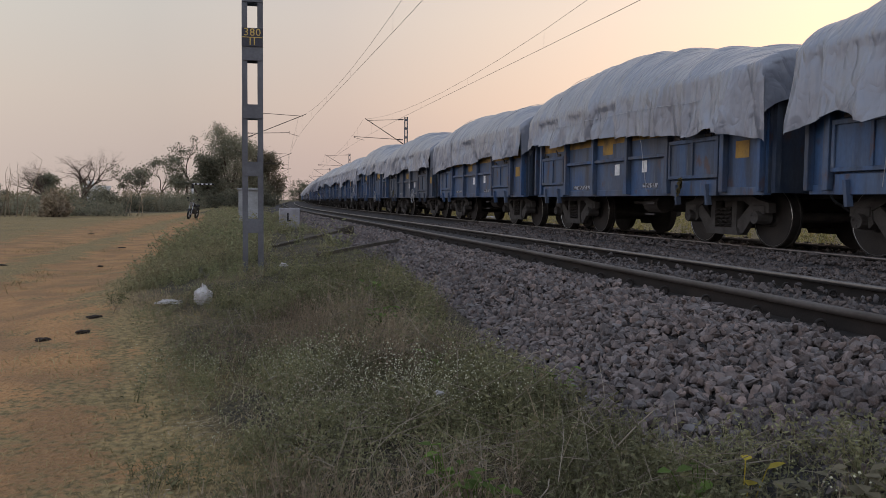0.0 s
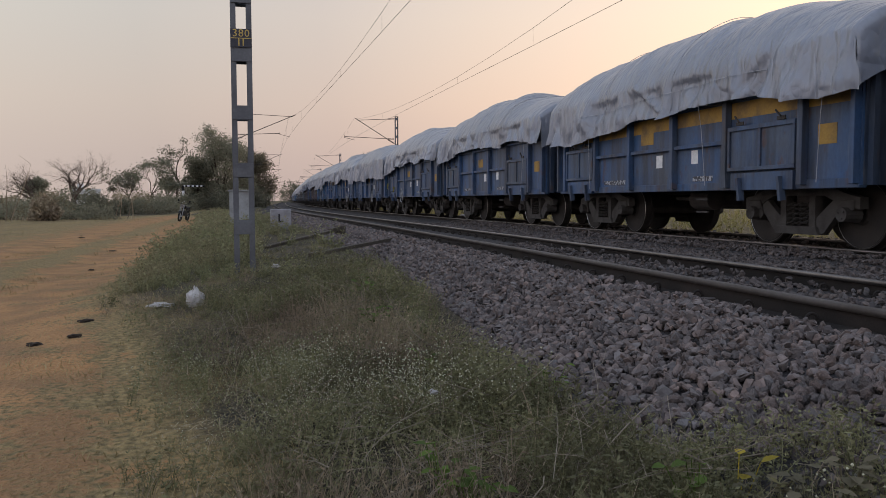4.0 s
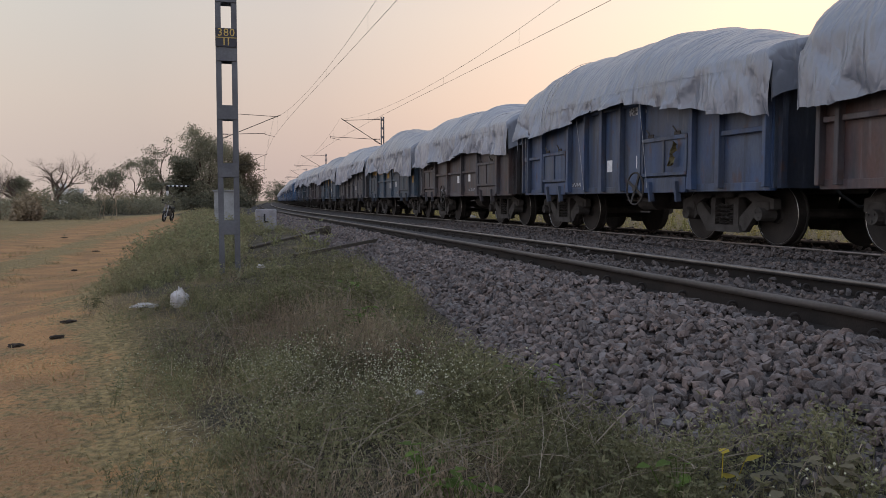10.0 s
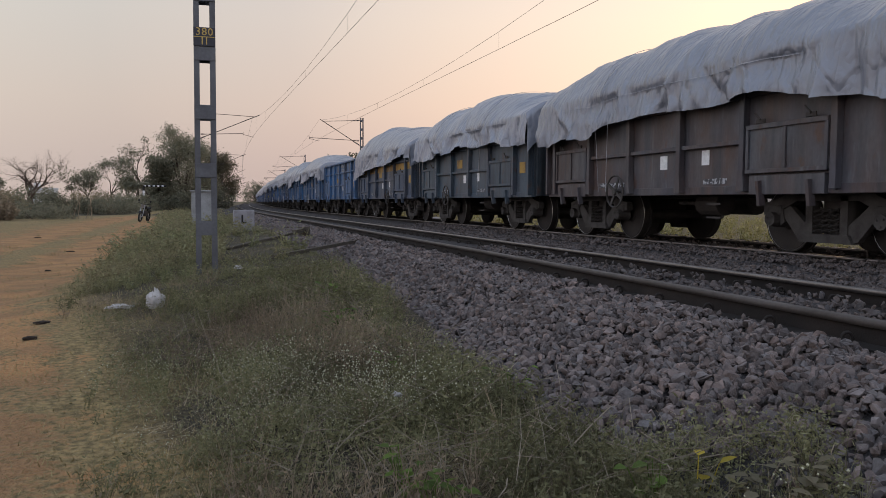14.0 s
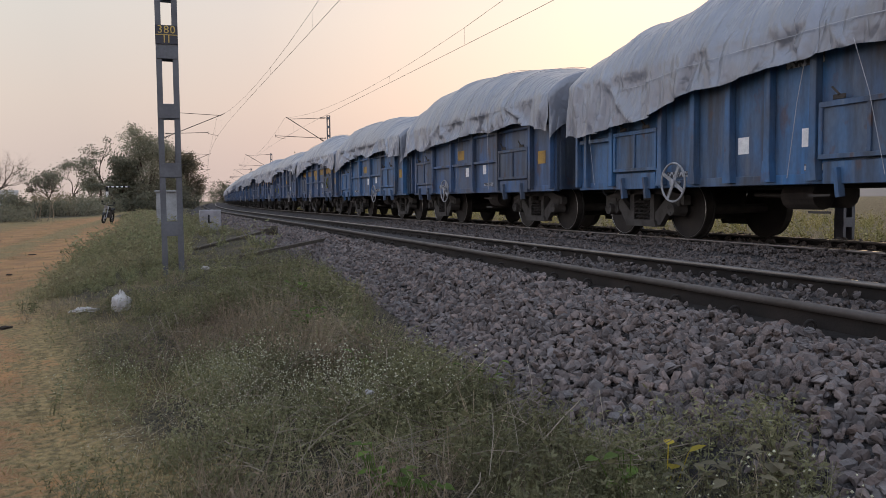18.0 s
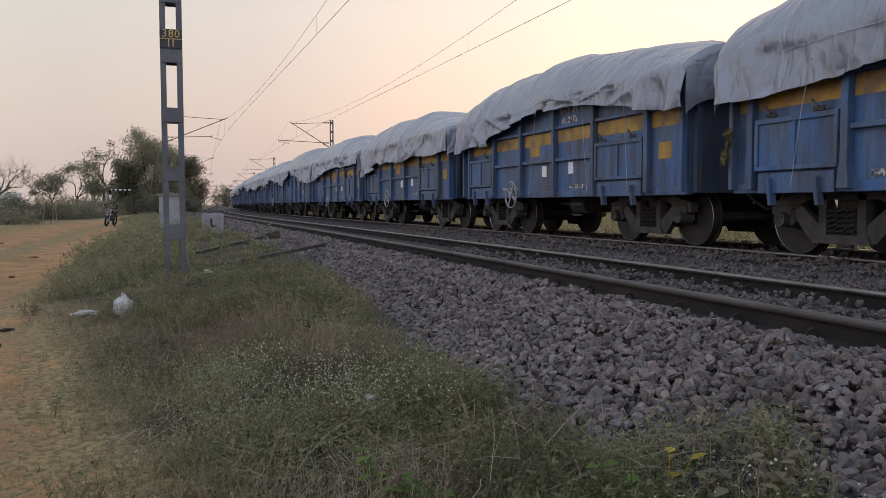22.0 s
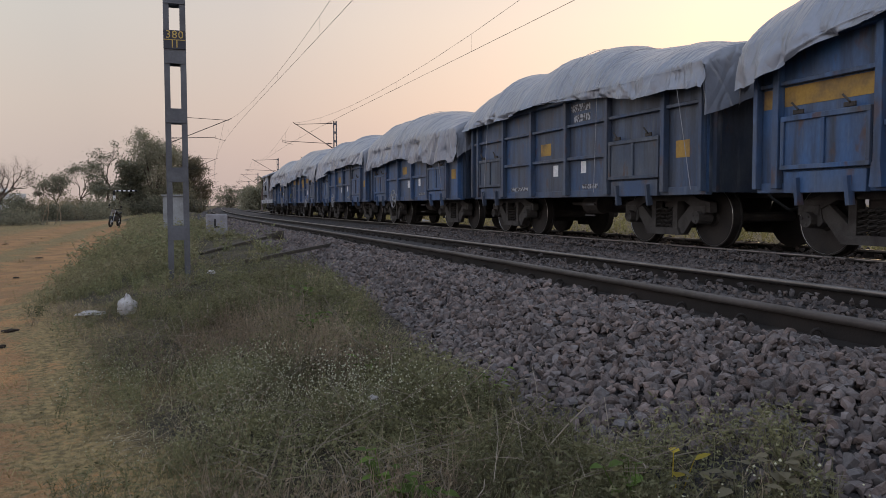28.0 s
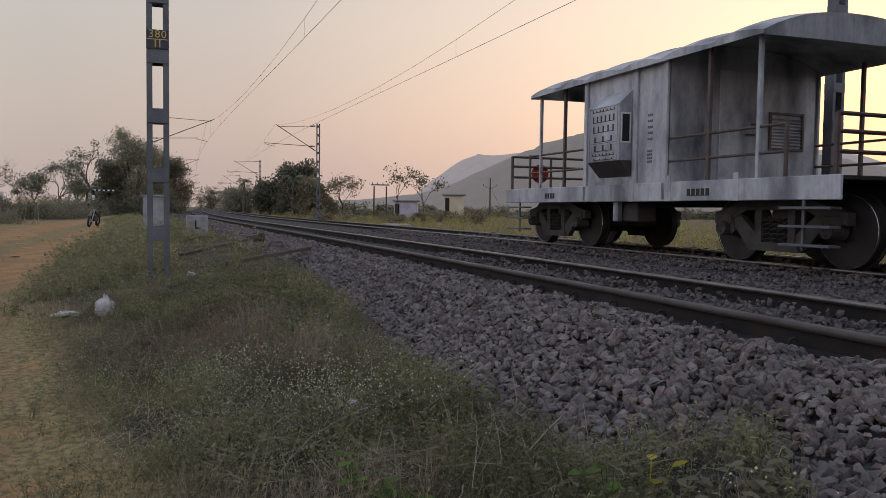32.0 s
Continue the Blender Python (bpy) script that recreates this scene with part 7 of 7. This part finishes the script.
def build_weeds():
    rs = np.random.RandomState(11)

    def places(n, y0, y1, power, thin):
        y = y0 + (y1 - y0) * rs.uniform(0, 1, n) ** power
        lo, hi = road_edge(y) - 0.3, weed_edge(y) + 0.1 + bend(y)
        x = lo + (hi - lo) * rs.uniform(0, 1, n)
        edge = (x - lo) / (hi - lo)
        p1, p2 = patch_noise(x, y, 0.9, 3.0), patch_noise(x, y, 0.6, 9.0)
        clump = np.clip(0.62 + 1.9 * patch_noise(x, y, 3.2, 15.0), 0.05, 1)
        keep = rs.uniform(0, 1, n) < clump * np.clip(thin + 2.0 * edge + 0.9 * p1, 0, 1) * np.clip((1.06 - edge) * 9, 0.25, 1)
        x, y, edge, p1, p2 = x[keep], y[keep], edge[keep], p1[keep], p2[keep]
        z = ground_z(x, y)
        on = x - bend(y) > shoulder_x(y) - 0.1
        z = np.where(on, np.maximum(z, ballast_z(x - bend(y), y) - 0.02), z)
        return x, y, z, edge, p1, p2

    greens, dries, flowers = [], [], []
    for near, (n, y0, y1, power) in ((True, (5200, 1.5, 8.0, 0.95)), (False, (3400, 7.8, 45, 1.7))):
        x, y, z, edge, p1, p2 = places(n, y0, y1, power, 0.0)
        pos, rot = np.stack([x, y, z], 1), rs.uniform(0, 6.28, len(x))
        tall = np.clip(0.62 + 0.45 * edge + 0.7 * p1, 0.35, 1.2) * np.clip((1.15 - edge) * 5, 0.55, 1) * np.interp(y, [7, 10, 13], [1, 0.72, 0.62]) * np.where((y > 9.3) & (y < 20) & (x > 0.1), 0.5, 1.0)
        kind = np.where(p2 > 0.0, 0, np.where(p2 > -0.22, 1, 2))
        u = rs.uniform(0, 1, len(x))
        kind = np.where(u < 0.22, rs.randint(0, 3, len(x)), kind)
        kind = np.where((x > 0.95) & (y < 4.6) & (u > 0.12), rs.randint(0, 2, len(x)), kind)
        for v in range(4):
            for k in range(3):
                if near:
                    args = (dict(stems=7, h=0.25, leaves=7, flowers=2, width=0.0045, leaf=0.0105), dict(stems=8, h=0.26, leaves=7, flowers=0, width=0.0045, leaf=0.0125), dict(stems=9, h=0.29, leaves=2, flowers=0, width=0.0045, leaf=0.010))[k]
                else:
                    args = (dict(stems=10, h=0.22, leaves=4, flowers=0, width=0.007, leaf=0.016), dict(stems=10, h=0.20, leaves=5, flowers=0, width=0.008, leaf=0.018), dict(stems=10, h=0.22, leaves=1, flowers=0, width=0.006, leaf=0.014))[k]
                tv, tf, fv, ff = weed_template(50 + 7 * v + k + (0 if near else 100), spread=0.75, **args)
                m = (kind == k) & (np.arange(len(x)) % 4 == v)
                sc = tall[m] * rs.uniform(0.75, 1.25, m.sum())
                (greens if k < 2 else dries).append(scatter(tv, tf, pos[m], rot[m], sc))
                if len(fv):
                    fl = (y[m] < 6.0) & (p2[m] > 0.0) & (rs.uniform(0, 1, m.sum()) < 0.9) & (p1[m] > -0.4)
                    flowers.append(scatter(fv, ff, pos[m][fl], rot[m][fl], sc[fl]))
    # long blades and straws near the eye
    for count, ch, y1, w in ((900, greens, 5.0, 0.0042), (1300, dries, 6.5, 0.0036)):
        for i in range(count):
            yy = 1.7 + (y1 - 1.7) * rs.uniform(0, 1) ** 1.3
            xx = rs.uniform(float(road_edge(yy)) + 0.3, float(weed_edge(yy)) + 0.02)
            a = rs.uniform(0, 6.28)
            d = np.array([math.cos(a) * 0.8, math.sin(a) * 0.8, rs.uniform(0.35, 1.3)])
            d /= np.linalg.norm(d)
            z0 = max(gz(xx, yy), float(ballast_z(xx, yy)) if xx > float(shoulder_x(yy)) else -9)
            v, f, _ = ribbon([xx, yy, z0], d, rs.uniform(0.14, 0.36), w, [rs.normal(0, 0.5), rs.normal(0, 0.5), -0.6], 4)
            ch.append((np.array(v), np.array(f)))
    # dead twigs and broken canes fallen among the weeds
    rnd = random.Random(77)
    twigs = []
    for i in range(330):
        yy = 2.4 + 4.8 * rnd.random() ** 1.2
        hot = rnd.random() < 0.6
        xx = rnd.gauss(1.05, 0.35) if hot else rnd.uniform(float(road_edge(yy)) + 0.4, float(weed_edge(yy)))
        if xx > float(weed_edge(yy)) + 0.1 or xx < float(road_edge(yy)) + 0.2:
            continue
        z0 = max(gz(xx, yy), float(ballast_z(xx, yy)) if xx > float(shoulder_x(yy)) else -9) + rnd.uniform(0.02, 0.16)
        a, el = rnd.uniform(0, 6.28), rnd.uniform(-0.12, 0.6)
        p, d, r = Vector((xx, yy, z0)), Vector((math.cos(a) * math.cos(el), math.sin(a) * math.cos(el), math.sin(el))), rnd.uniform(0.0014, 0.003)
        for k in range(rnd.randint(2, 4)):
            q = p + d * rnd.uniform(0.08, 0.17)
            twigs.append((p, q, r, r * 0.85))
            if rnd.random() < 0.4:
                twigs.append((q, q + (d + Vector((rnd.gauss(0, 0.6), rnd.gauss(0, 0.6), rnd.gauss(0.1, 0.4)))).normalized() * rnd.uniform(0.05, 0.14), r * 0.6, r * 0.4))
            d = (d + Vector((rnd.gauss(0, 0.16), rnd.gauss(0, 0.16), rnd.gauss(-0.06, 0.12)))).normalized()
            p, r = q, r * 0.85
    v, f = tubes(twigs, 4)
    tagged(new("dead_twigs", np_mesh("dead_twigs", v, f, M_TWIG)), "pale dead twigs and broken canes among the weeds", "twigs", kind="stuff")
    # a low mat of small leaves, and straw lying in it
    n = 90000
    y = 1.6 + 9 * rs.uniform(0, 1, n) ** 1.5
    lo, hi = road_edge(y) - 0.15, weed_edge(y) + 0.05
    x = lo + (hi - lo) * rs.uniform(0, 1, n)
    q = patch_noise(x, y, 1.6, 21.0) + 0.5 * patch_noise(x, y, 4.5, 2.0)
    m = q + 0.9 * (x - lo) / (hi - lo) > rs.uniform(0.1, 0.8, n)
    x, y, q = x[m], y[m], q[m]
    z = np.where(x > shoulder_x(y), np.maximum(ground_z(x, y), ballast_z(x, y)), ground_z(x, y))
    z = z + 0.01 + rs.uniform(0, 1, len(x)) ** 1.2 * np.clip(0.11 + 0.22 * q, 0.02, 0.26)
    v, f = leaf_cloud(rs, np.stack([x, y, z], 1), 1, (0, 0, 0), 0.0095)
    greens.append((v, f))
    for i in range(1700):
        yy = 1.6 + 6 * rs.uniform(0, 1) ** 1.4
        xx = rs.uniform(float(road_edge(yy)) - 0.1, float(weed_edge(yy)) + 0.05)
        z0 = max(gz(xx, yy), float(ballast_z(xx, yy)) if xx > float(shoulder_x(yy)) else -9) + rs.uniform(0.01, 0.12)
        a = rs.uniform(0, 6.28)
        v, f, _ = ribbon([xx, yy, z0], [math.cos(a), math.sin(a), rs.uniform(-0.1, 0.35)], rs.uniform(0.08, 0.25), 0.004, [rs.normal(0, 0.3), rs.normal(0, 0.3), 0], 2)
        dries.append((np.array(v), np.array(f)))
    for name, ch, mt, lb in (("weeds", greens, M_GRASS, "low green weeds along the foot of the ballast"), ("dry_stalks", dries, M_DRY, "brown dry stalks among the weeds"), ("weed_flowers", flowers, M_FLOWER, "tiny white flower heads on the weeds")):
        v, f = gather(ch)
        tagged(new(name, np_mesh(name, v, f, mt)), lb, "weeds", kind="stuff")
    tv, tf, _, _ = weed_template(151, 9, 0.2, 5, 0, 0.008, 0.75, 0.02, 2)
    y = rs.uniform(-7, 1.6, 420)
    x = road_edge(y) + (1.75 - road_edge(y)) * rs.uniform(0, 1, 420)
    ok = x * x + y * y > 0.8
    x, y = x[ok], y[ok]
    v, f = scatter(tv, tf, np.stack([x, y, ground_z(x, y)], 1), rs.uniform(0, 6.28, len(x)), rs.uniform(0.5, 1.1, len(x)))
    tagged(new("weeds", np_mesh("weeds", v, f, M_GRASS)), "low green weeds beside the dirt", "weeds", kind="stuff")
    # short grass on the dirt
    n = 26000
    y = 1.8 + 55 * rs.uniform(0, 1, n) ** 2.6
    x = road_edge(y) + 0.6 - rs.uniform(0, 1, n) ** 1.3 * (3.5 + 0.22 * y)
    e = road_edge(y) - x
    q = patch_noise(x, y, 1.1, 5.0) + 0.9 * np.exp(-((e - 2.45) / 0.5) ** 2) + 0.9 * np.exp(-(e / 0.7) ** 2) + 0.6 * (e > 4.5)
    m = q > rs.uniform(-0.05, 0.45, n)
    x, y = x[m], y[m]
    pos = np.stack([x, y, ground_z(x, y)], 1)
    tv, tf, _, _ = weed_template(91, 5, 0.065, 0, 0, 0.006, 1.7, 0.01, 1)
    v, f = scatter(tv, tf, pos, rs.uniform(0, 6.28, len(x)), rs.uniform(0.5, 1.4, len(x)) * (1 + y * 0.02))
    tagged(new("short_grass", np_mesh("short_grass", v, f, mat("short_dry_grass", (0.32, 0.25, 0.125), (0.21, 0.165, 0.075), rough=0.8, scale=1.6, fine=9, bump=0, rand=0.35))), "short dry grass on the dirt track", "grass", kind="stuff")
    # tufts beside the dirt further on
    n = 900
    tuft = weed_template(95, 18, 0.34, 0, 0, 0.010, 0.6, 0.02, 2)
    y = 9 + 48 * rs.uniform(0, 1, n) ** 1.2
    x = road_edge(y) - 0.35 + rs.gamma(1.6, 0.42, n) + bend(y) * smooth_step(20, 50, y)
    x = np.where(rs.uniform(0, 1, n) < 0.05, -rs.uniform(2, 9, n), x)
    pos = np.stack([x, y, ground_z(x, y)], 1)
    size = rs.uniform(0.5, 1.05, n) * np.clip((x - road_edge(y) + 0.7) / 0.9, 0.3, 1.0) * np.interp(y, [9, 14, 50], [0.6, 1.1, 1.3])
    v, f = scatter(tuft[0], tuft[1], pos, rs.uniform(0, 6.28, n), size)
    n = 1100
    y = 9 + 40 * rs.uniform(0, 1, n) ** 1.2
    x = road_edge(y) - 0.1 + rs.gamma(2.0, 0.42, n) + bend(y) * smooth_step(20, 50, y)
    bush = weed_template(97, 9, 0.34, 9, 0, 0.009, 0.7, 0.024, 2)
    size = rs.uniform(0.4, 1.1, n) ** 1.5 * np.interp(y, [9, 14, 50], [0.7, 1.5, 1.7])
    v, f = gather([(v, f), scatter(bush[0], bush[1], np.stack([x, y, ground_z(x, y)], 1), rs.uniform(0, 6.28, n), size)])
    tagged(new("grass_tufts", np_mesh("grass_tufts", v, f, M_TUFT)), "green grass tufts beside the dirt track", "grass", kind="stuff")


def build_field_grass():
    rs = np.random.RandomState(21)
    n = 2700
    y = 3 + 100 * rs.uniform(0, 1, n) ** 1.4
    x = 12.3 + bend(y) + rs.uniform(0, 1, n) ** 1.5 * (10 + 0.35 * y)
    keep = patch_noise(x, y, 0.25, 2.0) > -0.35
    x, y = x[keep], y[keep]
    pos = np.stack([x, y, ground_z(x, y)], 1)
    ch = []
    for v in range(3):
        tv, tf, _, _ = weed_template(120 + v, 9, 0.5, 2, 0, 0.012, 0.5, 0.035, 2)
        m = np.arange(len(x)) % 3 == v
        ch.append(scatter(tv, tf, pos[m], rs.uniform(0, 6.28, m.sum()), rs.uniform(0.6, 1.3, m.sum()) * (1 + y[m] * 0.004)))
    v, f = gather(ch)
    tagged(new("field_grass", np_mesh("field_grass", v, f, mat("yellow_field_grass", (0.30, 0.235, 0.085), (0.17, 0.165, 0.055), rough=0.8, scale=0.6, fine=6, bump=0, rand=0.3))), "tall yellow dry grass beyond the far track", "grass", kind="stuff")


def build_leafy_plants():
    """A few broad-leaved plants that stand out near the eye."""
    rs = np.random.RandomState(31)
    spots = [(0.68, 2.68, 0.2, M_FRESH, 14), (0.74, 2.55, 0.15, M_FRESH, 12), (1.46, 2.32, 0.16, M_FRESH, 10), (1.66, 2.38, 0.17, M_YLEAF, 3), (1.95, 2.18, 0.15, M_LEAF2, 16), (1.80, 2.15, 0.14, M_LEAF2, 16), (1.72, 2.28, 0.13, M_LEAF2, 10), (0.98, 6.9, 0.22, M_FRESH, 18), (0.92, 5.8, 0.2, M_FRESH, 14), (1.5, 3.8, 0.2, M_FRESH, 10), (1.0, 4.5, 0.16, M_FRESH, 8)]
    for x, y, h, mt, n in spots:
        z = float(max(ground_z(np.array([x]), np.array([y]))[0], ballast_z(np.array([x]), np.array([y]))[0] if x > 1.4 else -9))
        t = thing("leafy_weed", pose(x, y, z), "broad-leaved weed with yellowing leaves" if mt == M_YLEAF else "bright green broad-leaved weed", "plant", "leafy weeds")
        for i in range(n):
            a, r = rs.uniform(0, 6.28), rs.uniform(0.02, 0.11)
            base = Vector((math.cos(a) * r, math.sin(a) * r, h * rs.uniform(0.5, 1.2)))
            L, W = rs.uniform(0.035, 0.06), rs.uniform(0.018, 0.03)
            d = Vector((math.cos(a), math.sin(a), rs.uniform(-0.5, 0.5))).normalized()
            s = d.cross(Vector((0, 0, 1))).normalized()
            u = Vector((0, 0, 1)) * 0.006
            bm = bmesh.new()
            q = [bm.verts.new(p) for p in (base, base + d * L * 0.35 + s * W + u, base + d * L * 0.75 + s * W * 0.8 + u, base + d * L * 1.2, base + d * L * 0.75 - s * W * 0.8 + u, base + d * L * 0.35 - s * W + u, base + d * L * 0.6)]
            for f in ((0, 1, 6), (1, 2, 6), (2, 3, 6), (3, 4, 6), (4, 5, 6), (5, 0, 6)):
                bm.faces.new([q[k] for k in f])
            rod(bm, (0, 0, -0.05), base, 0.002, n=4)
            part("leaf", bm, mt, t)


def stone_shape(seed):
    """A broken stone: the hull of a few points."""
    rs = np.random.RandomState(seed)
    bm = bmesh.new()
    P = rs.normal(0, 1, (13, 3))
    P /= np.linalg.norm(P, axis=1)[:, None]
    P *= rs.uniform(0.84, 1.1, (13, 1)) * np.array([rs.uniform(1.0, 1.35), rs.uniform(0.8, 1.0), rs.uniform(0.6, 0.85)])
    for p in P:
        bm.verts.new(p)
    r = bmesh.ops.convex_hull(bm, input=bm.verts[:])
    bmesh.ops.delete(bm, geom=[g for g in r["geom_interior"] if isinstance(g, bmesh.types.BMVert)], context="VERTS")
    bmesh.ops.triangulate(bm, faces=bm.faces[:])
    bmesh.ops.recalc_face_normals(bm, faces=bm.faces[:])
    bm.verts.index_update()
    V = np.array([tuple(v.co) for v in bm.verts])
    F = np.array([[v.index for v in f.verts] for f in bm.faces])
    bm.free()
    return V, F


def turn_matrices(rs, n):
    q = rs.normal(0, 1, (n, 4))
    q /= np.linalg.norm(q, axis=1)[:, None]
    w, x, y, z = q.T
    return np.stack([np.stack([1 - 2 * (y * y + z * z), 2 * (x * y - z * w), 2 * (x * z + y * w)], -1), np.stack([2 * (x * y + z * w), 1 - 2 * (x * x + z * z), 2 * (y * z - x * w)], -1), np.stack([2 * (x * z - y * w), 2 * (y * z + x * w), 1 - 2 * (x * x + y * y)], -1)], 1)


def build_stones():
    rs = np.random.RandomState(41)
    shapes = [stone_shape(k) for k in range(12)]
    X, Y, S = [], [], []

    def fill(x0, x1, y0, y1, dens, s0, s1):
        n = int((x1 - x0) * (y1 - y0) * dens)
        x, y = rs.uniform(x0, x1, n), rs.uniform(y0, y1, n)
        ok = (x > weed_edge(y) - rs.exponential(0.10, n) - 0.02) & ~((np.abs(np.abs(x - NEAR_C) - GAUGE / 2) < 0.1)) & ~((np.abs(np.abs(x - FAR_C) - GAUGE / 2) < 0.1))
        X.append(x[ok])
        Y.append(y[ok])
        S.append(rs.uniform(s0, s1, ok.sum()))

    fill(1.75, 3.5, -7, 1.5, 110, 0.04, 0.06)
    fill(3.5, 8.4, -7, 4, 45, 0.045, 0.065)
    fill(1.2, 3.5, 1.5, 6, 900, 0.019, 0.040)
    fill(1.2, 3.5, 6, 12, 620, 0.021, 0.041)
    fill(1.3, 3.5, 12, 28, 230, 0.030, 0.048)
    fill(1.3, 3.5, 28, 60, 50, 0.045, 0.07)
    fill(3.5, 5.6, 2, 14, 230, 0.025, 0.041)
    fill(5.4, 8.4, 4, 13, 330, 0.024, 0.041)
    fill(5.4, 8.4, 13, 28, 150, 0.032, 0.05)
    fill(8.4, 12.4, 4, 24, 40, 0.045, 0.065)
    x, y, s = np.concatenate(X), np.concatenate(Y), np.concatenate(S)
    big = rs.uniform(0, 1, len(x)) < 0.04
    s = np.where(big, s * 1.5, s)
    lumpy = 0.03 * patch_noise(x, y, 2.0, 1.0)
    z = ballast_z(x, y) + lumpy + rs.uniform(-0.02, 0.025, len(x))
    between = (np.abs(x - NEAR_C) < 0.7) | (np.abs(x - FAR_C) < 0.7)
    phase = np.abs(((y - 1.0) / 0.65 + 0.5) % 1 - 0.5) * 0.65
    z = np.where(between & (phase < 0.15), z - 0.05, z)
    ends = ~between & ((np.abs(x - NEAR_C) < 1.45) | (np.abs(x - FAR_C) < 1.45))
    z = np.where(ends & (phase < 0.17), z + 0.035, z)
    pos = np.stack([x + bend(y), y, z], 1)
    R = turn_matrices(rs, len(x)) * s[:, None, None]
    kind = rs.randint(0, 12, len(x))
    near = np.argsort((x - 2.4) ** 2 + (y - 2.9) ** 2)[:300]
    single = np.zeros(len(x), bool)
    single[near] = True
    # stones from the near track on take the copy with shade and dust painted in
    darkened = x + rs.normal(0, 0.12, len(x)) > 3.45
    for name, mt, pick in (("loose_ballast_stones", M_STONE, ~darkened), ("stained_ballast_stones", M_STONE_DARKENED, darkened)):
        ch = []
        for k in range(12):
            m = (kind == k) & ~single & pick
            tv, tf = shapes[k]
            P = np.einsum("nij,mj->nmi", R[m], tv) + pos[m][:, None, :]
            ch.append((P.reshape(-1, 3), (tf[None] + (np.arange(m.sum()) * len(tv))[:, None, None]).reshape(-1, 3)))
        v, f = gather(ch)
        o = tagged(new(name, np_mesh(name, v, f, mt)), kind="stuff")
        o.parent = ballast
    meshes = [np_mesh("stone", *shapes[k], M_STONE) for k in range(12)]
    for i in near:
        st = new("stone", meshes[kind[i]])
        st.parent = ballast
        m = Matrix([[*R[i][0], pos[i][0]], [*R[i][1], pos[i][1]], [*R[i][2], pos[i][2]], [0, 0, 0, 1]])
        st.matrix_basis = m


build_leafy_plants()
build_weeds()
build_field_grass()
build_stones()
build_sleepers(near_track, NEAR_C, RAIL_Z["near"])
build_sleepers(far_track, FAR_C, RAIL_Z["far"])

motions()
